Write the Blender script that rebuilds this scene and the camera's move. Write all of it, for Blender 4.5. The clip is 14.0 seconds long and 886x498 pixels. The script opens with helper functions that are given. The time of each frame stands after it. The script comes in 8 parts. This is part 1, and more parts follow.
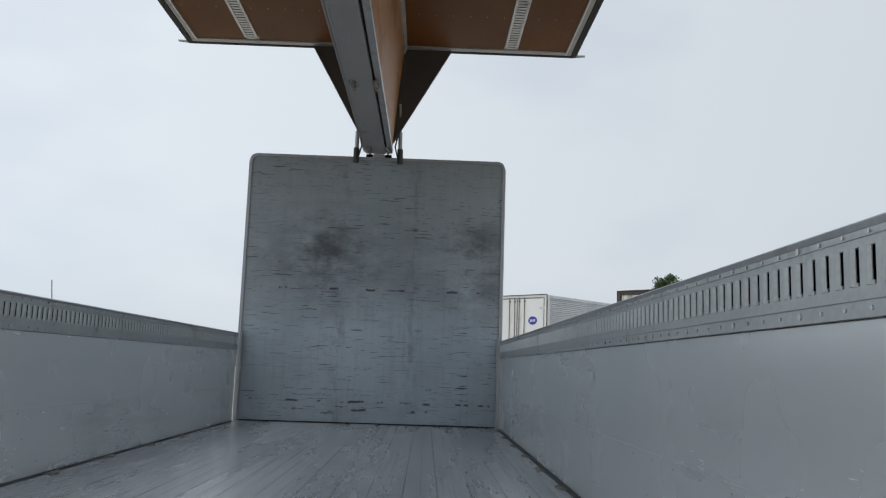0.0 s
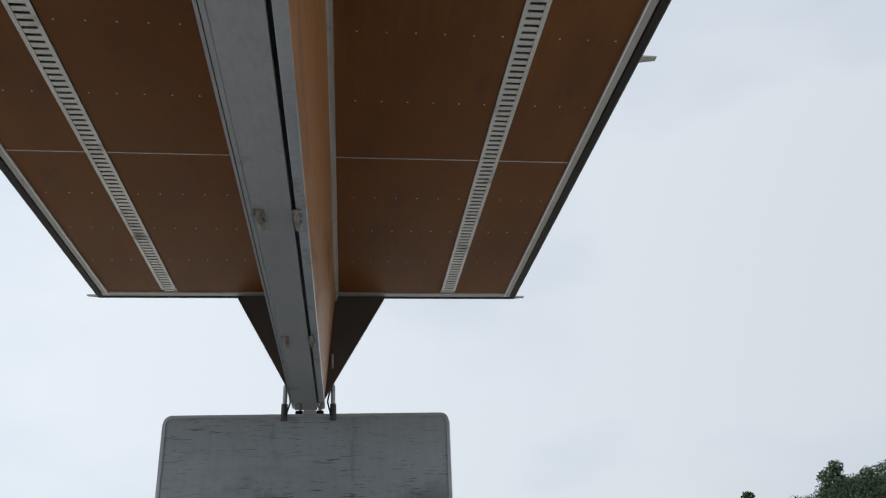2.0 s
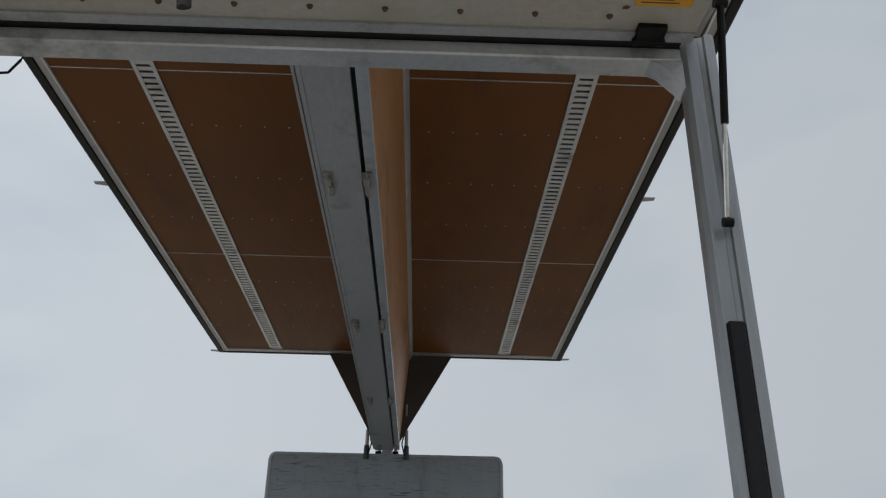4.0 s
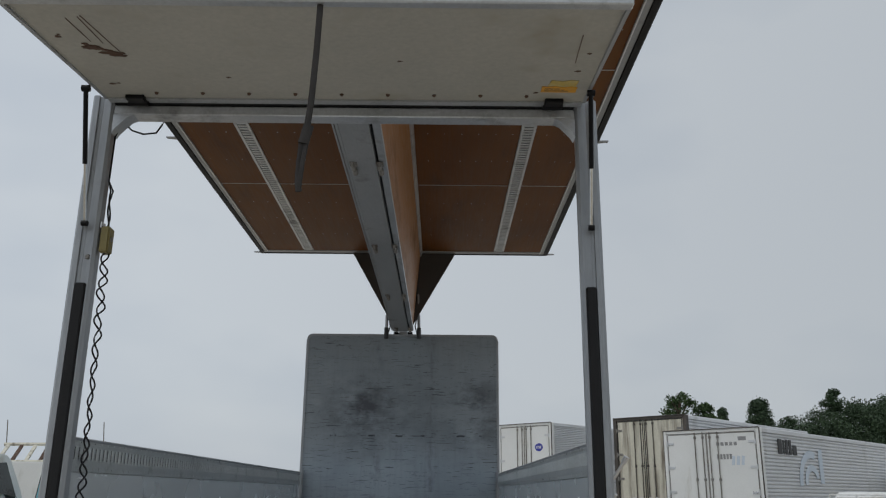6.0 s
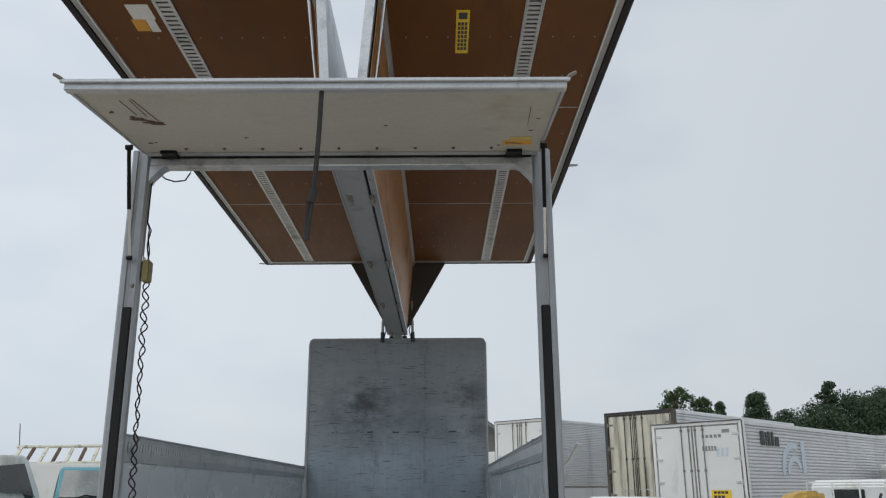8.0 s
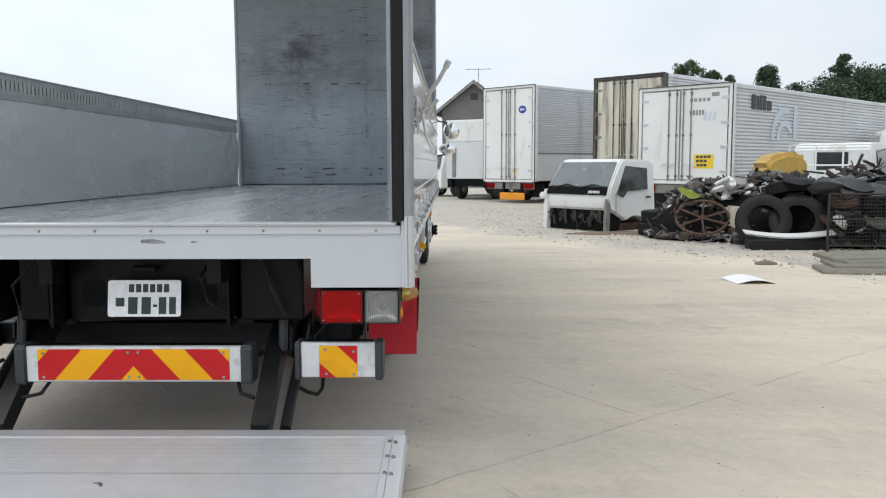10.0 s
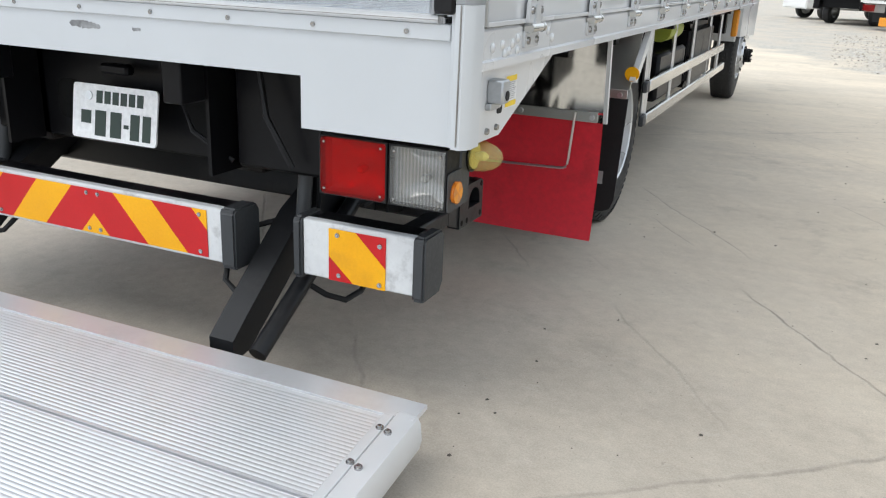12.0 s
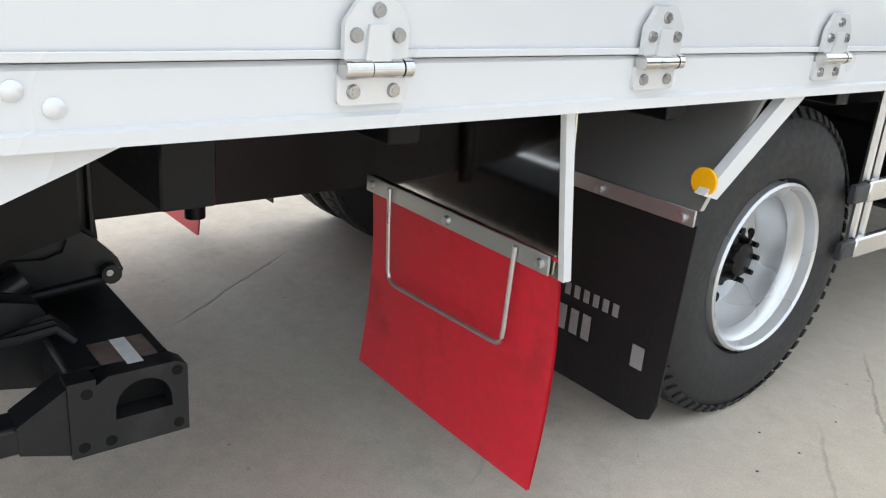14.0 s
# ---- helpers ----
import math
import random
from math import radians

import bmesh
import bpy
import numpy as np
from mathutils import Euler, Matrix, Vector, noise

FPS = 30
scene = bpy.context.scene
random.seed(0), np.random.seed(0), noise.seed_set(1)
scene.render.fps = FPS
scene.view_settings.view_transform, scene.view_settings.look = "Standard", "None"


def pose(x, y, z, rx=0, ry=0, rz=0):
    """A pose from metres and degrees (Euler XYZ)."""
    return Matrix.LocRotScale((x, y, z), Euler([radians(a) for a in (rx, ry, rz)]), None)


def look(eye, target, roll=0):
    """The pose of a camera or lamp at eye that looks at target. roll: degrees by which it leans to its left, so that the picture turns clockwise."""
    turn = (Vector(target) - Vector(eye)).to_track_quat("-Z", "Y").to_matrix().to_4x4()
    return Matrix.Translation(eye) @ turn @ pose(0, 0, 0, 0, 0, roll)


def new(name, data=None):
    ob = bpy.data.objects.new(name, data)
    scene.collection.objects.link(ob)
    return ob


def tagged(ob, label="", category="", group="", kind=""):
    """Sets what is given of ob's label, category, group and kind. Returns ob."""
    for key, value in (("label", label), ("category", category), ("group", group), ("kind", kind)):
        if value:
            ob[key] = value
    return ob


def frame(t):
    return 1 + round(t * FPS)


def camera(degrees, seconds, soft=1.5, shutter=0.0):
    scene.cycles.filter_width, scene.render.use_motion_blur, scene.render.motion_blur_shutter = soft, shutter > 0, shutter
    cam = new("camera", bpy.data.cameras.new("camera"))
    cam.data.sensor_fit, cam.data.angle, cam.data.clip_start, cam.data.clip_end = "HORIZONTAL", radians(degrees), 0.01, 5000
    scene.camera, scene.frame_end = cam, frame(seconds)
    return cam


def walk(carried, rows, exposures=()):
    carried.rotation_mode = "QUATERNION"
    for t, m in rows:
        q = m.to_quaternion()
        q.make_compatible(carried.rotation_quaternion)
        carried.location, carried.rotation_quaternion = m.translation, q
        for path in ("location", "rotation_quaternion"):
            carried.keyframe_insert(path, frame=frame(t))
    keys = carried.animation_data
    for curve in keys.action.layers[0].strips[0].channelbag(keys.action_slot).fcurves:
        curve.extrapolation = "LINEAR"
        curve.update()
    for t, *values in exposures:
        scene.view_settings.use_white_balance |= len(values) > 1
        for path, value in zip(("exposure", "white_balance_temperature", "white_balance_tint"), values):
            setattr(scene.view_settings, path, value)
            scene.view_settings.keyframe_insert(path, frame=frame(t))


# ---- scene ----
cam = camera(56.2, 14.0, 1.2)
PATH = [
    (0, (0.522, -1.006, 1.643), (0.555, 0.974, 1.925), 1.9),
    (0.5, (0.459, -0.617, 1.731), (0.57, 1.351, 2.071), 3.0),
    (1, (0.39, -0.247, 1.803), (0.567, 1.671, 2.341), 2.5),
    (1.5, (0.355, -0.217, 1.904), (0.582, 1.644, 2.601), -0.7),
    (2, (0.33, -0.48, 1.967), (0.556, 1.335, 2.776), -2.3),
    (2.5, (0.33, -0.802, 1.981), (0.474, 0.957, 2.922), -0.4),
    (2.7, (0.359, -0.956, 1.963), (0.468, 0.781, 2.95), 0.5),
    (4.8, (0.378, -2.757, 1.696), (0.405, -0.879, 2.382), 0.9),
    (5, (0.385, -2.932, 1.672), (0.415, -1.036, 2.308), 1.1),
    (5.5, (0.453, -3.352, 1.645), (0.445, -1.437, 2.224), 1.5),
    (6, (0.494, -3.783, 1.657), (0.497, -1.865, 2.222), 0.5),
    (6.5, (0.425, -4.23, 1.609), (0.467, -2.31, 2.168), 0.1),
    (7, (0.473, -4.574, 1.619), (0.492, -2.669, 2.229), 0.1),
    (7.2, (0.501, -4.678, 1.627), (0.516, -2.791, 2.292), 0.1),
    (9.3, (0.939, -4.268, 1.442), (0.991, -2.27, 1.513), -2.8),
    (9.5, (1.052, -4.037, 1.442), (1.126, -2.038, 1.42), -3.3),
    (10, (1.429, -3.565, 1.352), (1.407, -1.576, 1.148), -0.2),
    (10.5, (1.558, -3.169, 1.283), (1.326, -1.212, 0.941), 3.8),
    (11, (1.64, -2.727, 1.261), (1.226, -0.829, 0.785), 2.4),
    (11.5, (1.83, -2.222, 1.227), (1.248, -0.399, 0.643), 1.9),
    (12, (1.956, -1.679, 1.202), (1.191, 0.054, 0.56), 2.4),
    (12.5, (2.11, -1.125, 1.181), (1.105, 0.439, 0.444), 2.8),
    (13, (2.19, -0.612, 1.141), (1.07, 0.795, 0.266), 2.8),
    (13.5, (2.172, -0.106, 1.161), (0.896, 1.203, 0.351), 1.9),
    (14, (2.199, 0.379, 1.22), (0.739, 1.568, 0.546), 4.7),
]
walk(cam, [(t, look(eye, target, roll)) for t, eye, target, roll in PATH], [(0.0, -0.05), (1.0, -0.05), (2.0, 0.05), (2.7, 0.13), (4.8, -0.75), (5.5, -0.7), (6.0, -0.52), (6.5, -0.27), (7.2, -0.22), (9.3, 0.1), (10.0, 0.3), (10.5, 0.47), (11.0, 0.53), (12.0, 0.73), (12.5, 0.88), (13.0, 1.18), (13.5, 1.58), (14.0, 1.4)])

# ---- world and sun: a bright overcast day ----
SUN_ELEVATION, SUN_AZIMUTH = 66.0, 206.0
world = bpy.data.worlds.new("overcast_sky")
scene.world = world
world.use_nodes = True
wt = world.node_tree
wt.nodes.clear()
w_out = wt.nodes.new("ShaderNodeOutputWorld")
w_bg = wt.nodes.new("ShaderNodeBackground")
w_sky = wt.nodes.new("ShaderNodeTexSky")
w_sky.sky_type, w_sky.sun_disc = "NISHITA", False
w_sky.sun_elevation, w_sky.sun_rotation = radians(SUN_ELEVATION), radians(SUN_AZIMUTH)
w_sky.dust_density, w_sky.air_density = 3.0, 1.0
w_co = wt.nodes.new("ShaderNodeTexCoord")
w_map = wt.nodes.new("ShaderNodeMapping")
w_map.inputs["Scale"].default_value = (1.0, 1.0, 2.2)
w_noise = wt.nodes.new("ShaderNodeTexNoise")
w_noise.inputs["Scale"].default_value, w_noise.inputs["Detail"].default_value = 1.6, 4.0
w_ramp = wt.nodes.new("ShaderNodeMixRGB")
w_ramp.inputs["Color1"].default_value = (6.15, 6.95, 7.95, 1)
w_ramp.inputs["Color2"].default_value = (8.0, 8.6, 9.15, 1)
w_range = wt.nodes.new("ShaderNodeMapRange")
w_range.inputs["From Min"].default_value, w_range.inputs["From Max"].default_value = 0.36, 0.6
w_mix = wt.nodes.new("ShaderNodeMixRGB")
w_mix.inputs["Fac"].default_value = 0.88
wt.links.new(w_co.outputs["Generated"], w_map.inputs["Vector"])
wt.links.new(w_map.outputs["Vector"], w_noise.inputs["Vector"])
wt.links.new(w_noise.outputs["Fac"], w_range.inputs["Value"])
wt.links.new(w_range.outputs["Result"], w_ramp.inputs["Fac"])
wt.links.new(w_sky.outputs["Color"], w_mix.inputs["Color1"])
wt.links.new(w_ramp.outputs["Color"], w_mix.inputs["Color2"])
# the cloud is brighter on the side that the sun stands behind it
w_dot = wt.nodes.new("ShaderNodeVectorMath")
w_dot.operation = "DOT_PRODUCT"
w_dot.inputs[1].default_value = (-0.85, -0.2, 0.3)
w_side = wt.nodes.new("ShaderNodeMapRange")
w_side.inputs["From Min"].default_value, w_side.inputs["From Max"].default_value = -0.9, 0.9
w_side.inputs["To Min"].default_value, w_side.inputs["To Max"].default_value = 0.8, 1.24
w_lit = wt.nodes.new("ShaderNodeVectorMath")
w_lit.operation = "SCALE"
wt.links.new(w_co.outputs["Generated"], w_dot.inputs[0])
wt.links.new(w_dot.outputs["Value"], w_side.inputs["Value"])
wt.links.new(w_mix.outputs["Color"], w_lit.inputs[0])
wt.links.new(w_side.outputs["Result"], w_lit.inputs["Scale"])
wt.links.new(w_lit.outputs["Vector"], w_bg.inputs["Color"])
w_bg.inputs["Strength"].default_value = 0.1
wt.links.new(w_bg.outputs["Background"], w_out.inputs["Surface"])

sun = new("sun", bpy.data.lights.new("sun", "SUN"))
sun.data.energy, sun.data.angle, sun.data.color = 1.0, radians(42), (1.0, 0.97, 0.92)
sun.rotation_euler = (radians(90 - SUN_ELEVATION), 0, radians(180 - SUN_AZIMUTH))


# ---- materials ----
def wire(nt, n, **ins):
    """Set or link the named inputs of a node."""
    for key, value in ins.items():
        s = n.inputs[key.replace("_", " ")]
        if isinstance(value, bpy.types.NodeSocket):
            nt.links.new(value, s)
        else:
            s.default_value = value
    return n


def rgb(c):
    return (c, c, c, 1) if isinstance(c, (int, float)) else (*c, 1)


def place_of(nt, stretch=(1, 1, 1)):
    geo = nt.nodes.new("ShaderNodeNewGeometry")
    m = wire(nt, nt.nodes.new("ShaderNodeMapping"), Vector=geo.outputs["Position"], Scale=stretch)
    return m.outputs["Vector"]


def noise_of(nt, stretch, scale, detail=5.0, rough=0.6):
    n = wire(nt, nt.nodes.new("ShaderNodeTexNoise"), Vector=place_of(nt, stretch), Scale=scale, Detail=detail, Roughness=rough)
    return n.outputs["Fac"]


def span(nt, value, a, b, c=0.0, d=1.0):
    n = nt.nodes.new("ShaderNodeMapRange")
    for key, v in (("From Min", a), ("From Max", b), ("To Min", c), ("To Max", d)):
        n.inputs[key].default_value = v
    nt.links.new(value, n.inputs["Value"])
    return n.outputs["Result"]


def calc(nt, op, a, b=0.0):
    n = nt.nodes.new("ShaderNodeMath")
    n.operation = op
    for s, v in ((n.inputs[0], a), (n.inputs[1], b)):
        if isinstance(v, bpy.types.NodeSocket):
            nt.links.new(v, s)
        else:
            s.default_value = v
    return n.outputs[0]


def blend(nt, fac, a, b, how="MIX"):
    n = nt.nodes.new("ShaderNodeMixRGB")
    n.blend_type = how
    for key, v in (("Fac", fac), ("Color1", a), ("Color2", b)):
        if isinstance(v, bpy.types.NodeSocket):
            nt.links.new(v, n.inputs[key])
        else:
            n.inputs[key].default_value = v if key == "Fac" else rgb(v)
    return n.outputs["Color"]


def start(name):
    m = bpy.data.materials.new(name)
    m.use_nodes = True
    return m, m.node_tree, m.node_tree.nodes["Principled BSDF"]


def bumped(nt, bsdf, height, strength, distance=0.01):
    b = wire(nt, nt.nodes.new("ShaderNodeBump"), Height=height, Strength=strength, Distance=distance)
    nt.links.new(b.outputs["Normal"], bsdf.inputs["Normal"])


def surf(name, a, b, rough=0.5, metal=0.0, big=1.3, fine=45.0, stretch=(1, 1, 1), bump=0.15, dirt=None, amount=0.5,
         dirt_scale=2.5, dirt_stretch=(1, 1, 1), rand=0.0, coat=0.0, spec=0.5, grainy=0.35):
    """A surface with wide blotches from a to b, fine grain, dirt of its own shape and, for repeats, a brightness of each piece."""
    m, nt, bsdf = start(name)
    col = blend(nt, span(nt, noise_of(nt, stretch, big), 0.3, 0.7), a, b)
    grain = noise_of(nt, stretch, fine, 3.0)
    if grainy > 0.09:
        col = blend(nt, grainy, col, span(nt, grain, 0.25, 0.75, 0.55, 1.2), "MULTIPLY")
        r = span(nt, grain, 0.3, 0.7, rough * 0.85, min(1.0, rough * 1.15))
    else:
        r = span(nt, noise_of(nt, (1, 1, 1), 1.7, 2.0), 0.3, 0.7, rough * 0.85, rough * 1.15)
    if dirt is not None:
        d = span(nt, noise_of(nt, dirt_stretch, dirt_scale, 8.0, 0.65), 0.62 - 0.25 * amount, 0.78 - 0.12 * amount)
        col = blend(nt, d, col, dirt)
        r = calc(nt, "ADD", r, calc(nt, "MULTIPLY", d, 0.25))
    if rand:
        info = nt.nodes.new("ShaderNodeObjectInfo")
        col = blend(nt, 1.0, col, span(nt, info.outputs["Random"], 0, 1, 1 - rand, 1 + rand), "MULTIPLY")
    wire(nt, bsdf, Base_Color=col, Roughness=r, Metallic=metal, Coat_Weight=coat, Specular_IOR_Level=spec)
    if bump:
        bumped(nt, bsdf, grain, bump, 0.004)
    return m


def island(name, cols, rough=0.6, metal=0.0):
    """Joined scraps, each piece of the mesh with a colour of its own."""
    m, nt, bsdf = start(name)
    geo = nt.nodes.new("ShaderNodeNewGeometry")
    ramp = nt.nodes.new("ShaderNodeValToRGB")
    ramp.color_ramp.interpolation = "CONSTANT"
    while len(ramp.color_ramp.elements) < len(cols):
        ramp.color_ramp.elements.new(0.5)
    for i, c in enumerate(cols):
        ramp.color_ramp.elements[i].position = i / len(cols)
        ramp.color_ramp.elements[i].color = rgb(c)
    nt.links.new(geo.outputs["Random Per Island"], ramp.inputs["Fac"])
    col = blend(nt, span(nt, noise_of(nt, (1, 1, 1), 9.0), 0.5, 0.75), ramp.outputs["Color"], (0.07, 0.058, 0.05))
    wire(nt, bsdf, Base_Color=col, Roughness=rough, Metallic=metal)
    bumped(nt, bsdf, noise_of(nt, (1, 1, 1), 30.0), 0.3, 0.01)
    return m


def leaf_material(name, a, b):
    m, nt, bsdf = start(name)
    geo = nt.nodes.new("ShaderNodeNewGeometry")
    col = blend(nt, geo.outputs["Random Per Island"], a, b)
    col = blend(nt, span(nt, noise_of(nt, (1, 1, 1), 0.5), 0.35, 0.65), col, blend(nt, 0.6, col, a))
    wire(nt, bsdf, Base_Color=col, Roughness=0.65)
    return m


def front_wall_material():
    """Grey-blue sheet with rubbed dark clouds, level scratches and two rubbed upright bands."""
    m, nt, bsdf = start("scuffed_grey_sheet")
    col = blend(nt, span(nt, noise_of(nt, (1, 1, 1), 1.1), 0.3, 0.7), (0.27, 0.316, 0.352), (0.37, 0.424, 0.462))
    geo = nt.nodes.new("ShaderNodeNewGeometry")
    xyz = nt.nodes.new("ShaderNodeSeparateXYZ")
    nt.links.new(geo.outputs["Position"], xyz.inputs["Vector"])
    z, x = xyz.outputs["Z"], xyz.outputs["X"]
    # darker upper half, its lower edge broken by noise
    upper = calc(nt, "MULTIPLY", span(nt, calc(nt, "ADD", z, span(nt, noise_of(nt, (1, 1, 1), 1.6, 6.0), 0, 1, -0.5, 0.5)), 1.95, 2.45), 0.5)
    col = blend(nt, upper, col, (0.165, 0.183, 0.192))
    # a wide belt rubbed by cargo at breast height, worst in two places
    belt = calc(nt, "MULTIPLY", span(nt, z, 2.0, 2.5), span(nt, z, 3.2, 2.8))
    cloud = span(nt, noise_of(nt, (1.0, 1.0, 1.5), 1.9, 8.0, 0.7), 0.4, 0.58)
    worst = calc(nt, "MAXIMUM", span(nt, calc(nt, "ABSOLUTE", calc(nt, "ADD", x, 0.42)), 0.55, 0.1), span(nt, calc(nt, "ABSOLUTE", calc(nt, "SUBTRACT", x, 0.92)), 0.4, 0.1))
    col = blend(nt, calc(nt, "MULTIPLY", calc(nt, "MULTIPLY", belt, cloud), calc(nt, "ADD", calc(nt, "MULTIPLY", worst, 0.7), 0.3)), col, (0.08, 0.088, 0.1))
    wisps = span(nt, noise_of(nt, (0.7, 1.0, 3.0), 3.4, 9.0, 0.75), 0.52, 0.72)
    col = blend(nt, calc(nt, "MULTIPLY", wisps, 0.35), col, (0.15, 0.16, 0.175))
    streak = span(nt, noise_of(nt, (9.0, 1.0, 0.7), 2.4, 6.0, 0.7), 0.5, 0.68)
    col = blend(nt, calc(nt, "MULTIPLY", streak, 0.2), col, (0.14, 0.15, 0.165))
    band = span(nt, calc(nt, "ABSOLUTE", calc(nt, "SUBTRACT", calc(nt, "ABSOLUTE", calc(nt, "SUBTRACT", x, 0.04)), 0.34)), 0.1, 0.0)
    rub = span(nt, noise_of(nt, (1.8, 1.0, 0.9), 5.0, 7.0, 0.72), 0.46, 0.64)
    col = blend(nt, calc(nt, "MULTIPLY", calc(nt, "MULTIPLY", band, rub), 0.55), col, (0.11, 0.115, 0.13))
    # crisp level dashes where crates have knocked, thickest in the belt
    where = span(nt, noise_of(nt, (1.0, 1.0, 1.2), 1.8, 3.0), 0.4, 0.56, 0.4, 1.0)
    for size, sx, lim in ((4.0, 20.0, 0.685), (7.0, 18.0, 0.695), (11.0, 12.0, 0.715), (3.0, 34.0, 0.69)):
        dash = span(nt, noise_of(nt, (1.0, 1.0, sx), size, 2.0, 0.5), lim, lim + 0.012)
        col = blend(nt, calc(nt, "MULTIPLY", calc(nt, "MULTIPLY", dash, where), 0.9), col, (0.022, 0.024, 0.028))
    for z0, dense in ((1.3, 0.5), (1.225, 0.55), (1.43, 0.6), (2.34, 0.53)):
        low = span(nt, calc(nt, "ABSOLUTE", calc(nt, "SUBTRACT", calc(nt, "ADD", z, span(nt, noise_of(nt, (1, 1, 1), 6.0, 3.0), 0, 1, -0.02, 0.02)), z0)), 0.013, 0.006)
        dents = calc(nt, "MULTIPLY", low, span(nt, noise_of(nt, (1.0, 1.0, 0.3), 5.0, 4.0, 0.7), dense, dense + 0.05))
        col = blend(nt, calc(nt, "MULTIPLY", dents, 0.85), col, (0.025, 0.026, 0.03))
    fine = noise_of(nt, (1, 1, 8), 40.0)
    wire(nt, bsdf, Base_Color=col, Roughness=span(nt, fine, 0.3, 0.7, 0.42, 0.62), Metallic=0.25)
    bumped(nt, bsdf, fine, 0.12, 0.004)
    return m


def bed_material():
    """Long aluminium floor boards, dulled and scored along the bed."""
    m, nt, bsdf = start("scored_aluminium_boards")
    col = blend(nt, span(nt, noise_of(nt, (1, 0.25, 1), 2.2), 0.3, 0.7), (0.56, 0.575, 0.6), (0.7, 0.715, 0.74))
    score = noise_of(nt, (1.0, 0.03, 1.0), 38.0, 6.0, 0.7)
    col = blend(nt, span(nt, score, 0.5, 0.72, 0.0, 0.5), col, (0.26, 0.26, 0.27))
    info = nt.nodes.new("ShaderNodeObjectInfo")
    col = blend(nt, 1.0, col, span(nt, info.outputs["Random"], 0, 1, 0.94, 1.06), "MULTIPLY")
    worn = span(nt, noise_of(nt, (1.4, 0.16, 1.0), 2.0, 6.0, 0.65), 0.48, 0.66)
    col = blend(nt, calc(nt, "MULTIPLY", worn, 0.3), col, (0.38, 0.39, 0.41))
    wire(nt, bsdf, Base_Color=col, Roughness=span(nt, worn, 0.0, 1.0, 0.26, 0.44), Metallic=0.72)
    bumped(nt, bsdf, score, 0.08, 0.003)
    return m


def ground_material():
    """Poured concrete in slabs, worn and sandy; past a ragged line, crushed stone and earth."""
    m, nt, bsdf = start("worn_concrete_and_gravel")
    geo = nt.nodes.new("ShaderNodeNewGeometry")
    xyz = nt.nodes.new("ShaderNodeSeparateXYZ")
    nt.links.new(geo.outputs["Position"], xyz.inputs["Vector"])
    x, y = xyz.outputs["X"], xyz.outputs["Y"]
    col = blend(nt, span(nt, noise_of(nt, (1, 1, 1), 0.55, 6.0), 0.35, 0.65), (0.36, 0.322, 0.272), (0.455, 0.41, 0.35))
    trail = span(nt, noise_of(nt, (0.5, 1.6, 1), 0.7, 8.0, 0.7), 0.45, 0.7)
    # tan tone blended in more strongly away from the truck
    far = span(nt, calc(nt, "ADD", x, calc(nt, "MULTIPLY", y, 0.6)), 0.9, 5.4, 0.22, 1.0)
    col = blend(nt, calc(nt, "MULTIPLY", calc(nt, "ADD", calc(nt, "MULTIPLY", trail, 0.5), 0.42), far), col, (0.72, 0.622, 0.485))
    # trowel streaks and mottling, slanting like the slab joints
    turn = nt.nodes.new("ShaderNodeMapping")
    turn.vector_type = "TEXTURE"
    turn.inputs["Rotation"].default_value = (0, 0, radians(-53))
    nt.links.new(geo.outputs["Position"], turn.inputs["Vector"])
    pull = wire(nt, nt.nodes.new("ShaderNodeMapping"), Vector=turn.outputs["Vector"], Scale=(0.4, 1.1, 1))
    n5 = wire(nt, nt.nodes.new("ShaderNodeTexNoise"), Vector=pull.outputs["Vector"], Scale=5.0, Detail=9.0, Roughness=0.72)
    col = blend(nt, calc(nt, "MULTIPLY", span(nt, n5.outputs["Fac"], 0.5, 0.74), 0.2), col, (0.27, 0.235, 0.19))
    col = blend(nt, calc(nt, "MULTIPLY", span(nt, n5.outputs["Fac"], 0.48, 0.28), 0.22), col, (0.6, 0.555, 0.47))
    drag = wire(nt, nt.nodes.new("ShaderNodeMapping"), Vector=turn.outputs["Vector"], Scale=(0.16, 2.4, 1))
    n6 = wire(nt, nt.nodes.new("ShaderNodeTexNoise"), Vector=drag.outputs["Vector"], Scale=6.5, Detail=3.0, Roughness=0.6)
    col = blend(nt, calc(nt, "MULTIPLY", span(nt, n6.outputs["Fac"], 0.68, 0.72), 0.12), col, (0.24, 0.21, 0.175))
    mott = noise_of(nt, (1, 1, 1), 16.0, 9.0, 0.78)
    col = blend(nt, 0.4, col, span(nt, mott, 0.3, 0.7, 0.72, 1.32), "MULTIPLY")
    # soft tan drifts several metres wide, stronger with far, and darker stained patches
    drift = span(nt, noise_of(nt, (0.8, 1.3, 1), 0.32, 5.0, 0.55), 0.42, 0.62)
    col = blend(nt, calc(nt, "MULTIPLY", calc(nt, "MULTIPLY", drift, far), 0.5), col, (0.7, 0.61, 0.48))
    stain = span(nt, noise_of(nt, (1, 1, 1), 1.6, 9.0, 0.72), 0.56, 0.72)
    col = blend(nt, calc(nt, "MULTIPLY", stain, 0.52), col, (0.25, 0.225, 0.19))
    # pale scuffs and small pits
    scuff = span(nt, noise_of(nt, (1.0, 1.4, 1), 9.0, 6.0, 0.7), 0.6, 0.7)
    col = blend(nt, calc(nt, "MULTIPLY", scuff, 0.3), col, (0.56, 0.52, 0.455))
    pit = span(nt, noise_of(nt, (1, 1, 1), 34.0, 3.0, 0.6), 0.69, 0.73)
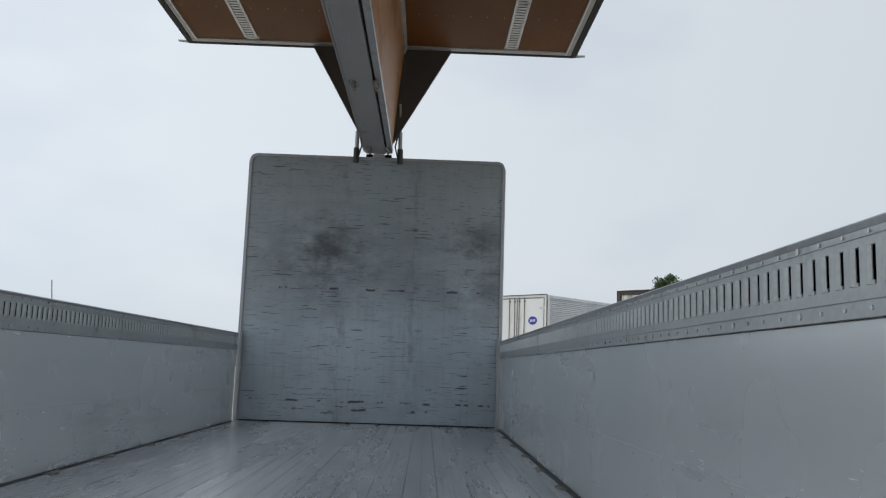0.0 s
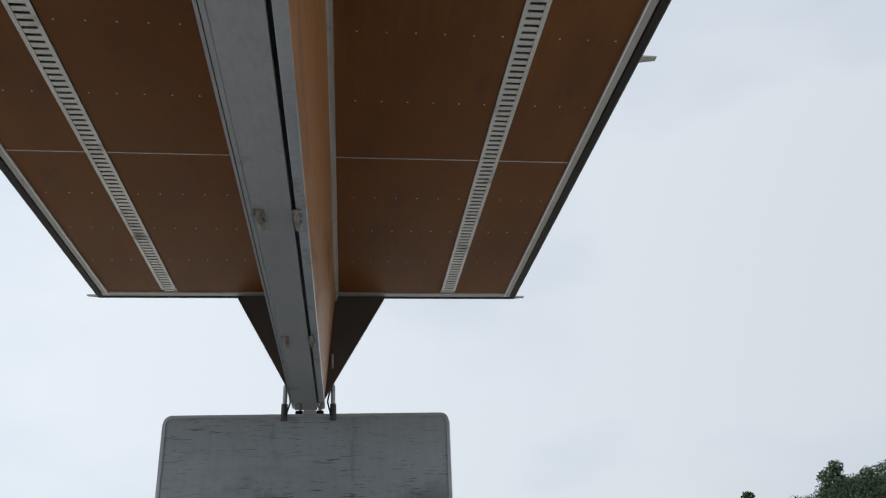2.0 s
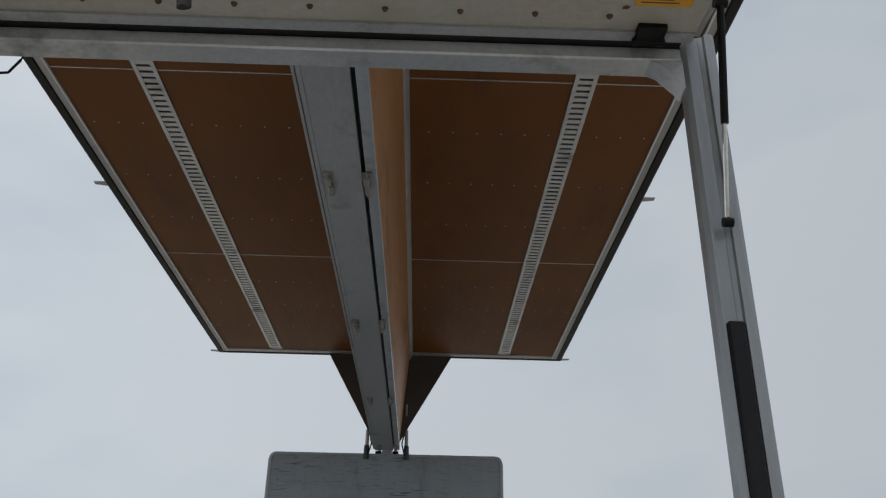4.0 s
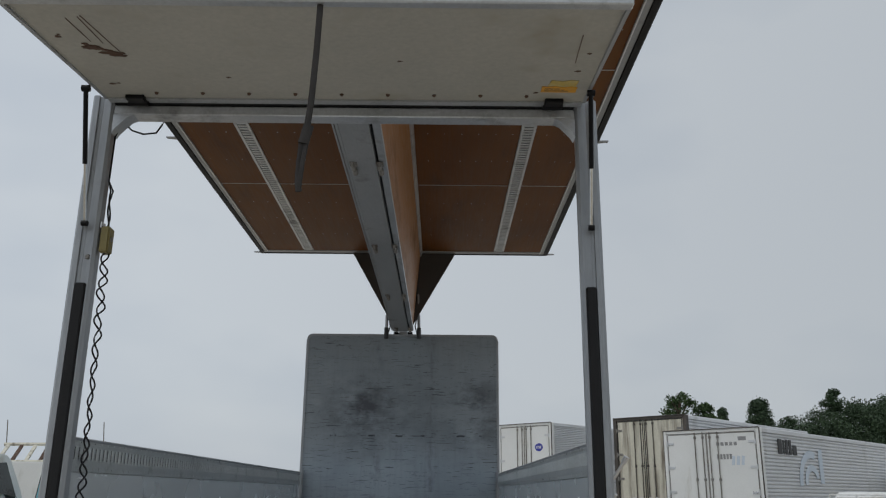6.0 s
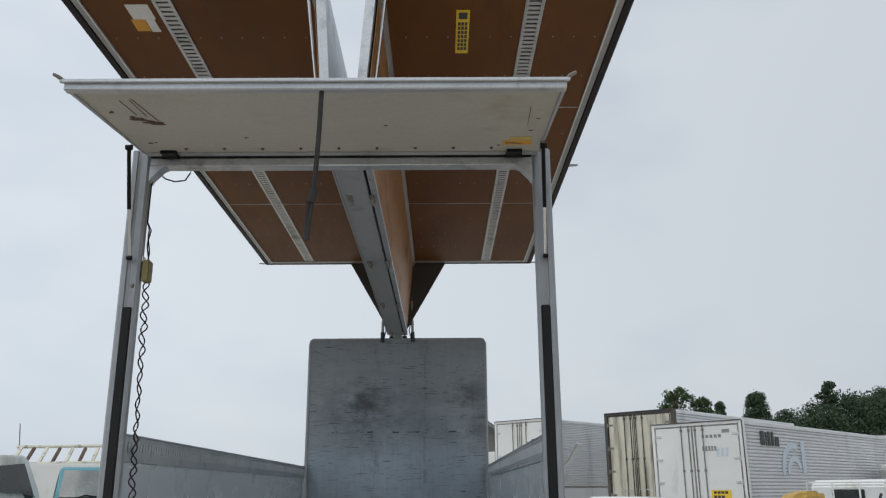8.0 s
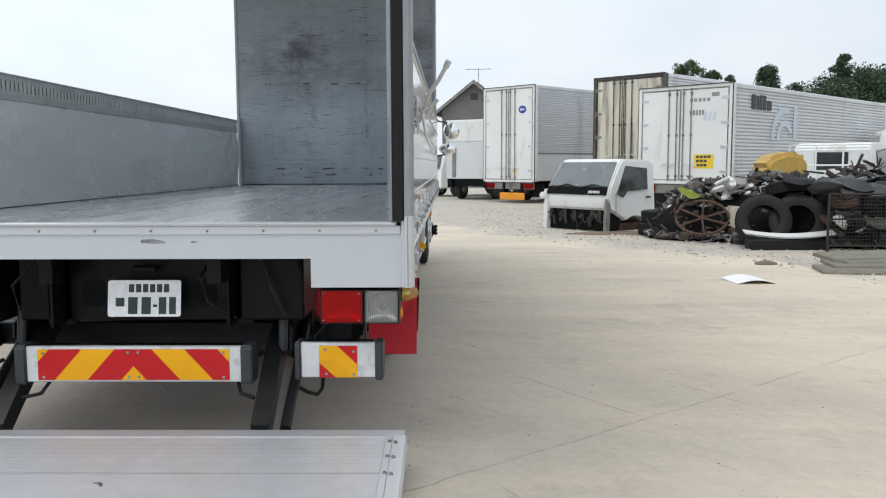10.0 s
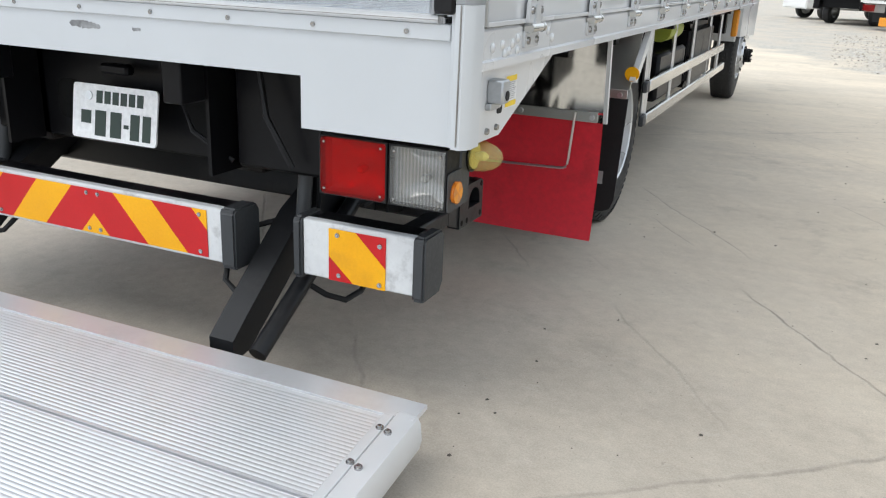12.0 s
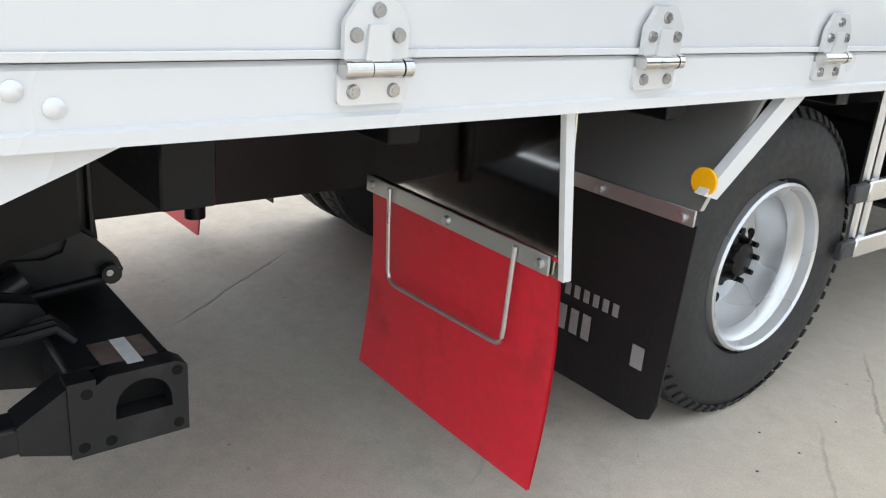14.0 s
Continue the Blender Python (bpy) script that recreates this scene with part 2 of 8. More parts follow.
    col = blend(nt, calc(nt, "MULTIPLY", pit, 0.5), col, (0.22, 0.2, 0.175))
    # one long slab joint, with shorter form joints square to it: offset, start, end and depth of each
    wob = span(nt, noise_of(nt, (1, 1, 1), 1.6, 8.0, 0.65), 0, 1, -0.06, 0.06)
    along = calc(nt, "ADD", calc(nt, "MULTIPLY", x, 0.561), calc(nt, "MULTIPLY", y, -0.828))
    across = calc(nt, "ADD", calc(nt, "ADD", calc(nt, "MULTIPLY", x, 0.828), calc(nt, "MULTIPLY", y, 0.561)), wob)
    d = calc(nt, "ADD", calc(nt, "ADD", calc(nt, "MULTIPLY", x, -0.628), calc(nt, "MULTIPLY", y, 0.778)), wob)
    d = calc(nt, "PINGPONG", calc(nt, "ADD", d, 0.968), 2.2)
    cracks = calc(nt, "MULTIPLY", span(nt, d, 0.012, 0.003), span(nt, noise_of(nt, (1, 1, 1), 2.4, 5.0), 0.38, 0.58, 0.12, 0.9))
    for off, s0, s1, deep in ((2.455, -0.45, 0.78, 1.0), (2.7, -2.1, -0.75, 0.7), (1.86, -0.35, 0.65, 0.45), (3.13, 0.15, 1.3, 0.7), (3.73, -1.7, -0.4, 0.6), (5.52, -2.0, -1.0, 0.7),
                              (0.8, 0.95, 1.75, 0.75), (1.25, 1.0, 1.9, 0.6), (2.22, 1.2, 1.6, 0.4), (1.94, 1.1, 1.5, 0.35), (1.65, -1.3, -0.7, 0.5), (0.86, -0.2, 0.35, 0.5), (0.5, -2.0, -1.15, 0.9), (2.5, -1.5, -0.95, 0.5), (4.4, 0.3, 1.6, 0.5), (4.6, -4.5, -2.2, 0.5)):
        line = span(nt, calc(nt, "ABSOLUTE", calc(nt, "SUBTRACT", across, off)), 0.0085, 0.002)
        ends = calc(nt, "MULTIPLY", span(nt, along, s0, s0 + 0.12), span(nt, along, s1, s1 - 0.12))
        cracks = calc(nt, "MAXIMUM", cracks, calc(nt, "MULTIPLY", calc(nt, "MULTIPLY", line, ends), deep))
    hair = nt.nodes.new("ShaderNodeTexVoronoi")
    hair.feature = "DISTANCE_TO_EDGE"
    warp = nt.nodes.new("ShaderNodeVectorMath")
    warp.operation = "ADD"
    nt.links.new(geo.outputs["Position"], warp.inputs[0])
    n3 = wire(nt, nt.nodes.new("ShaderNodeTexNoise"), Vector=place_of(nt), Scale=1.4, Detail=4.0)
    nt.links.new(n3.outputs["Color"], warp.inputs[1])
    wire(nt, hair, Vector=warp.outputs[0], Scale=0.42)
    hairline = calc(nt, "MULTIPLY", span(nt, hair.outputs["Distance"], 0.006, 0.001), span(nt, noise_of(nt, (1, 1, 1), 0.6), 0.5, 0.56))
    cracks = calc(nt, "MAXIMUM", cracks, calc(nt, "MULTIPLY", hairline, 0.12))
    col = blend(nt, calc(nt, "MULTIPLY", calc(nt, "MULTIPLY", cracks, span(nt, noise_of(nt, (1, 1, 1), 7.0, 6.0), 0.35, 0.6, 0.35, 1.0)), 0.62), col, (0.17, 0.155, 0.135))
    # crushed stone past the ragged line
    line = calc(nt, "ADD", calc(nt, "MULTIPLY", x, 0.86), calc(nt, "MULTIPLY", y, 0.51))
    line = calc(nt, "ADD", line, span(nt, noise_of(nt, (1, 1, 1), 0.45, 6.0), 0, 1, -2.2, 2.2))
    stone = span(nt, line, 8.35, 8.9)
    pebble = nt.nodes.new("ShaderNodeTexVoronoi")
    wire(nt, pebble, Vector=place_of(nt), Scale=26.0)
    rubble = blend(nt, span(nt, pebble.outputs["Distance"], 0.15, 0.7), (0.58, 0.545, 0.48), (0.34, 0.32, 0.285))
    rubble = blend(nt, span(nt, noise_of(nt, (1, 1, 1), 1.1, 7.0), 0.42, 0.62), rubble, (0.5, 0.44, 0.36))
    col = blend(nt, stone, col, rubble)
    grain = noise_of(nt, (1, 1, 1), 170.0, 5.0, 0.75)
    col = blend(nt, 0.45, col, span(nt, grain, 0.3, 0.7, 0.6, 1.25), "MULTIPLY")
    speck = nt.nodes.new("ShaderNodeTexVoronoi")
    wire(nt, speck, Vector=place_of(nt), Scale=5.5)
    dot = span(nt, speck.outputs["Distance"], 0.035, 0.02)
    col = blend(nt, calc(nt, "MULTIPLY", dot, 0.6), col, (0.09, 0.085, 0.08))
    wire(nt, bsdf, Base_Color=col, Roughness=0.88)
    height = calc(nt, "SUBTRACT", calc(nt, "ADD", calc(nt, "MULTIPLY", grain, 0.3), calc(nt, "MULTIPLY", stone, calc(nt, "MULTIPLY", pebble.outputs["Distance"], -1.4))), cracks)
    bumped(nt, bsdf, height, 0.35, 0.008)
    return m


def plywood_material():
    """Varnished brown plywood lining with long grain, darker rub marks and pale nail specks."""
    m, nt, bsdf = start("brown_plywood")
    col = blend(nt, span(nt, noise_of(nt, (1, 0.5, 1), 1.2, 6.0), 0.3, 0.7), (0.103, 0.0375, 0.0085), (0.158, 0.062, 0.015))
    grain = noise_of(nt, (14, 0.6, 14), 4.0, 6.0, 0.65)
    col = blend(nt, 0.5, col, span(nt, grain, 0.3, 0.7, 0.72, 1.22), "MULTIPLY")
    rub = span(nt, noise_of(nt, (1.6, 0.35, 1.6), 2.3, 7.0, 0.7), 0.56, 0.72)
    col = blend(nt, calc(nt, "MULTIPLY", rub, 0.55), col, (0.055, 0.024, 0.013))
    wire(nt, bsdf, Base_Color=col, Roughness=span(nt, grain, 0.3, 0.7, 0.45, 0.62), Specular_IOR_Level=0.18)
    bumped(nt, bsdf, grain, 0.08, 0.003)
    return m


def lens_material(name, c, rough=0.12, metal=0.0):
    m, nt, bsdf = start(name)
    ribs = nt.nodes.new("ShaderNodeTexWave")
    wire(nt, ribs, Vector=place_of(nt), Scale=42.0, Distortion=0.4)
    col = blend(nt, span(nt, ribs.outputs["Fac"], 0, 1, 0.0, 0.15), c, tuple(min(1.0, v * 1.6 + 0.03) for v in c))
    wire(nt, bsdf, Base_Color=col, Roughness=rough, Coat_Weight=0.8, Metallic=metal, Transmission_Weight=0.1)
    bumped(nt, bsdf, ribs.outputs["Fac"], 0.12, 0.004)
    return m


def clear_cover(name, tint, ribs, relief=0.25, solid=0.22, upright=True, body=0.35):
    """A thin tinted lens with fine ribs: mostly see-through, glossy on top."""
    m, nt, bsdf = start(name)
    wave = nt.nodes.new("ShaderNodeTexWave")
    wave.bands_direction = "X" if upright else "Z"
    wire(nt, wave, Vector=place_of(nt), Scale=ribs, Distortion=0.3)
    wire(nt, bsdf, Base_Color=rgb(tuple(v * body for v in tint)), Roughness=0.1, Coat_Weight=0.6)
    bumped(nt, bsdf, wave.outputs["Fac"], relief, 0.003)
    through_it = nt.nodes.new("ShaderNodeBsdfTransparent")
    nt.links.new(blend(nt, span(nt, wave.outputs["Fac"], 0, 1, 0.0, min(1.0, relief * 2.4)), tint, tuple(v * 0.78 for v in tint)), through_it.inputs["Color"])
    mix = nt.nodes.new("ShaderNodeMixShader")
    mix.inputs["Fac"].default_value = solid
    nt.links.new(through_it.outputs[0], mix.inputs[1])
    nt.links.new(bsdf.outputs[0], mix.inputs[2])
    nt.links.new(mix.outputs[0], nt.nodes["Material Output"].inputs["Surface"])
    return m


M_GROUND = ground_material()
M_FRONT = front_wall_material()
M_BED = bed_material()
M_PLY = plywood_material()
M_TARP = surf("dark_end_sheet", (0.035, 0.03, 0.026), (0.05, 0.043, 0.037), 0.6, big=1.5, fine=40, bump=0.05)
M_ROOFPLY = surf("orange_roof_plywood", (0.29, 0.135, 0.048), (0.35, 0.17, 0.066), 0.5, big=0.8, fine=9.0, stretch=(3, 0.4, 3), bump=0.08, dirt=(0.16, 0.07, 0.027), amount=0.3, dirt_stretch=(1, 0.3, 1))
M_ALU = surf("dull_aluminium", (0.46, 0.48, 0.5), (0.56, 0.58, 0.6), 0.42, 0.7, big=2.0, fine=60, bump=0.06, dirt=(0.25, 0.25, 0.25), amount=0.25, dirt_scale=5)
M_ALU_DARK = surf("grey_steel_beam", (0.31, 0.325, 0.34), (0.38, 0.395, 0.41), 0.45, 0.35, big=1.6, fine=50, stretch=(1, 0.3, 1), bump=0.05, dirt=(0.2, 0.2, 0.2), amount=0.1, dirt_scale=4)
M_GATE_IN = surf("smooth_grey_gate_sheet", (0.57, 0.6, 0.605), (0.64, 0.67, 0.675), 0.26, 0.36, big=0.7, fine=50, stretch=(1, 0.25, 1.6), bump=0.0, dirt=(0.36, 0.385, 0.39), amount=0.15, dirt_scale=1.6, dirt_stretch=(1, 0.3, 2.2), grainy=0.08)
M_SCUFF = surf("bare_scraped_metal", (0.12, 0.12, 0.125), (0.4, 0.41, 0.42), 0.45, 0.3, big=22, fine=90, bump=0.0)
M_TRIM = surf("plain_bright_aluminium", (0.62, 0.635, 0.65), (0.69, 0.7, 0.71), 0.34, 0.35, big=2, fine=60, bump=0.0, dirt=(0.5, 0.5, 0.5), amount=-0.1, dirt_scale=7, grainy=0.08)
M_GATE_OUT = surf("glossy_white_gate_paint", (0.56, 0.57, 0.58), (0.6, 0.61, 0.62), 0.16, 0.0, big=0.6, fine=30, bump=0.0, coat=0.5, grainy=0.04)
M_WHITE = surf("white_truck_paint", (0.56, 0.57, 0.58), (0.6, 0.61, 0.62), 0.3, 0.0, big=0.7, fine=35, bump=0.0, coat=0.3, grainy=0.05)
M_SILL = surf("pale_grey_sill_paint", (0.52, 0.545, 0.57), (0.58, 0.605, 0.63), 0.35, 0.1, big=0.8, fine=30, bump=0.0, dirt=(0.36, 0.36, 0.36), amount=-0.3, dirt_scale=9, coat=0.2, grainy=0.08)
M_CANOPY = surf("cream_door_lining", (0.37, 0.36, 0.315), (0.445, 0.43, 0.38), 0.5, big=1.1, fine=40, bump=0.04, dirt=(0.3, 0.27, 0.2), amount=0.25, dirt_scale=2.5)
M_BLACK = surf("black_chassis_paint", (0.004, 0.004, 0.005), (0.008, 0.008, 0.009), 0.34, big=3, fine=60, bump=0.06, dirt=(0.014, 0.013, 0.012), amount=0.0, dirt_scale=4, spec=0.15)
M_CHASSIS = surf("dusty_dark_chassis", (0.014, 0.012, 0.0115), (0.022, 0.019, 0.018), 0.55, big=2, fine=60, bump=0.05, dirt=(0.035, 0.031, 0.028), amount=0.1, dirt_scale=5, spec=0.2)
M_LIFT = surf("thick_black_lift_paint", (0.008, 0.0085, 0.0098), (0.014, 0.0148, 0.0165), 0.34, big=4, fine=35, bump=0.1, dirt=(0.028, 0.027, 0.026), amount=0.15, dirt_scale=7, spec=0.3)
M_GUARD = surf("satin_stainless_guard", (0.62, 0.61, 0.585), (0.7, 0.69, 0.665), 0.22, 0.85, big=3, fine=60, bump=0.0, grainy=0.06)
M_BOXOLIVE = surf("olive_yellow_plastic", (0.16, 0.13, 0.04), (0.21, 0.17, 0.055), 0.5, big=8, fine=60, bump=0.05)
M_OIL = surf("oily_dark_scrap", (0.02, 0.018, 0.016), (0.045, 0.035, 0.028), 0.7, big=4, fine=30, bump=0.4)
M_RUBBER = surf("black_rubber", (0.007, 0.007, 0.008), (0.012, 0.012, 0.013), 0.6, big=4, fine=70, bump=0.15, dirt=(0.03, 0.028, 0.026), amount=-0.2, dirt_scale=7, spec=0.3)
M_TYRE = surf("dusty_tyre_rubber", (0.014, 0.014, 0.015), (0.022, 0.022, 0.022), 0.65, big=3, fine=50, bump=0.1, dirt=(0.07, 0.065, 0.058), amount=0.15, dirt_scale=5)
M_CHARCOAL = surf("charcoal_plastic", (0.024, 0.026, 0.029), (0.038, 0.041, 0.045), 0.5, big=4, fine=90, bump=0.15)
M_RED = surf("red_rubber_sheet", (0.6, 0.011, 0.027), (0.67, 0.015, 0.034), 0.45, big=1.5, fine=40, bump=0.04, dirt=(0.36, 0.012, 0.02), amount=0.25, dirt_scale=4)
M_REDREFL = surf("red_reflective_film", (0.5, 0.01, 0.013), (0.57, 0.014, 0.018), 0.35, big=6, fine=120, bump=0.0, dirt=(0.35, 0.02, 0.02), amount=0.15, spec=0.25, grainy=0.12)
M_YELREFL = surf("amber_reflective_film", (0.82, 0.38, 0.004), (0.88, 0.43, 0.006), 0.35, big=6, fine=120, bump=0.0, dirt=(0.55, 0.25, 0.02), amount=0.15, spec=0.25, grainy=0.12)
M_REFLWHITE = surf("smudged_white_backing", (0.58, 0.59, 0.6), (0.66, 0.67, 0.67), 0.34, big=5, fine=60, bump=0.0, dirt=(0.34, 0.34, 0.34), amount=0.3, dirt_scale=13, grainy=0.12)
M_REDLENS = clear_cover("red_lamp_lens", (0.96, 0.022, 0.028), 60.0, 0.2, 0.25)
M_CLEARLENS = clear_cover("clear_lamp_lens", (0.93, 0.93, 0.92), 34.0, 0.55, 0.22)
M_REFLECTOR = surf("lamp_reflector", (0.86, 0.86, 0.86), (0.9, 0.9, 0.9), 0.16, 0.6, big=9, fine=60, bump=0.0, grainy=0.1)
M_BULB = surf("bulb_glass", (0.75, 0.74, 0.7), (0.85, 0.84, 0.8), 0.1, 0.0, big=9, fine=60, bump=0.0, coat=1.0, grainy=0.0)
M_RAIL = surf("grey_green_pressed_rail", (0.4, 0.425, 0.425), (0.48, 0.505, 0.505), 0.36, 0.45, big=2.0, fine=60, bump=0.05, dirt=(0.2, 0.21, 0.21), amount=0.2, dirt_scale=6)
# near-black standing for shade in holes and recesses; also the black cab garnish
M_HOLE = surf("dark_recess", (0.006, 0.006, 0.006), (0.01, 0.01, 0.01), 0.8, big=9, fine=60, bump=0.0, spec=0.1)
M_OLDLABEL = surf("scuffed_brown_label", (0.1, 0.07, 0.06), (0.2, 0.15, 0.13), 0.5, big=20, fine=60, bump=0.05)
# darker amber for the reflector facets drawn as turned from the light
M_AMBERSHADE = surf("dull_amber_facet", (0.62, 0.2, 0.012), (0.7, 0.25, 0.016), 0.3, big=9, fine=60, bump=0.0, coat=0.5)
M_AMBER = lens_material("amber_lens", (0.75, 0.2, 0.01))
M_YELLENS = clear_cover("pale_yellow_lens", (0.97, 0.88, 0.42), 70.0, 0.2, 0.26, True, 0.8)
M_STEEL = surf("polished_stainless_steel", (0.6, 0.6, 0.58), (0.66, 0.66, 0.64), 0.06, 1.0, big=2, fine=50, bump=0.0)
M_FENDER = surf("dull_stainless_fender", (0.42, 0.43, 0.41), (0.5, 0.51, 0.49), 0.32, 0.7, big=2, fine=60, bump=0.0, grainy=0.08)
M_ZINC = surf("zinc_fittings", (0.58, 0.585, 0.59), (0.63, 0.635, 0.64), 0.3, 0.85, big=5, fine=90, bump=0.0, grainy=0.05)
M_RIM = surf("silver_painted_rim", (0.6, 0.61, 0.62), (0.66, 0.67, 0.68), 0.27, 0.6, big=3, fine=60, bump=0.0, grainy=0.06)
M_HINGE = surf("silver_painted_casting", (0.58, 0.59, 0.6), (0.63, 0.64, 0.65), 0.26, 0.3, big=4, fine=60, bump=0.0, grainy=0.06)
M_BOLT = surf("bright_bolt_steel", (0.34, 0.34, 0.34), (0.42, 0.42, 0.42), 0.25, 0.9, big=9, fine=60, bump=0.0)
M_POST = surf("grey_anodised_post", (0.27, 0.285, 0.3), (0.34, 0.355, 0.37), 0.38, 0.4, big=2, fine=40, stretch=(1, 1, 0.2), bump=0.0, dirt=(0.22, 0.22, 0.22), amount=0.1, dirt_scale=4)
M_DARKFRAME = surf("rusted_dark_frame", (0.05, 0.045, 0.04), (0.1, 0.085, 0.07), 0.6, 0.1, big=3, fine=40, bump=0.05, dirt=(0.22, 0.18, 0.14), amount=0.2, dirt_scale=3)
M_PLATE = surf("white_plate_enamel", 0.8, 0.84, 0.35, big=6, fine=60, bump=0.0)
M_SHEET = surf("bright_white_plastic", 0.84, 0.88, 0.5, big=6, fine=60, bump=0.0, grainy=0.05)
M_INK = surf("dark_green_print", (0.015, 0.03, 0.022), (0.02, 0.04, 0.03), 0.5, big=9, fine=60, bump=0.0)
M_DARKINK = surf("dark_print", 0.03, 0.05, 0.5, big=9, fine=60, bump=0.0)
M_GREYINK = surf("worn_pale_lettering", 0.22, 0.3, 0.6, big=9, fine=60, bump=0.0)
M_BLUEINK = surf("deep_blue_print", (0.03, 0.04, 0.3), (0.04, 0.05, 0.36), 0.45, big=9, fine=60, bump=0.0)
M_PALEBLUE = surf("faded_blue_print", (0.53, 0.61, 0.7), (0.6, 0.66, 0.72), 0.5, big=3, fine=60, bump=0.0)
M_YELLOW = surf("yellow_sticker", (0.8, 0.55, 0.02), (0.85, 0.6, 0.04), 0.5, big=6, fine=60, bump=0.0)
M_OLDSTICKER = surf("torn_orange_sticker", (0.66, 0.3, 0.02), (0.72, 0.37, 0.04), 0.6, big=12, fine=60, bump=0.1, dirt=(0.55, 0.4, 0.16), amount=0.25, dirt_scale=14)
M_STICKERGLUE = surf("faded_sticker_paper", (0.5, 0.36, 0.07), (0.55, 0.43, 0.15), 0.7, big=14, fine=60, bump=0.1, dirt=(0.4, 0.38, 0.3), amount=0.5, dirt_scale=16)
M_PAPER = surf("white_sticker_paper", 0.7, 0.78, 0.6, big=6, fine=60, bump=0.0)
M_STRAP = surf("dark_webbing", (0.02, 0.018, 0.017), (0.034, 0.03, 0.028), 0.85, big=9, fine=160, bump=0.4)
M_VAN = surf("weathered_white_body", (0.7, 0.705, 0.685), (0.78, 0.785, 0.765), 0.4, big=0.7, fine=30, bump=0.0, dirt=(0.46, 0.44, 0.38), amount=0.25, dirt_scale=1.6, dirt_stretch=(1, 1, 0.25), grainy=0.1)
M_CREAM = surf("streaked_cream_doors", (0.58, 0.55, 0.45), (0.68, 0.65, 0.54), 0.5, big=0.8, fine=30, bump=0.04, dirt=(0.14, 0.11, 0.08), amount=0.5, dirt_scale=2.2, dirt_stretch=(2.5, 2.5, 0.22))
M_CORR = surf("corrugated_aluminium", (0.63, 0.64, 0.65), (0.7, 0.71, 0.72), 0.35, 0.25, big=0.6, fine=30, bump=0.01, dirt=(0.48, 0.48, 0.47), amount=0.3, dirt_scale=1.2, dirt_stretch=(1, 1, 0.3))
M_GRIMY = surf("grimy_grey_frame", (0.2, 0.19, 0.175), (0.3, 0.29, 0.27), 0.6, 0.2, big=2, fine=40, bump=0.1, dirt=(0.08, 0.06, 0.045), amount=0.5, dirt_scale=4)
M_RUST = surf("rusty_iron", (0.085, 0.048, 0.033), (0.14, 0.08, 0.052), 0.8, 0.1, big=5, fine=50, bump=0.4, dirt=(0.05, 0.035, 0.03), amount=0.5, dirt_scale=6)
M_GLASS = surf("dusty_window_glass", (0.1, 0.12, 0.118), (0.17, 0.19, 0.185), 0.16, 0.0, big=1.5, fine=20, bump=0.0, dirt=(0.3, 0.31, 0.29), amount=0.2, dirt_scale=2.5, coat=0.8)
M_DARKGLASS = surf("dark_window_glass", (0.02, 0.026, 0.026), (0.04, 0.048, 0.046), 0.08, 0.0, big=2, fine=20, bump=0.0, coat=0.3)
M_MIRROR = surf("chrome_shell", (0.8, 0.8, 0.8), (0.84, 0.84, 0.84), 0.05, 1.0, big=6, fine=40, bump=0.0)
M_ORANGE = surf("orange_underrun_paint", (0.75, 0.27, 0.01), (0.82, 0.33, 0.02), 0.5, big=3, fine=40, bump=0.05)
M_LIME = surf("lime_green_tank", (0.3, 0.36, 0.03), (0.38, 0.44, 0.06), 0.5, big=3, fine=40, bump=0.05)
M_TEAL = surf("faded_teal_paint", (0.03, 0.22, 0.28), (0.06, 0.3, 0.36), 0.4, big=1, fine=40, bump=0.04, coat=0.3)
M_TANBLOB = surf("mustard_plastic_drum", (0.48, 0.3, 0.06), (0.58, 0.38, 0.1), 0.5, big=2, fine=30, bump=0.1, dirt=(0.25, 0.18, 0.08), amount=0.4)
M_WALL = surf("grey_house_render", (0.15, 0.15, 0.145), (0.19, 0.19, 0.18), 0.9, big=0.6, fine=20, bump=0.1)
M_TILE = surf("dark_roof_tiles", (0.045, 0.05, 0.055), (0.075, 0.08, 0.085), 0.6, big=0.8, fine=12, bump=0.2, rand=0.15)
M_EARTH = surf("brown_earth", (0.15, 0.115, 0.08), (0.23, 0.18, 0.13), 0.95, big=2, fine=25, bump=0.5)
M_STONES = island("crushed_stone", [(0.52, 0.47, 0.4), (0.44, 0.4, 0.34), (0.57, 0.52, 0.445), (0.33, 0.305, 0.27)], 0.9)
M_SCRAP = island("mixed_scrap", [(0.025, 0.025, 0.026), (0.05, 0.046, 0.042), (0.1, 0.066, 0.048), (0.015, 0.015, 0.017), (0.16, 0.16, 0.165), (0.07, 0.065, 0.06), (0.5, 0.5, 0.48), (0.035, 0.032, 0.03), (0.12, 0.08, 0.055), (0.02, 0.02, 0.02), (0.16, 0.16, 0.17), (0.03, 0.028, 0.027)], 0.6, 0.2)
M_LUMBER = surf("weathered_panels", (0.2, 0.19, 0.15), (0.28, 0.265, 0.215), 0.7, big=2, fine=30, bump=0.1, dirt=(0.2, 0.18, 0.14), amount=0.4, dirt_scale=3)
M_BARK = surf("bark", (0.09, 0.065, 0.045), (0.14, 0.105, 0.075), 0.9, big=3, fine=14, bump=0.6)
M_LEAF = leaf_material("broad_leaves", (0.03, 0.06, 0.018), (0.06, 0.105, 0.03))
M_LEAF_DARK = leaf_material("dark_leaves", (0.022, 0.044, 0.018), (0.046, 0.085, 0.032))


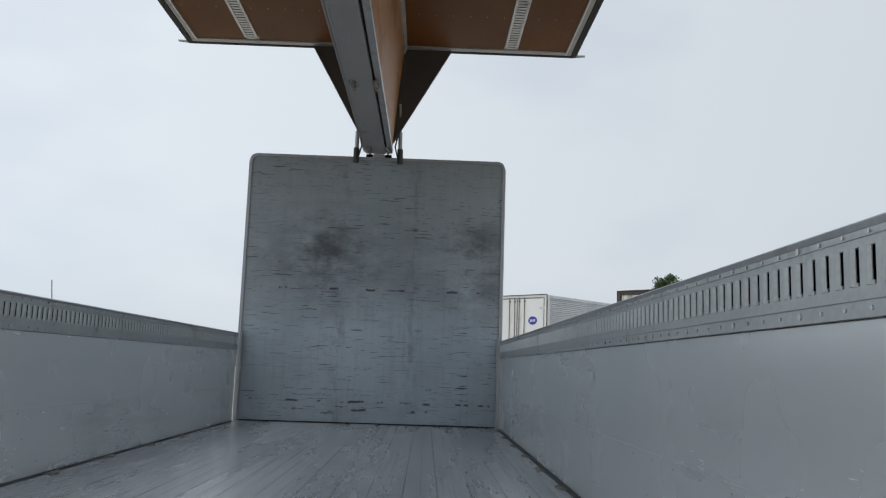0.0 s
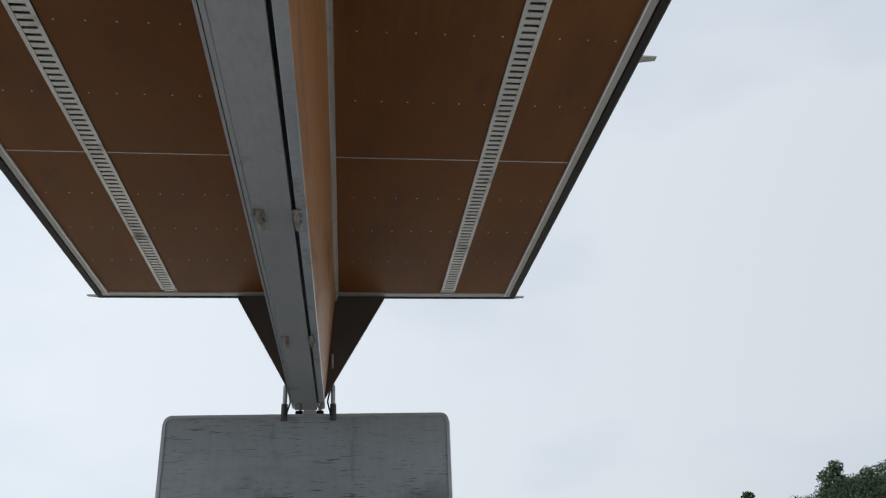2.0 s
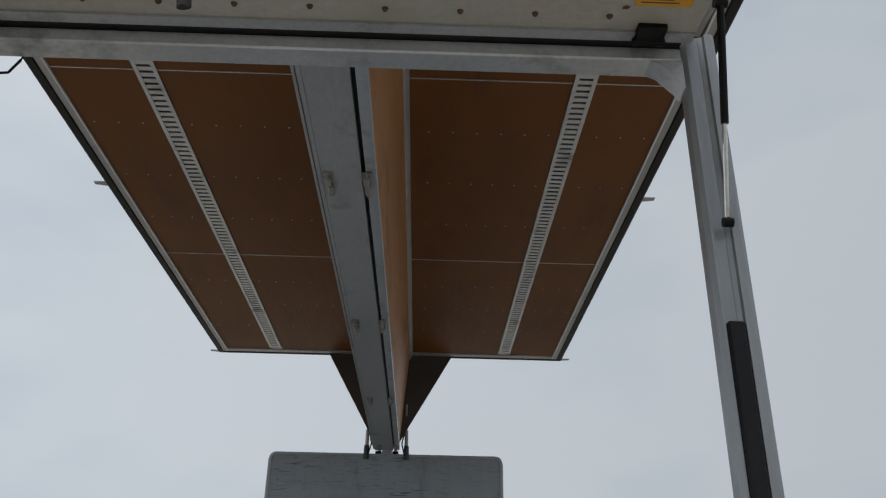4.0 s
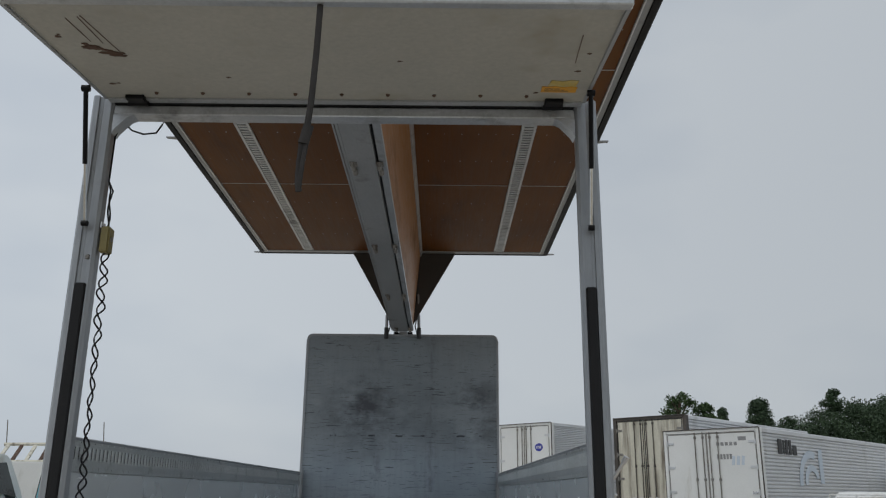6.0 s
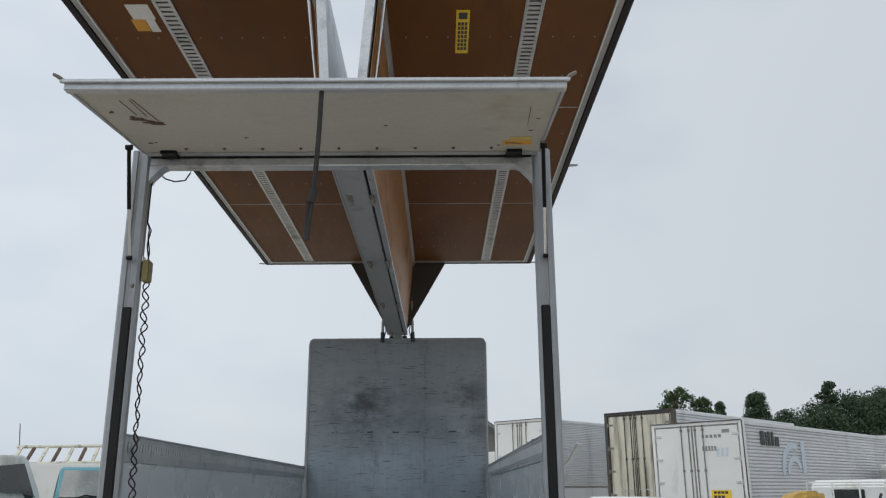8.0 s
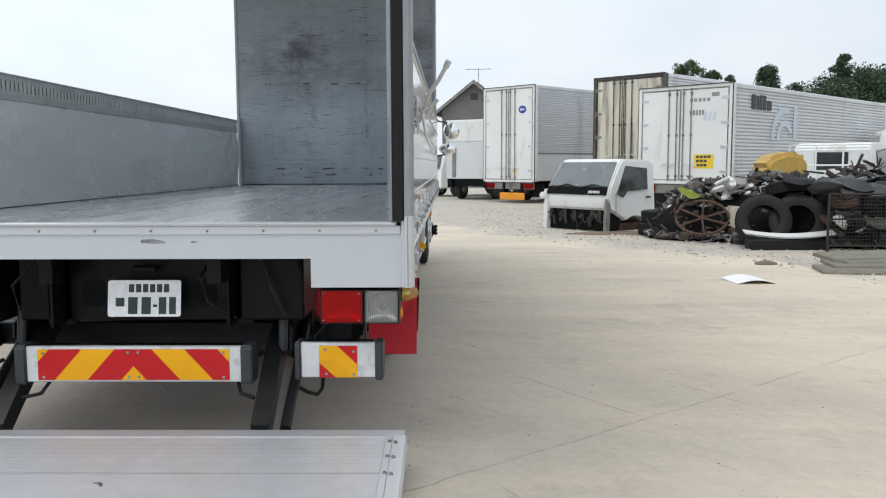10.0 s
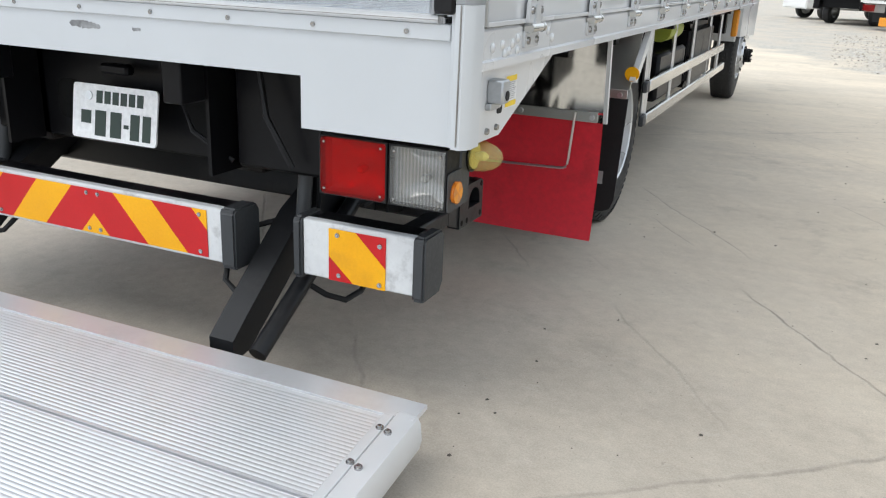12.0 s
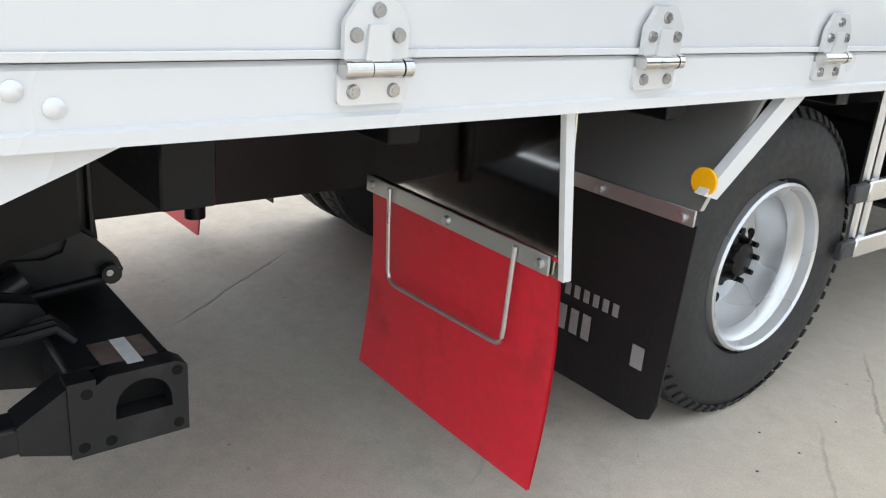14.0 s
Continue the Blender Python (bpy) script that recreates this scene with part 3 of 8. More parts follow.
# ---- shapes ----
def shape():
    return bmesh.new()


def box(bm, x0, x1, y0, y1, z0, z1, bev=0.0, seg=1):
    v = [bm.verts.new((x, y, z)) for z in (z0, z1) for y in (y0, y1) for x in (x0, x1)]
    quads = ((0, 2, 3, 1), (4, 5, 7, 6), (0, 1, 5, 4), (2, 6, 7, 3), (0, 4, 6, 2), (1, 3, 7, 5))
    faces = [bm.faces.new([v[i] for i in q]) for q in quads]
    if bev:
        edges = list({e for f in faces for e in f.edges})
        bmesh.ops.bevel(bm, geom=edges, offset=bev, segments=seg, affect="EDGES", clamp_overlap=True)
    return bm


def prism(bm, pts, axis, a, b):
    """A polygon drawn in the two other axes, in their order, and drawn out along the axis from a to b."""
    def at(p, h):
        return (h, p[0], p[1]) if axis == "x" else (p[0], h, p[1]) if axis == "y" else (p[0], p[1], h)
    lo, hi = [bm.verts.new(at(p, a)) for p in pts], [bm.verts.new(at(p, b)) for p in pts]
    bm.faces.new(lo), bm.faces.new(hi[::-1])
    for i in range(len(pts)):
        j = (i + 1) % len(pts)
        bm.faces.new((lo[i], lo[j], hi[j], hi[i]))
    return bm


def ring_frame(d):
    d = Vector(d).normalized()
    s = d.cross(Vector((0, 0, 1)) if abs(d.z) < 0.95 else Vector((1, 0, 0))).normalized()
    return s, d.cross(s)


def cyl(bm, p, q, r, r2=None, n=14):
    p, q = Vector(p), Vector(q)
    s, t = ring_frame(q - p)
    r2 = r if r2 is None else r2
    rings = []
    for c, rad in ((p, r), (q, r2)):
        rings.append([bm.verts.new(c + rad * (math.cos(a) * s + math.sin(a) * t)) for a in (2 * math.pi * i / n for i in range(n))])
    for i in range(n):
        j = (i + 1) % n
        bm.faces.new((rings[0][i], rings[0][j], rings[1][j], rings[1][i]))
    bm.faces.new(rings[0]), bm.faces.new(rings[1][::-1])
    return bm


def tube(bm, pts, r, n=8, flat=1.0):
    """A bar bent along points; flat under 1 squeezes it in one direction."""
    pts = [Vector(p) for p in pts]
    rings = []
    for i, p in enumerate(pts):
        s, t = ring_frame(pts[min(i + 1, len(pts) - 1)] - pts[max(i - 1, 0)])
        rings.append([bm.verts.new(p + r * (math.cos(a) * s + flat * math.sin(a) * t)) for a in (2 * math.pi * k / n for k in range(n))])
    for u, v in zip(rings, rings[1:]):
        for i in range(n):
            j = (i + 1) % n
            bm.faces.new((u[i], u[j], v[j], v[i]))
    bm.faces.new(rings[0]), bm.faces.new(rings[-1][::-1])
    return bm


def lathe(bm, profile, centre, axis="x", n=40, close=False):
    """Turn a profile of (along, radius) about an axis through centre."""
    c = Vector(centre)
    rings = []
    for h, r in profile:
        ring = []
        for i in range(n):
            a = 2 * math.pi * i / n
            u, w = r * math.cos(a), r * math.sin(a)
            ring.append(bm.verts.new(c + Vector((h, u, w) if axis == "x" else (u, h, w) if axis == "y" else (u, w, h))))
        rings.append(ring)
    pairs = list(zip(rings, rings[1:])) + ([(rings[-1], rings[0])] if close else [])
    for u, v in pairs:
        for i in range(n):
            j = (i + 1) % n
            bm.faces.new((u[i], u[j], v[j], v[i]))
    if not close:
        for ring in (rings[0], rings[-1]):
            bm.faces.new(ring)
    return bm


def clip(poly, x0, x1, z0, z1):
    """A convex polygon cut to a rectangle."""
    for axis, lim, sign in ((0, x0, 1), (0, x1, -1), (1, z0, 1), (1, z1, -1)):
        out = []
        for i, p in enumerate(poly):
            q = poly[(i + 1) % len(poly)]
            dp, dq = sign * (p[axis] - lim), sign * (q[axis] - lim)
            if dp >= 0:
                out.append(p)
            if (dp > 0) != (dq > 0) and dp != dq:
                k = dp / (dp - dq)
                out.append((p[0] + k * (q[0] - p[0]), p[1] + k * (q[1] - p[1])))
        poly = out
        if len(poly) < 3:
            return []
    clean = [p for i, p in enumerate(poly) if math.dist(p, poly[i - 1]) > 1e-5]
    return clean if len(clean) > 2 else []


def rounded(x0, x1, z0, z1, r, corners=(1, 1, 1, 1), n=5):
    """A rectangle with rounded corners: low left, low right, high right, high left."""
    pts = []
    spots = ((x0 + r, z0 + r, 180), (x1 - r, z0 + r, 270), (x1 - r, z1 - r, 0), (x0 + r, z1 - r, 90))
    square = ((x0, z0), (x1, z0), (x1, z1), (x0, z1))
    for k, (cx, cz, a0) in enumerate(spots):
        if corners[k]:
            pts += [(cx + r * math.cos(radians(a0 + 90 * i / n)), cz + r * math.sin(radians(a0 + 90 * i / n))) for i in range(n + 1)]
        else:
            pts.append(square[k])
    return pts


def pour(bm, piece, m):
    """Add one piece, placed by m, to a joined mesh, and free it."""
    piece.verts.index_update()
    vs = [bm.verts.new(m @ v.co) for v in piece.verts]
    for f in piece.faces:
        bm.faces.new([vs[v.index] for v in f.verts])
    piece.free()


def mesh_of(name, bm, material, crease=0.62):
    bmesh.ops.recalc_face_normals(bm, faces=bm.faces)
    for f in bm.faces:
        f.smooth = True
    for e in bm.edges:
        e.smooth = len(e.link_faces) == 2 and e.calc_face_angle(0) < crease
    me = bpy.data.meshes.new(name)
    bm.to_mesh(me)
    bm.free()
    me.materials.append(material)
    return me


def part(name, bm, material, parent, label=""):
    """One mesh object under a thing or a part, two levels deep at most."""
    while parent.parent and parent.parent.parent:
        parent = parent.parent
    ob = new(name, mesh_of(name, bm, material))
    ob.parent = parent
    return tagged(ob, label)


def again(ob, parent, m=None):
    """Another piece on the same mesh."""
    o = new(ob.name.split(".")[0], ob.data)
    o.parent = parent
    if m is not None:
        o.matrix_local = m
    return tagged(o, ob.get("label", ""))


def pieces(name, bm, material, parent, label=""):
    """The loose pieces of a shape, each as a part of its own."""
    seen = set()
    for v0 in list(bm.verts):
        if v0 in seen:
            continue
        stack, group = [v0], []
        seen.add(v0)
        while stack:
            v = stack.pop()
            group.append(v)
            for e in v.link_edges:
                w = e.other_vert(v)
                if w not in seen:
                    seen.add(w)
                    stack.append(w)
        one = shape()
        twin = {v: one.verts.new(v.co) for v in group}
        for f in {f for v in group for f in v.link_faces}:
            one.faces.new([twin[v] for v in f.verts])
        part(name, one, material, parent, label)
    bm.free()


def thing(name, label, category, m=None, group="", kind=""):
    ob = new(name)
    ob.empty_display_size = 0.2
    if m is not None:
        ob.matrix_world = m
    return tagged(ob, label, category, group, kind)


def lone(name, bm, material, label, category, m=None, group="", kind=""):
    """A thing that is one mesh."""
    ob = new(name, mesh_of(name, bm, material))
    if m is not None:
        ob.matrix_world = m
    return tagged(ob, label, category, group, kind)


def bars(bm, x0, x1, z0, z1, y, n, fill=0.65, axis="y"):
    """A row of plain bars that stands for writing, as thin plates facing -y."""
    w = (x1 - x0) / n
    for i in range(n):
        if axis == "y":
            box(bm, x0 + i * w, x0 + (i + fill) * w, y - 0.002, y, z0, z1)
        else:
            box(bm, y, y + 0.002, x0 + i * w, x0 + (i + fill) * w, z0, z1)
    return bm


# ---- ground ----
bm = shape()
for x0, x1 in ((-400, -20), (-20, 40), (40, 400)):
    for y0, y1 in ((-400, -20), (-20, 60), (60, 600)):
        bm.faces.new([bm.verts.new(p) for p in ((x0, y0, 0), (x1, y0, 0), (x1, y1, 0), (x0, y1, 0))])
bmesh.ops.remove_doubles(bm, verts=bm.verts, dist=0.001)
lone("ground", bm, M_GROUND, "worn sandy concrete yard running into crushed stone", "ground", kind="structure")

# ---- the wing-body truck: bed between its rear end at y = 0 and the front wall ----
BED_Z, BED_END, HALF = 1.10, 6.79, 1.19
truck = thing("wing_truck", "white and silver truck with both roof wings raised, on concrete", "truck")

# floor boards
bm = shape()
prism(bm, [(0.0, -0.03), (0.1465, -0.03), (0.1465, -0.002), (0.1445, 0), (0.0765, 0), (0.0745, -0.003), (0.0725, 0), (0.002, 0), (0, -0.002)], "y", 0.02, BED_END)
first = part("floor_board", bm, M_BED, truck, "dull aluminium floor board scored lengthwise")
first.location = (-HALF, 0, BED_Z)
for i in range(1, 16):
    again(first, truck, pose(-HALF + i * 0.14875, 0, BED_Z))
part("bed_frame", box(shape(), -1.17, 1.17, 0.16, BED_END, 0.985, 1.068), M_BLACK, truck, "black underframe of the bed")

# rear sill: a lip over a face plate that drops at both corners
sill = part("rear_sill", prism(shape(), [(-1.208, 0.816), (-0.812, 0.816), (-0.812, 0.943), (0.812, 0.943), (0.812, 0.816), (1.208, 0.816), (1.208, 1.062), (-1.208, 1.062)], "y", 0.022, 0.16), M_SILL, truck, "pale grey painted rear sill with dropped corners")
part("sill_lip", box(shape(), -1.206, 1.206, 0.012, 0.05, 1.05, BED_Z - 0.014, 0.002), M_SILL, sill, "pale flat band with small screws")
part("sill_nose", prism(shape(), [(0.05, BED_Z - 0.013), (0.006, BED_Z - 0.013), (0.0, BED_Z - 0.008), (0.0, BED_Z - 0.001), (0.005, BED_Z + 0.004), (0.05, BED_Z + 0.004)], "x", -1.18, 1.18), M_TRIM, sill, "bright aluminium nosing")
part("nose_groove", box(shape(), -1.18, 1.18, -0.0008, 0.004, BED_Z - 0.0062, BED_Z - 0.0048), M_GRIMY, sill)
bm = shape()
cyl(bm, (0, 0, 0), (0, -0.003, 0), 0.0062, n=10)
cyl(bm, (0, -0.003, 0), (0, -0.004, 0), 0.003, n=8)
screw = part("screw", bm, M_BOLT, sill)
screw.location = (-1.1, 0.012, 1.066)
for i in range(1, 10):
    again(screw, sill, pose(-1.1 + i * 0.2444, 0.012, 1.066))
bm = shape()
random.seed(3)
for cx, cz, w, h in ((0.085, 1.021, 0.016, 0.008), (0.103, 1.020, 0.01, 0.01), (0.119, 1.0195, 0.009, 0.011), (0.133, 1.019, 0.008, 0.010), (0.146, 1.0185, 0.008, 0.010), (0.159, 1.018, 0.008, 0.008), (0.172, 1.0165, 0.008, 0.006), (0.3, 1.017, 0.009, 0.005), (0.313, 1.018, 0.007, 0.004)):
    ring = []
    for q in range(14):
        t = 2 * math.pi * q / 14
        k = random.uniform(0.75, 1.15)
        ring.append((cx + w * k * math.copysign(abs(math.cos(t)) ** 0.6, math.cos(t)), cz + h * k * math.copysign(abs(math.sin(t)) ** 0.6, math.sin(t))))
    prism(bm, ring, "y", 0.0214 - 0.0004 * random.random(), 0.0222)
pieces("scrape_mark", bm, M_SCUFF, sill, "dark scraped patch in the paint")

# rear posts and header
HEAD_Z0, HEAD_Z1 = 3.46, 3.512
for side in (-1, 1):
    profile = [(1.2085, 0.065), (1.2085, 0.012), (1.222, 0.008), (1.224, -0.006), (1.246, -0.008), (1.258, 0.003), (1.263, 0.02), (1.263, 0.065)]
    post = part("rear_post", prism(shape(), [(side * x, y) for x, y in profile], "z", 1.13, 3.555), M_POST, truck, "rounded grey rear corner post")
    part("post_foot", prism(shape(), [(side * x, y) for x, y in profile], "z", 0.818, 1.129), M_SILL, post, "pale painted foot of the post")
    profile = [(1.168, 0.10), (1.166, 0.05), (1.152, 0.045), (1.152, 0.015), (1.165, 0.0), (1.171, 0.0), (1.171, 0.013), (1.208, 0.013), (1.208, 0.10)]
    part("post_channel", prism(shape(), [(side * x, y) for x, y in profile], "z", 1.106, 3.555), M_POST, post, "dull aluminium channel")
    part("post_groove", box(shape(), side * 1.238 - 0.0015, side * 1.238 + 0.0015, -0.0095, -0.0075, 0.825, 1.128), M_GRIMY, post)
    part("rubber_seal", box(shape(), side * 1.197 - 0.0245, side * 1.197 + 0.0245, -0.012, 0.0115, 1.108, 2.59, 0.006), M_RUBBER, post, "black rubber buffer strip")
    bm = shape()
    prism(bm, [(side * 1.153, 3.36), (side * 1.153, 3.461), (side * 1.05, 3.461), (side * 1.085, 3.445), (side * 1.14, 3.385)], "y", 0.012, 0.09)
    part("corner_gusset", bm, M_ALU, post)
    # gas strut of the upper door
    strut = part("gas_strut", tube(shape(), [(side * 1.192, -0.232, 3.468), (side * 1.2, -0.12, 3.14)], 0.0115, 10), M_BLACK, truck, "black gas strut with a bright rod")
    part("strut_rod", tube(shape(), [(side * 1.2, -0.12, 3.145), (side * 1.205, -0.03, 2.89)], 0.007, 8), M_STEEL, strut)
    part("strut_foot", cyl(shape(), (side * 1.192, -0.026, 2.875), (side * 1.22, -0.026, 2.875), 0.0135, n=12), M_BLACK, strut)
    part("strut_eye", cyl(shape(), (side * 1.174, -0.234, 3.477), (side * 1.21, -0.234, 3.477), 0.016, n=12), M_BLACK, strut)
    if side < 0:
        part("post_bolt", cyl(shape(), (-1.186, 0.013, 2.72), (-1.186, 0.002, 2.72), 0.013, 0.009, n=10), M_GRIMY, post)
header = part("rear_header", box(shape(), -1.153, 1.153, 0.01, 0.1, HEAD_Z0, HEAD_Z1, 0.006), M_ALU, truck, "aluminium rear header rail")
part("header_seal", box(shape(), -1.15, 1.15, -0.01, 0.06, HEAD_Z1 + 0.001, HEAD_Z1 + 0.018, 0.004), M_RUBBER, header)

# upper rear door, swung up to a flat canopy
canopy = part("upper_door", prism(shape(), [(-0.02, 3.527), (-1.06, 3.424), (-1.06, 3.452), (-0.02, 3.575)], "x", -1.17, 1.185), M_CANOPY, truck, "cream-lined upper rear door swung up level over the tail")
rail = part("door_rail", box(shape(), -1.185, 1.2, -1.10, -1.055, 3.398, 3.446, 0.006), M_ALU, canopy, "aluminium edge rail")
part("rail_flange", box(shape(), -1.2, 1.215, -1.118, -1.1, 3.43, 3.448, 0.003), M_ALU, rail)
for side in (-1.178, 1.193):
    part("door_edge", prism(shape(), [(-0.03, 3.525), (-1.055, 3.412), (-1.055, 3.458), (-0.03, 3.582)], "x", side - 0.008, side + 0.008), M_ALU_DARK, canopy)
    part("door_lug", tube(shape(), [(side, -1.09, 3.44), (side * 1.02, -1.12, 3.455), (side * 1.04, -1.12, 3.468)], 0.014, 8, 0.6), M_GRIMY, canopy)
part("hinge_rail", prism(shape(), [(-0.052, 3.514), (-0.012, 3.514), (-0.012, 3.532), (-0.052, 3.523)], "x", -1.165, 1.18), M_ALU, canopy, "pale hinge rail along the door foot")
for side in (-1.02, 1.04):
    hinge = part("door_hinge", box(shape(), side - 0.045, side + 0.045, -0.09, -0.012, 3.50, 3.528, 0.004), M_BLACK, canopy, "black door hinge")
    part("hinge_pin", cyl(shape(), (side - 0.05, -0.02, 3.505), (side + 0.05, -0.02, 3.505), 0.012), M_BLACK, hinge)
bm = shape()
cyl(bm, (0, 0, 0), (0, 0, -0.01), 0.011, 0.007, n=8)
stud = part("stud", bm, M_RUST, canopy)
stud.location = (-0.9, -0.12, 3.518)
for i in range(1, 9):
    again(stud, canopy, pose(-0.9 + i * 0.225, -0.12, 3.518))
slope = Matrix.Translation((0, -0.02, 3.527)) @ Matrix.Rotation(math.atan2(0.103, 1.04), 4, "X")
random.seed(5)
lab = part("torn_sticker", prism(shape(), [(0.961, -0.157), (1.128, -0.157), (1.128, -0.222), (1.1, -0.228), (1.06, -0.22), (1.02, -0.231), (0.99, -0.224), (0.961, -0.229)], "z", -0.0035, -0.001), M_OLDSTICKER, canopy, "torn orange warning sticker")
lab.matrix_local = slope
rest = part("sticker_rest", prism(shape(), [(0.985, -0.231), (1.02, -0.238), (1.06, -0.227), (1.118, -0.234), (1.124, -0.3), (1.085, -0.305), (1.05, -0.292), (0.998, -0.302)], "z", -0.003, -0.001), M_STICKERGLUE, canopy, "pale paper left by the torn sticker")
rest.matrix_local = slope
bm = shape()
for k in range(3):
    box(bm, 0.975, 1.09 - 0.02 * k, -0.178 - 0.014 * k, -0.173 - 0.014 * k, -0.0042, -0.0034)
ink = part("sticker_print", bm, M_DARKINK, canopy)
tagged(ink, kind="stuff")
ink.matrix_local = slope
# smear of rust with scratches running out of it
bm = shape()
for k in range(26):
    u = random.random()
    cx, cy = -1.02 + 0.13 * u, -0.635 + 0.1 * u + random.uniform(-0.03, 0.03)
    r = random.uniform(0.005, 0.02)
    prism(bm, [(cx + r * math.cos(k2 * 0.7854) * random.uniform(0.9, 2.0), cy + r * math.sin(k2 * 0.7854) * random.uniform(0.4, 0.9)) for k2 in range(8)], "z", -0.0026 - 0.00005 * k, -0.0008)
for xa, ya, xb, yb in ((-0.931, -0.91, -0.9, -0.57), (-0.945, -0.9, -0.94, -0.66), (-0.997, -0.888, -0.985, -0.678), (1.06, -0.78, 1.072, -0.5)):
    prism(bm, [(xa, ya), (xa + 0.0035, ya), (xb + 0.0025, yb), (xb, yb)], "z", -0.0026, -0.0008)
for cx, cy in ((-1.1, -0.72), (-1.09, -0.74), (-1.07, -0.21), (-1.04, -0.22), (1.12, -0.6), (1.1, -0.41), (0.94, -0.145), (-0.5, -0.3), (0.3, -0.5)):
    r = random.uniform(0.006, 0.012)
    prism(bm, [(cx + r * math.cos(k2 * 0.7854) * random.uniform(0.8, 1.8), cy + r * math.sin(k2 * 0.7854) * random.uniform(0.5, 1.0)) for k2 in range(8)], "z", -0.0025, -0.0008)
stain = part("rust_stain", bm, M_RUST, canopy, "brown rust stain on the lining")
stain.matrix_local = slope
tagged(stain, kind="stuff")
# pull strap with a knot, hanging from the door rail
bm = shape()
tube(bm, [(0.034, -1.075, 3.402), (0.03, -1.078, 3.2), (0.02, -1.072, 3.0), (0.01, -1.07, 2.9)], 0.006, 10, 2.0)
tube(bm, [(0.016, -1.07, 2.91), (0.008, -1.07, 2.875), (0.0, -1.07, 2.84)], 0.013, 10, 1.5)
tube(bm, [(-0.004, -1.07, 2.86), (-0.012, -1.06, 2.77), (-0.012, -1.066, 2.7), (-0.006, -1.07, 2.66)], 0.006, 10, 1.9)
tube(bm, [(0.012, -1.066, 2.86), (0.004, -1.078, 2.77), (-0.006, -1.072, 2.66)], 0.005, 10, 1.7)
part("pull_strap", bm, M_STRAP, truck, "dark knotted webbing pull strap")

# front wall
wall = part("front_wall", prism(shape(), rounded(-1.222, 1.222, BED_Z - 0.02, 3.615, 0.07, (0, 0, 1, 1)), "y", BED_END, BED_END + 0.06), M_FRONT, truck, "scuffed grey metal front wall with rounded top corners")
bm = shape()
outer, inner = rounded(-1.224, 1.224, BED_Z, 3.618, 0.072, (0, 0, 1, 1)), rounded(-1.2, 1.2, BED_Z, 3.592, 0.055, (0, 0, 1, 1))
for a, b in ((BED_END - 0.012, BED_END + 0.07),):
    n = len(outer)
    vo = [[bm.verts.new((p[0], y, p[1])) for p in outer] for y in (a, b)]
    vi = [[bm.verts.new((p[0], y, p[1])) for p in inner] for y in (a, b)]
    for i in range(1, n):
        j = (i + 1) % n
        bm.faces.new((vo[0][i], vo[0][j], vi[0][j], vi[0][i]))
        bm.faces.new((vo[1][i], vo[1][j], vi[1][j], vi[1][i]))
        bm.faces.new((vo[0][i], vo[0][j], vo[1][j], vo[1][i]))
        bm.faces.new((vi[0][i], vi[0][j], vi[1][j], vi[1][i]))
part("wall_edge", bm, M_POST, wall, "grey aluminium edge trim")
part("wall_foot", box(shape(), -1.19, 1.19, BED_END - 0.012, BED_END - 0.001, BED_Z + 0.001, BED_Z + 0.012), M_BLACK, wall)
for side in (-1, 1):
    part("corner_angle", box(shape(), side * 1.194 - 0.014, side * 1.194 + 0.014, BED_END - 0.04, BED_END - 0.013, BED_Z, 1.92, 0.004), M_POST, wall)
    part("side_return", box(shape(), side * 1.2295 - 0.0045, side * 1.2295 + 0.0045, BED_END + 0.01, 7.05, 1.0, 3.55, 0.002), M_ALU, wall, "dull grey side return of the front wall")
part("wall_body", prism(shape(), rounded(-1.222, 1.222, 1.0, 3.6, 0.07, (0, 0, 1, 1)), "y", BED_END + 0.072, 7.05), M_WHITE, wall)

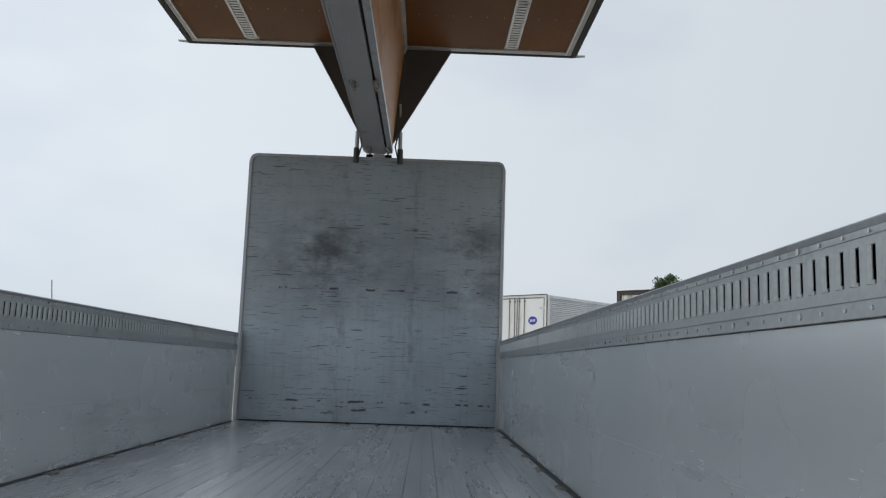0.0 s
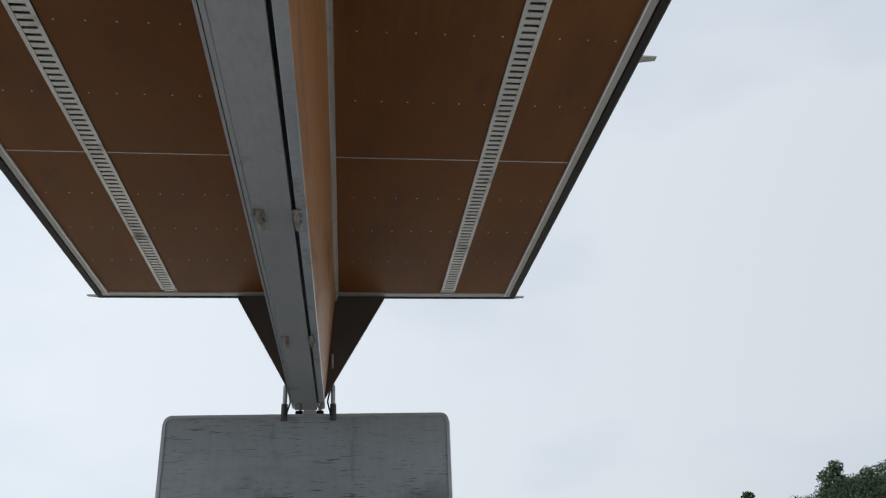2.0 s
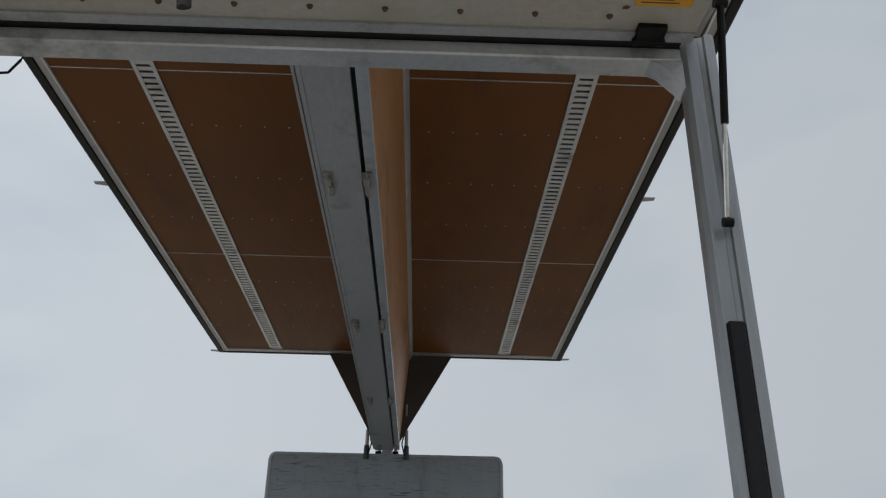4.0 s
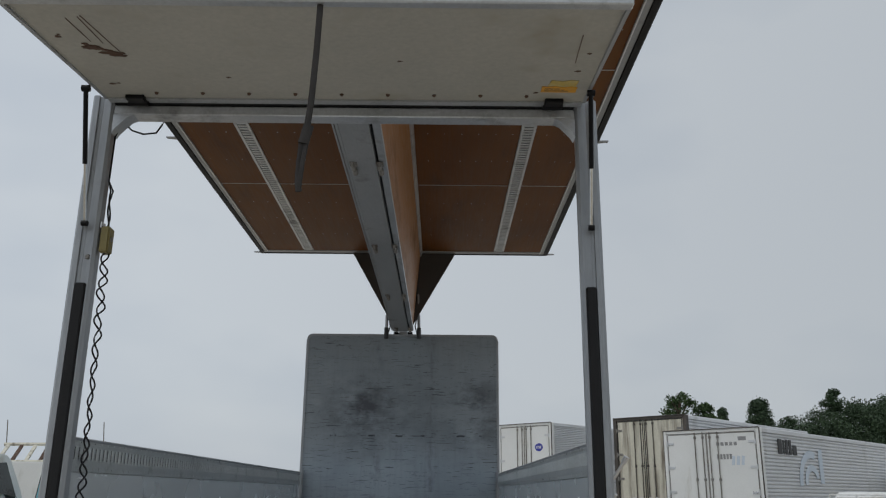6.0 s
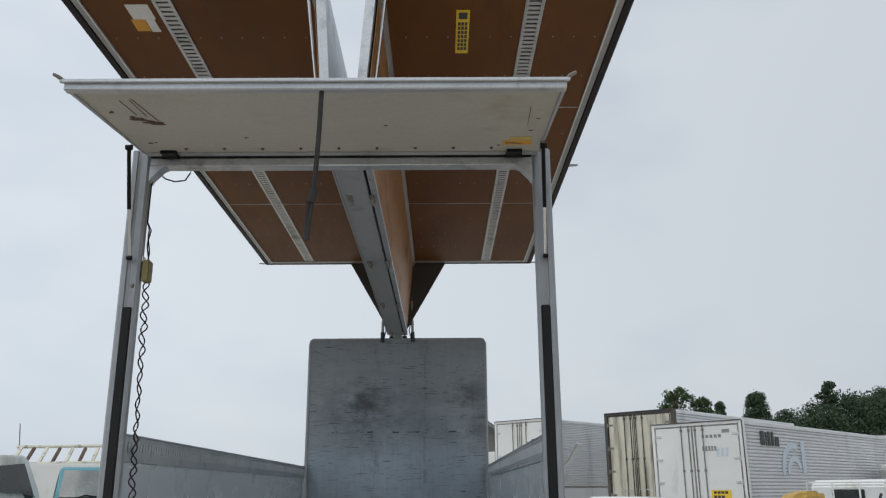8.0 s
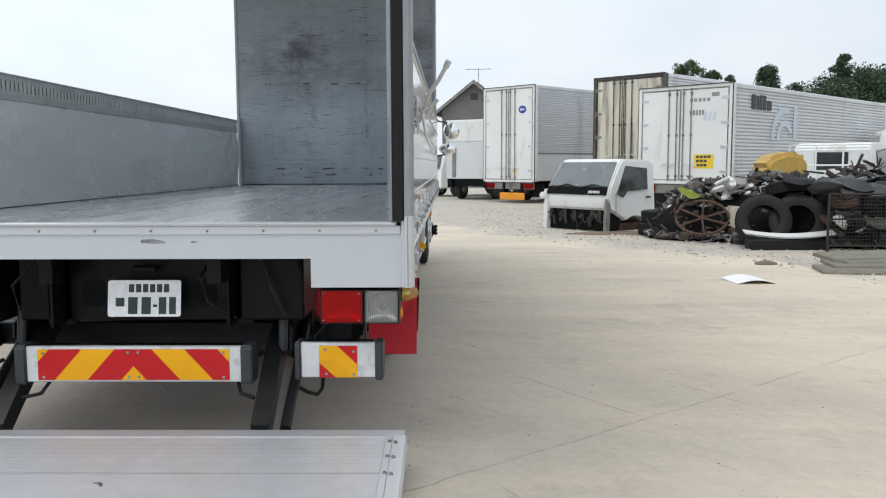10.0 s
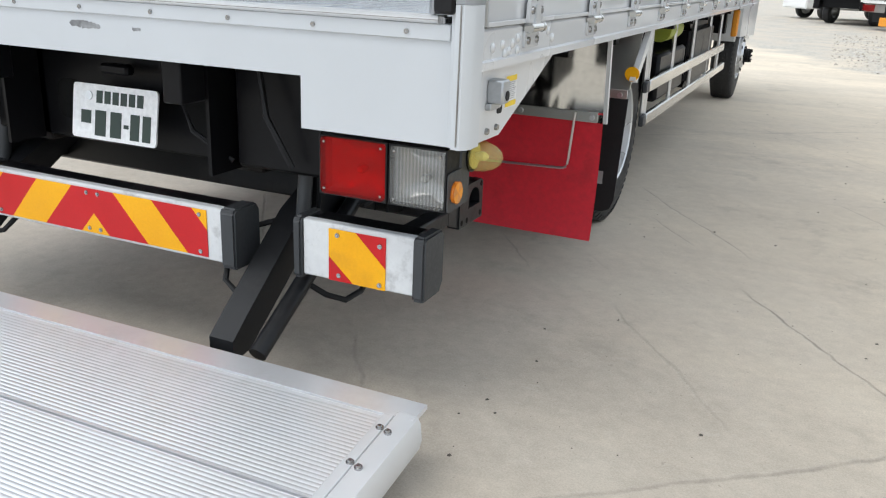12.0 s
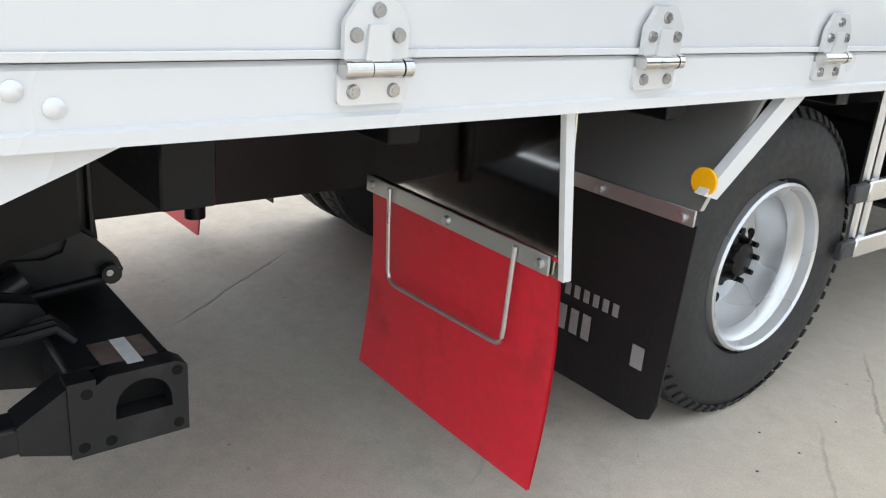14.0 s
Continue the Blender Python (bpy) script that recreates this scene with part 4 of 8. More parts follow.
# side gates with slotted lashing rails
GATE_Y0, GATE_Y1, GATE_TOP = 0.105, 6.70, 1.897
for side in (-1, 1):
    s = side
    xi, xo = s * 1.214, s * 1.254

    def sx(a, b):
        return min(s * a, s * b), max(s * a, s * b)
    gate = part("side_gate", box(shape(), *sx(1.221, 1.25), GATE_Y0, GATE_Y1, 1.08, GATE_TOP - 0.012), M_GATE_OUT, truck, "closed white side gate with a slotted top rail")
    part("inner_sheet", box(shape(), *sx(1.214, 1.2205), GATE_Y0, GATE_Y1, BED_Z + 0.005, 1.74, 0.002), M_GATE_IN, gate, "smooth grey inner sheet")
    part("sheet_seam", box(shape(), *sx(1.2125, 1.2145), GATE_Y0, GATE_Y1, 1.40, 1.408, 0.0005), M_GATE_IN, gate)
    bm = shape()
    for k in range(30):
        for z in (1.165, 1.275, 1.385):
            y = GATE_Y0 + 0.12 + k * 0.22 + (0.06 if z == 1.275 else 0)
            cyl(bm, (s * 1.214, y, z), (s * 1.2128, y, z), 0.003, n=6)
    tagged(part("sheet_rivets", bm, M_BOLT, gate), kind="stuff")
    part("gate_cap", prism(shape(), [(s * 1.204, GATE_TOP - 0.016), (s * 1.202, GATE_TOP - 0.005), (s * 1.21, GATE_TOP), (s * 1.258, GATE_TOP), (s * 1.258, GATE_TOP - 0.016)], "y", GATE_Y0, GATE_Y1), M_POST, gate, "grey cap rail")
    # pressed lashing rail: rivet bands above and below a row of upright slots, a bowed bar pressed out beside each slot
    SLOT0, SLOT1, PITCH = 1.791, 1.853, 0.0495
    slots = [GATE_Y0 + 0.03 + k * PITCH for k in range(int((GATE_Y1 - GATE_Y0 - 0.06) / PITCH))]
    bm = shape()
    box(bm, *sx(1.203, 1.213), GATE_Y0, GATE_Y1, SLOT1, GATE_TOP - 0.017)
    box(bm, *sx(1.2, 1.203), GATE_Y0, GATE_Y1, 1.8675, 1.8695)
    box(bm, *sx(1.203, 1.213), GATE_Y0, GATE_Y1, 1.741, SLOT0)
    box(bm, *sx(1.199, 1.203), GATE_Y0, GATE_Y1, 1.7685, 1.7735)
    for y in slots:
        box(bm, *sx(1.203, 1.2052), y + 0.029, y + PITCH, SLOT0, SLOT1)
        arc = [(1.2045 - 0.006 * math.sin(math.pi * q / 6), y + 0.0145 + 0.0145 * q / 6) for q in range(7)]
        prism(bm, [(s * x, b) for x, b in arc] + [(s * (x + 0.0018), b) for x, b in reversed(arc)], "z", SLOT0, SLOT1)
        box(bm, *sx(1.2015, 1.2045), y + 0.004, y + 0.0145, SLOT0 - 0.001, SLOT0 + 0.006)
    rail = part("lashing_rail", bm, M_RAIL, gate, "grey lashing rail with upright slots")
    # black strip puts the shade inside the slots into colour
    part("rail_back", box(shape(), *sx(1.2165, 1.2175), GATE_Y0 + 0.01, GATE_Y1 - 0.01, 1.75, 1.875), M_HOLE, rail, "black strip standing for the shade behind the slots")
    bm = shape()
    for k in range(80):
        y = GATE_Y0 + 0.06 + k * 0.0825
        for z in (1.8745, 1.755):
            r = 0.0066 if k % 4 == 0 else 0.0036
            cyl(bm, (s * 1.203, y, z), (s * 1.1995, y, z), r, n=8)
    tagged(part("rail_rivets", bm, M_ZINC, rail), kind="stuff")
    # dark channel with lashing rings between floor and gate
    ch = part("floor_channel", prism(shape(), [(s * 1.192, 1.07), (s * 1.2135, 1.07), (s * 1.2135, 1.106), (s * 1.21, 1.106), (s * 1.206, 1.097), (s * 1.192, 1.096)], "y", 0.06, GATE_Y1), M_CHARCOAL, truck, "grey floor edge channel")
    for k in range(9):
        y = 0.9 + k * 0.68
        bm = shape()
        tube(bm, [(s * 1.2, y, 1.098), (s * 1.17, y, 1.108), (s * 1.15, y + 0.03, 1.109), (s * 1.17, y + 0.06, 1.108), (s * 1.2, y + 0.06, 1.098)], 0.006, 6)
        part("lashing_ring", bm, M_GRIMY, ch)
    # outside: stepped lower edge, ribs and hinges
    e = s * 1.258
    bm = shape()
    box(bm, min(e, e - s * 0.006), max(e, e - s * 0.006), GATE_Y0, GATE_Y1, 1.079, 1.09, 0.001)
    box(bm, min(e, e - s * 0.01), max(e, e - s * 0.01), GATE_Y0, GATE_Y1, 1.22, 1.226, 0.001)
    for z in (1.38, 1.54, 1.70, 1.84):
        box(bm, min(e - s * 0.001, e - s * 0.01), max(e - s * 0.001, e - s * 0.01), GATE_Y0, GATE_Y1, z, z + 0.006, 0.001)
    part("gate_ribs", bm, M_WHITE, gate)
    part("gate_end", box(shape(), min(xi, e), max(xi, e), GATE_Y0 - 0.018, GATE_Y0, 1.08, GATE_TOP - 0.004, 0.003), M_ALU, gate)
    # locking lever near the tail
    bm = shape()
    tube(bm, [(s * 1.261, 0.62, 1.56), (s * 1.286, 0.56, 1.6), (s * 1.326, 0.5, 1.70), (s * 1.366, 0.47, 1.75), (s * 1.401, 0.44, 1.81)], 0.013, 8, 0.6)
    lever = part("lock_lever", bm, M_ZINC, gate, "bent zinc locking lever")
    part("lever_grip", tube(shape(), [(s * 1.4, 0.441, 1.808), (s * 1.416, 0.43, 1.838)], 0.015, 8), M_ZINC, lever)
    bm = shape()
    tube(bm, [(s * 1.261, 0.55, 1.62), (s * 1.291, 0.5, 1.6), (s * 1.326, 0.48, 1.62), (s * 1.361, 0.46, 1.66)], 0.014, 8, 0.6)
    tube(bm, [(s * 1.286, 0.5, 1.61), (s * 1.301, 0.49, 1.5), (s * 1.341, 0.47, 1.4)], 0.012, 8, 0.6)
    part("lever_link", bm, M_ZINC, lever)
    part("lever_plate", box(shape(), min(s * 1.258, s * 1.266), max(s * 1.258, s * 1.266), 0.5, 0.66, 1.5, 1.68, 0.003), M_ZINC, gate)
    # bed side rail below the gate
    bm = shape()
    prof = [(1.17, 0.985), (1.248, 0.985), (1.262, 0.985), (1.262, 1.003), (1.252, 1.007), (1.252, 1.070), (1.246, 1.076), (1.17, 1.076)]
    prism(bm, [(s * x, z) for x, z in prof], "y", 0.067, 7.05)
    side_rail = part("bed_side_rail", bm, M_WHITE, truck, "white side rail of the bed")
    for y, z in ((0.147, 1.031), (0.211, 1.034), (0.228, 1.012), (0.256, 1.017), (0.28, 1.034), (0.316, 1.015), (0.317, 1.044), (0.56, 1.05), (0.6, 1.03)):
        dome = lathe(shape(), [(0.0, 0.0125), (s * 0.002, 0.0122), (s * 0.005, 0.0085), (s * 0.0065, 0.003)], (s * 1.252, y, z), "x", 14)
        part("rivet", dome, M_HINGE, side_rail)


def gate_hinge(y, s):
    """A cast hinge: lower leaf on the bed rail, barrel, upper leaf on the gate."""
    e = s * 1.252
    bm = shape()
    prism(bm, rounded(y - 0.054, y + 0.054, 1.018, 1.06, 0.008), "x", e, e + s * 0.008)
    prism(bm, [(y - 0.05, 1.078), (y + 0.05, 1.078), (y + 0.05, 1.126), (y + 0.026, 1.16), (y - 0.026, 1.16), (y - 0.05, 1.126)], "x", e + s * 0.006, e + s * 0.016)
    prism(bm, [(y - 0.02, 1.074), (y + 0.02, 1.074), (y + 0.016, 1.124), (y - 0.016, 1.124)], "x", e + s * 0.01, e + s * 0.022)
    h = part("gate_hinge", bm, M_HINGE, truck, "silver-painted cast gate hinge")
    bm = shape()
    cyl(bm, (e + s * 0.016, y - 0.052, 1.067), (e + s * 0.016, y - 0.012, 1.067), 0.0135)
    cyl(bm, (e + s * 0.016, y - 0.01, 1.067), (e + s * 0.016, y + 0.038, 1.067), 0.0125)
    cyl(bm, (e + s * 0.016, y + 0.04, 1.067), (e + s * 0.016, y + 0.054, 1.067), 0.0135)
    part("barrel", bm, M_STEEL, h)
    for dy, z, lift in ((-0.03, 1.036, 0.008), (0.034, 1.036, 0.008), (-0.033, 1.11, 0.016), (0.033, 1.11, 0.016), (0.0, 1.142, 0.016)):
        bm = shape()
        x = e + s * lift
        cyl(bm, (x, y + dy, z), (x + s * 0.005, y + dy, z), 0.0105, 0.009, n=12)
        cyl(bm, (x + s * 0.005, y + dy, z), (x + s * 0.0055, y + dy, z), 0.005, n=6)
        part("bolt", bm, M_BOLT, h)
    return h


for k in range(11):
    gate_hinge(0.405 + k * 0.5935, 1)
for k in range(11):
    gate_hinge(0.405 + k * 0.5935, -1)

# ---- roof beam and raised wings ----
BEAM_Z = 3.656
bm = shape()
prism(bm, [(-0.1245, BEAM_Z + 0.006), (-0.12, BEAM_Z), (-0.104, BEAM_Z), (-0.102, BEAM_Z + 0.003), (-0.099, BEAM_Z), (0.074, BEAM_Z), (0.074, BEAM_Z + 0.1), (-0.1245, BEAM_Z + 0.1)], "y", 0.0, 6.79)
beam = part("roof_beam", bm, M_ALU_DARK, truck, "grey steel roof beam along the middle")
part("beam_slot", box(shape(), 0.075, 0.092, 0.02, 6.78, BEAM_Z + 0.03, BEAM_Z + 0.1), M_BLACK, beam, "black gap seal")
part("beam_flange", box(shape(), 0.093, 0.133, 0.02, 6.78, BEAM_Z + 0.004, BEAM_Z + 0.1, 0.003), M_ALU, beam)
part("beam_foot", box(shape(), -0.05, 0.06, 6.795, 6.85, 3.6, BEAM_Z + 0.002, 0.004), M_ALU_DARK, beam, "grey plate carrying the beam on the front wall")
for x in (-0.085, 0.095):
    part("beam_bracket", box(shape(), x - 0.032, x + 0.032, 6.795, 6.84, 3.6, BEAM_Z - 0.002, 0.006), M_BLACK, beam)
for y in (1.113, 2.93, 4.747, 6.564):
    for x in (-0.074, 0.094):
        bm = shape()
        cyl(bm, (x, y - 0.02, BEAM_Z - 0.016), (x, y + 0.05, BEAM_Z - 0.016), 0.014, n=12)
        cyl(bm, (x + 0.006, y + 0.055, BEAM_Z - 0.014), (x + 0.006, y + 0.13, BEAM_Z - 0.014), 0.017, n=12)
        box(bm, x - 0.022, x + 0.026, y - 0.035, y + 0.03, BEAM_Z - 0.008, BEAM_Z + 0.004, 0.003)
        cyl(bm, (x, y - 0.03, BEAM_Z - 0.004), (x, y - 0.03, BEAM_Z - 0.03), 0.012, 0.008, n=8)
        part("beam_hinge", bm, M_GRIMY, beam, "grimy worn hinge")
WING_Y0, WING_Y1, WING_Z = -0.03, 6.745, 4.70
for s in (-1, 1):
    # the roof half stands up from the beam, leaning a little outward
    roof = part("roof_half", prism(shape(), [(s * 0.07, 3.76), (s * 0.125, 3.76), (s * 0.203, 4.76), (s * 0.14, 4.76)], "y", WING_Y0, WING_Y1), M_ALU, truck, "raised roof half, aluminium outside")
    part("roof_lining", prism(shape(), [(s * 0.128, 3.672), (s * 0.132, 3.672), (s * 0.213, 4.66), (s * 0.209, 4.66)], "y", WING_Y0 + 0.06, WING_Y1 - 0.05), M_ROOFPLY, roof, "orange plywood roof lining")
    part("roof_foot", prism(shape(), [(s * 0.126, 3.657), (s * 0.138, 3.657), (s * 0.14, 3.69), (s * 0.133, 3.69)], "y", WING_Y0, WING_Y1), M_ALU if s > 0 else M_ALU_DARK, roof)
    part("roof_corner", prism(shape(), [(s * 0.209, 4.63), (s * 0.222, 4.63), (s * 0.242, 4.682), (s * 0.242, WING_Z), (s * 0.21, WING_Z)], "y", WING_Y0, WING_Y1), M_ALU, roof)
    x0, x1 = s * 0.21, s * 1.868
    lo, hi = min(x0, x1), max(x0, x1)
    wing = part("wing_panel", box(shape(), lo, hi, WING_Y0, WING_Y1, WING_Z, WING_Z + 0.06, 0.004), M_ALU, truck, "raised side wing, aluminium outside, level overhead")
    ra, rb = s * 1.172, s * 1.304
    seams = (WING_Y0 + 0.13, 1.76, 4.197, WING_Y1 - 0.12)
    for y0, y1 in zip(seams, seams[1:]):
        for xa, xb in ((s * 0.243, ra), (rb, s * 1.772)):
            part("lining_board", box(shape(), min(xa, xb) + 0.001, max(xa, xb) - 0.001, y0 + 0.005, y1 - 0.005, WING_Z - 0.01, WING_Z, 0.001), M_PLY, wing, "dark brown plywood lining board")
        part("seam_strip", box(shape(), min(s * 0.243, s * 1.772), max(s * 0.243, s * 1.772), y1 - 0.0035, y1 + 0.0035, WING_Z - 0.0125, WING_Z + 0.0005), M_ALU, wing)
    bm = shape()
    p, q = min(ra, rb), max(ra, rb)
    box(bm, p + 0.002, p + 0.026, WING_Y0 + 0.13, WING_Y1 - 0.2, WING_Z - 0.018, WING_Z)
    box(bm, q - 0.026, q - 0.002, WING_Y0 + 0.13, WING_Y1 - 0.2, WING_Z - 0.018, WING_Z)
    for k in range(117):
        y = WING_Y0 + 0.15 + k * 0.0555
        box(bm, p + 0.026, q - 0.026, y, y + 0.034, WING_Z - 0.015, WING_Z - 0.009)
    ladder = part("lashing_rail", bm, M_ALU, wing, "grey slotted lashing rail")
    part("rail_back", box(shape(), p + 0.02, q - 0.02, WING_Y0 + 0.13, WING_Y1 - 0.2, WING_Z - 0.006, WING_Z - 0.0005), M_CHARCOAL, ladder)
    edge = part("edge_frame", box(shape(), min(s * 1.772, s * 1.83), max(s * 1.772, s * 1.83), WING_Y0, WING_Y1, WING_Z - 0.017, WING_Z, 0.003), M_ALU_DARK, wing)
    part("edge_bead", box(shape(), min(s * 1.774, s * 1.786), max(s * 1.774, s * 1.786), WING_Y0 + 0.1, WING_Y1 - 0.06, WING_Z - 0.024, WING_Z - 0.016, 0.002), M_TRIM, edge, "bright bead along the frame")
    part("edge_lip", box(shape(), min(s * 1.831, s * 1.882), max(s * 1.831, s * 1.882), WING_Y0, WING_Y1, WING_Z - 0.026, WING_Z, 0.006), M_RUBBER, edge, "black rubber lip")
    bm = shape()
    box(bm, lo + 0.02, hi - 0.02, WING_Y0, WING_Y0 + 0.13, WING_Z - 0.02, WING_Z - 0.001, 0.004)
    box(bm, lo + 0.02, hi - 0.02, WING_Y0 + 0.1, WING_Y0 + 0.112, WING_Z - 0.028, WING_Z - 0.02, 0.001)
    part("rear_frame", bm, M_ALU, wing, "ribbed aluminium end frame")
    part("front_frame", box(shape(), lo + 0.02, hi - 0.02, WING_Y1 - 0.12, WING_Y1 - 0.045, WING_Z - 0.02, WING_Z - 0.001, 0.004), M_ALU_DARK, wing)
    part("front_lip", box(shape(), lo + 0.02, hi - 0.02, WING_Y1 - 0.044, WING_Y1, WING_Z - 0.026, WING_Z - 0.001, 0.006), M_RUBBER, wing, "black rubber lip")
    bm = shape()
    tube(bm, [(s * 1.876, WING_Y0 - 0.005, WING_Z - 0.002), (s * 1.876, WING_Y1 + 0.005, WING_Z - 0.002)], 0.02, 8)
    tube(bm, [(s * 0.3, WING_Y0 - 0.012, WING_Z - 0.002), (s * 1.876, WING_Y0 - 0.012, WING_Z - 0.002)], 0.02, 8)
    part("edge_seal", bm, M_RUBBER, wing, "black rubber edge seal")
    for y in (WING_Y0 + 0.02, 3.07, WING_Y1 - 0.02):
        part("wing_hook", prism(shape(), [(s * 1.872, y - 0.03), (s * 1.972, y - 0.03), (s * 1.972, y + 0.005), (s * 1.872, y + 0.03)], "z", WING_Z - 0.017, WING_Z - 0.009), M_ALU_DARK, wing)
    # nail heads in rows across the boards
    bm = shape()
    for y in (0.62, 1.2, 2.3, 2.93, 3.55, 4.75, 5.3, 5.9):
        for k in range(10):
            x = 0.36 + k * 0.15
            if abs(x - 1.238) > 0.09:
                cyl(bm, (s * x, y, WING_Z - 0.0098), (s * x, y, WING_Z - 0.0118), 0.005, n=6)
    tagged(part("nail_heads", bm, M_ALU, wing), kind="stuff")
    # front end sheet of the wing and its lifting ram
    bm = shape()
    prism(bm, [(s * 0.11, WING_Z - 0.022), (s * 0.67, WING_Z - 0.022), (s * 0.235, 3.91), (s * 0.13, 3.72), (s * 0.10, 3.72)], "y", 6.69, 6.735)
    part("front_sheet", bm, M_TARP, wing, "dark triangular end sheet")
    ram = part("lifting_ram", cyl(shape(), (s * 0.21, 6.77, 3.62), (s * 0.205, 6.75, 3.86), 0.02), M_ALU_DARK, truck, "grey hydraulic lifting ram")
    part("ram_body", cyl(shape(), (s * 0.211, 6.772, 3.56), (s * 0.209, 6.765, 3.7), 0.028), M_CHARCOAL, ram)
    part("ram_rod", cyl(shape(), (s * 0.205, 6.75, 3.86), (s * 0.196, 6.66, 4.12), 0.012), M_GRIMY, ram)
    part("ram_hose", tube(shape(), [(s * 0.19, 6.74, 3.6), (s * 0.16, 6.75, 3.72), (s * 0.19, 6.74, 3.86), (s * 0.185, 6.7, 4.0)], 0.008, 6), M_RUBBER, ram)
    part("ram_stay", tube(shape(), [(s * 0.17, 0.12, 3.9), (s * 0.25, 0.03, 4.66)], 0.012, 8), M_STEEL, roof)
bm = shape()
box(bm, 0.713, 0.806, 0.273, 0.844, WING_Z - 0.014, WING_Z - 0.0105)
notice = part("notice", bm, M_YELLOW, wing, "yellow warning notice with dark characters")
bm = shape()
for k in range(7):
    y = 0.42 + k * 0.056
    for dx in (0.0, 0.024, 0.048):
        box(bm, 0.727 + dx, 0.745 + dx, y, y + 0.042, WING_Z - 0.0155, WING_Z - 0.014)
box(bm, 0.73, 0.79, 0.3, 0.38, WING_Z - 0.0155, WING_Z - 0.014)
pieces("notice_bar", bm, M_DARKINK, notice)
bm = shape()
box(bm, -1.50, -1.345, 0.19, 0.37, WING_Z - 0.014, WING_Z - 0.0105)
box(bm, -1.42, -1.36, 0.371, 0.53, WING_Z - 0.014, WING_Z - 0.0105)
part("paper_label", bm, M_PAPER, truck, "torn white paper label")
part("label_remnant", box(shape(), -1.52, -1.425, 0.375, 0.52, WING_Z - 0.014, WING_Z - 0.0105), M_OLDSTICKER, truck)

# coiled cable and junction box on one rear post
case = part("junction_box", box(shape(), -1.142, -1.098, 0.012, 0.075, 2.745, 2.875, 0.007, 2), M_BOXOLIVE, truck, "small olive-yellow junction box")
part("box_knob", cyl(shape(), (-1.0985, 0.044, 2.815), (-1.093, 0.044, 2.815), 0.013, n=14), M_GRIMY, case)
part("box_clip", box(shape(), -1.151, -1.1425, 0.02, 0.07, 2.87, 2.9, 0.002), M_ZINC, case)
for ph in (0.0, 2.2):
    pts = []
    for k in range(170):
        z = 2.76 - k * 0.0075
        amp = 0.014 + 0.004 * math.sin(k * 0.05 + ph)
        pts.append((-1.118 + 0.032 * k / 170 + amp * math.sin(k * 0.36 + ph + 0.8 * math.sin(k * 0.045)), 0.045 + amp * math.cos(k * 0.36 + ph), z))
    part("coiled_cable", tube(shape(), pts, 0.0042, 6), M_RUBBER, truck, "black coiled control cable")
for ph in (0.0, 1.6):
    part("cable", tube(shape(), [(-1.128 + 0.008 * math.sin(ph + k * 0.8), 0.05, 2.87 + 0.028 * k) for k in range(8)] + [(-1.15, 0.055, 3.12), (-1.15, 0.06, 3.36), (-1.12, 0.07, 3.455)], 0.0042, 6), M_RUBBER, truck)
part("roof_cable", tube(shape(), [(-1.119, 0.09, 3.455), (-1.105, 0.1, 3.43), (-1.085, 0.1, 3.413), (-1.028, 0.1, 3.394), (-0.962, 0.1, 3.401), (-0.935, 0.1, 3.449), (-0.93, 0.1, 3.465)], 0.0045, 6), M_RUBBER, truck)

# ---- under the tail: chassis, lamps, bumpers, lift ----
for s in (-1, 1):
    bm = shape()
    box(bm, s * 0.40 - 0.035, s * 0.40 + 0.035, 0.32, 8.6, 0.622, 0.93, 0.006)
    box(bm, s * 0.43 - 0.06, s * 0.43 + 0.06, 0.3, 0.5, 0.60, 0.95, 0.006)
    part("chassis_rail", bm, M_CHASSIS, truck, "black chassis rail")
    part("rail_bracket", cyl(shape(), (s * 0.445, 1.07, 0.605), (s * 0.445, 1.07, 0.9), 0.024), M_BLACK, truck)
    part("outrigger", box(shape(), s * 0.80 - 0.34, s * 0.80 + 0.34, 0.75, 0.83, 0.86, 0.985, 0.004), M_BLACK, truck)
    part("hanging_plate", prism(shape(), [(0.165, 0.955), (0.5, 0.955), (0.5, 0.61), (0.165, 0.61)], "x", s * 0.405 - 0.006, s * 0.405 + 0.006), M_BLACK, truck)
    part("upright_box", box(shape(), s * 0.375 - 0.032, s * 0.375 + 0.032, 0.06, 0.16, 0.825, 0.966, 0.004), M_BLACK, truck)
    part("rib_plate", prism(shape(), [(0.16, 0.96), (0.75, 0.96), (0.75, 0.7), (0.45, 0.62)], "x", s * 0.72 - 0.004, s * 0.72 + 0.004), M_BLACK, truck)
part("cross_member", box(shape(), -0.62, 0.62, 0.30, 0.36, 0.62, 0.955, 0.006), M_BLACK, truck, "black rear cross member")
# rounded black patches on the face stand for shaded openings
for s in (-1, 1):
    part("member_opening", prism(shape(), rounded(s * 0.265 - 0.055, s * 0.265 + 0.055, 0.685, 0.815, 0.035), "y", 0.2985, 0.3005), M_HOLE, truck)
part("tank_box", box(shape(), -0.92, -0.68, 0.2, 0.6, 0.62, 0.93, 0.012), M_BLACK, truck, "black steel box under the bed")
part("tool_box", box(shape(), 0.44, 0.74, 0.24, 0.6, 0.63, 0.95, 0.01), M_BLACK, truck)
for k in range(9):
    part("bed_bearer", box(shape(), -1.16, 1.16, 1.1 + k * 0.68, 1.16 + k * 0.68, 0.93, 0.985, 0.003), M_BLACK, truck)
bm = shape()
tube(bm, [(0.30, 0.28, 0.9), (0.27, 0.2, 0.84), (0.3, 0.22, 0.72), (0.42, 0.25, 0.64)], 0.008, 6)
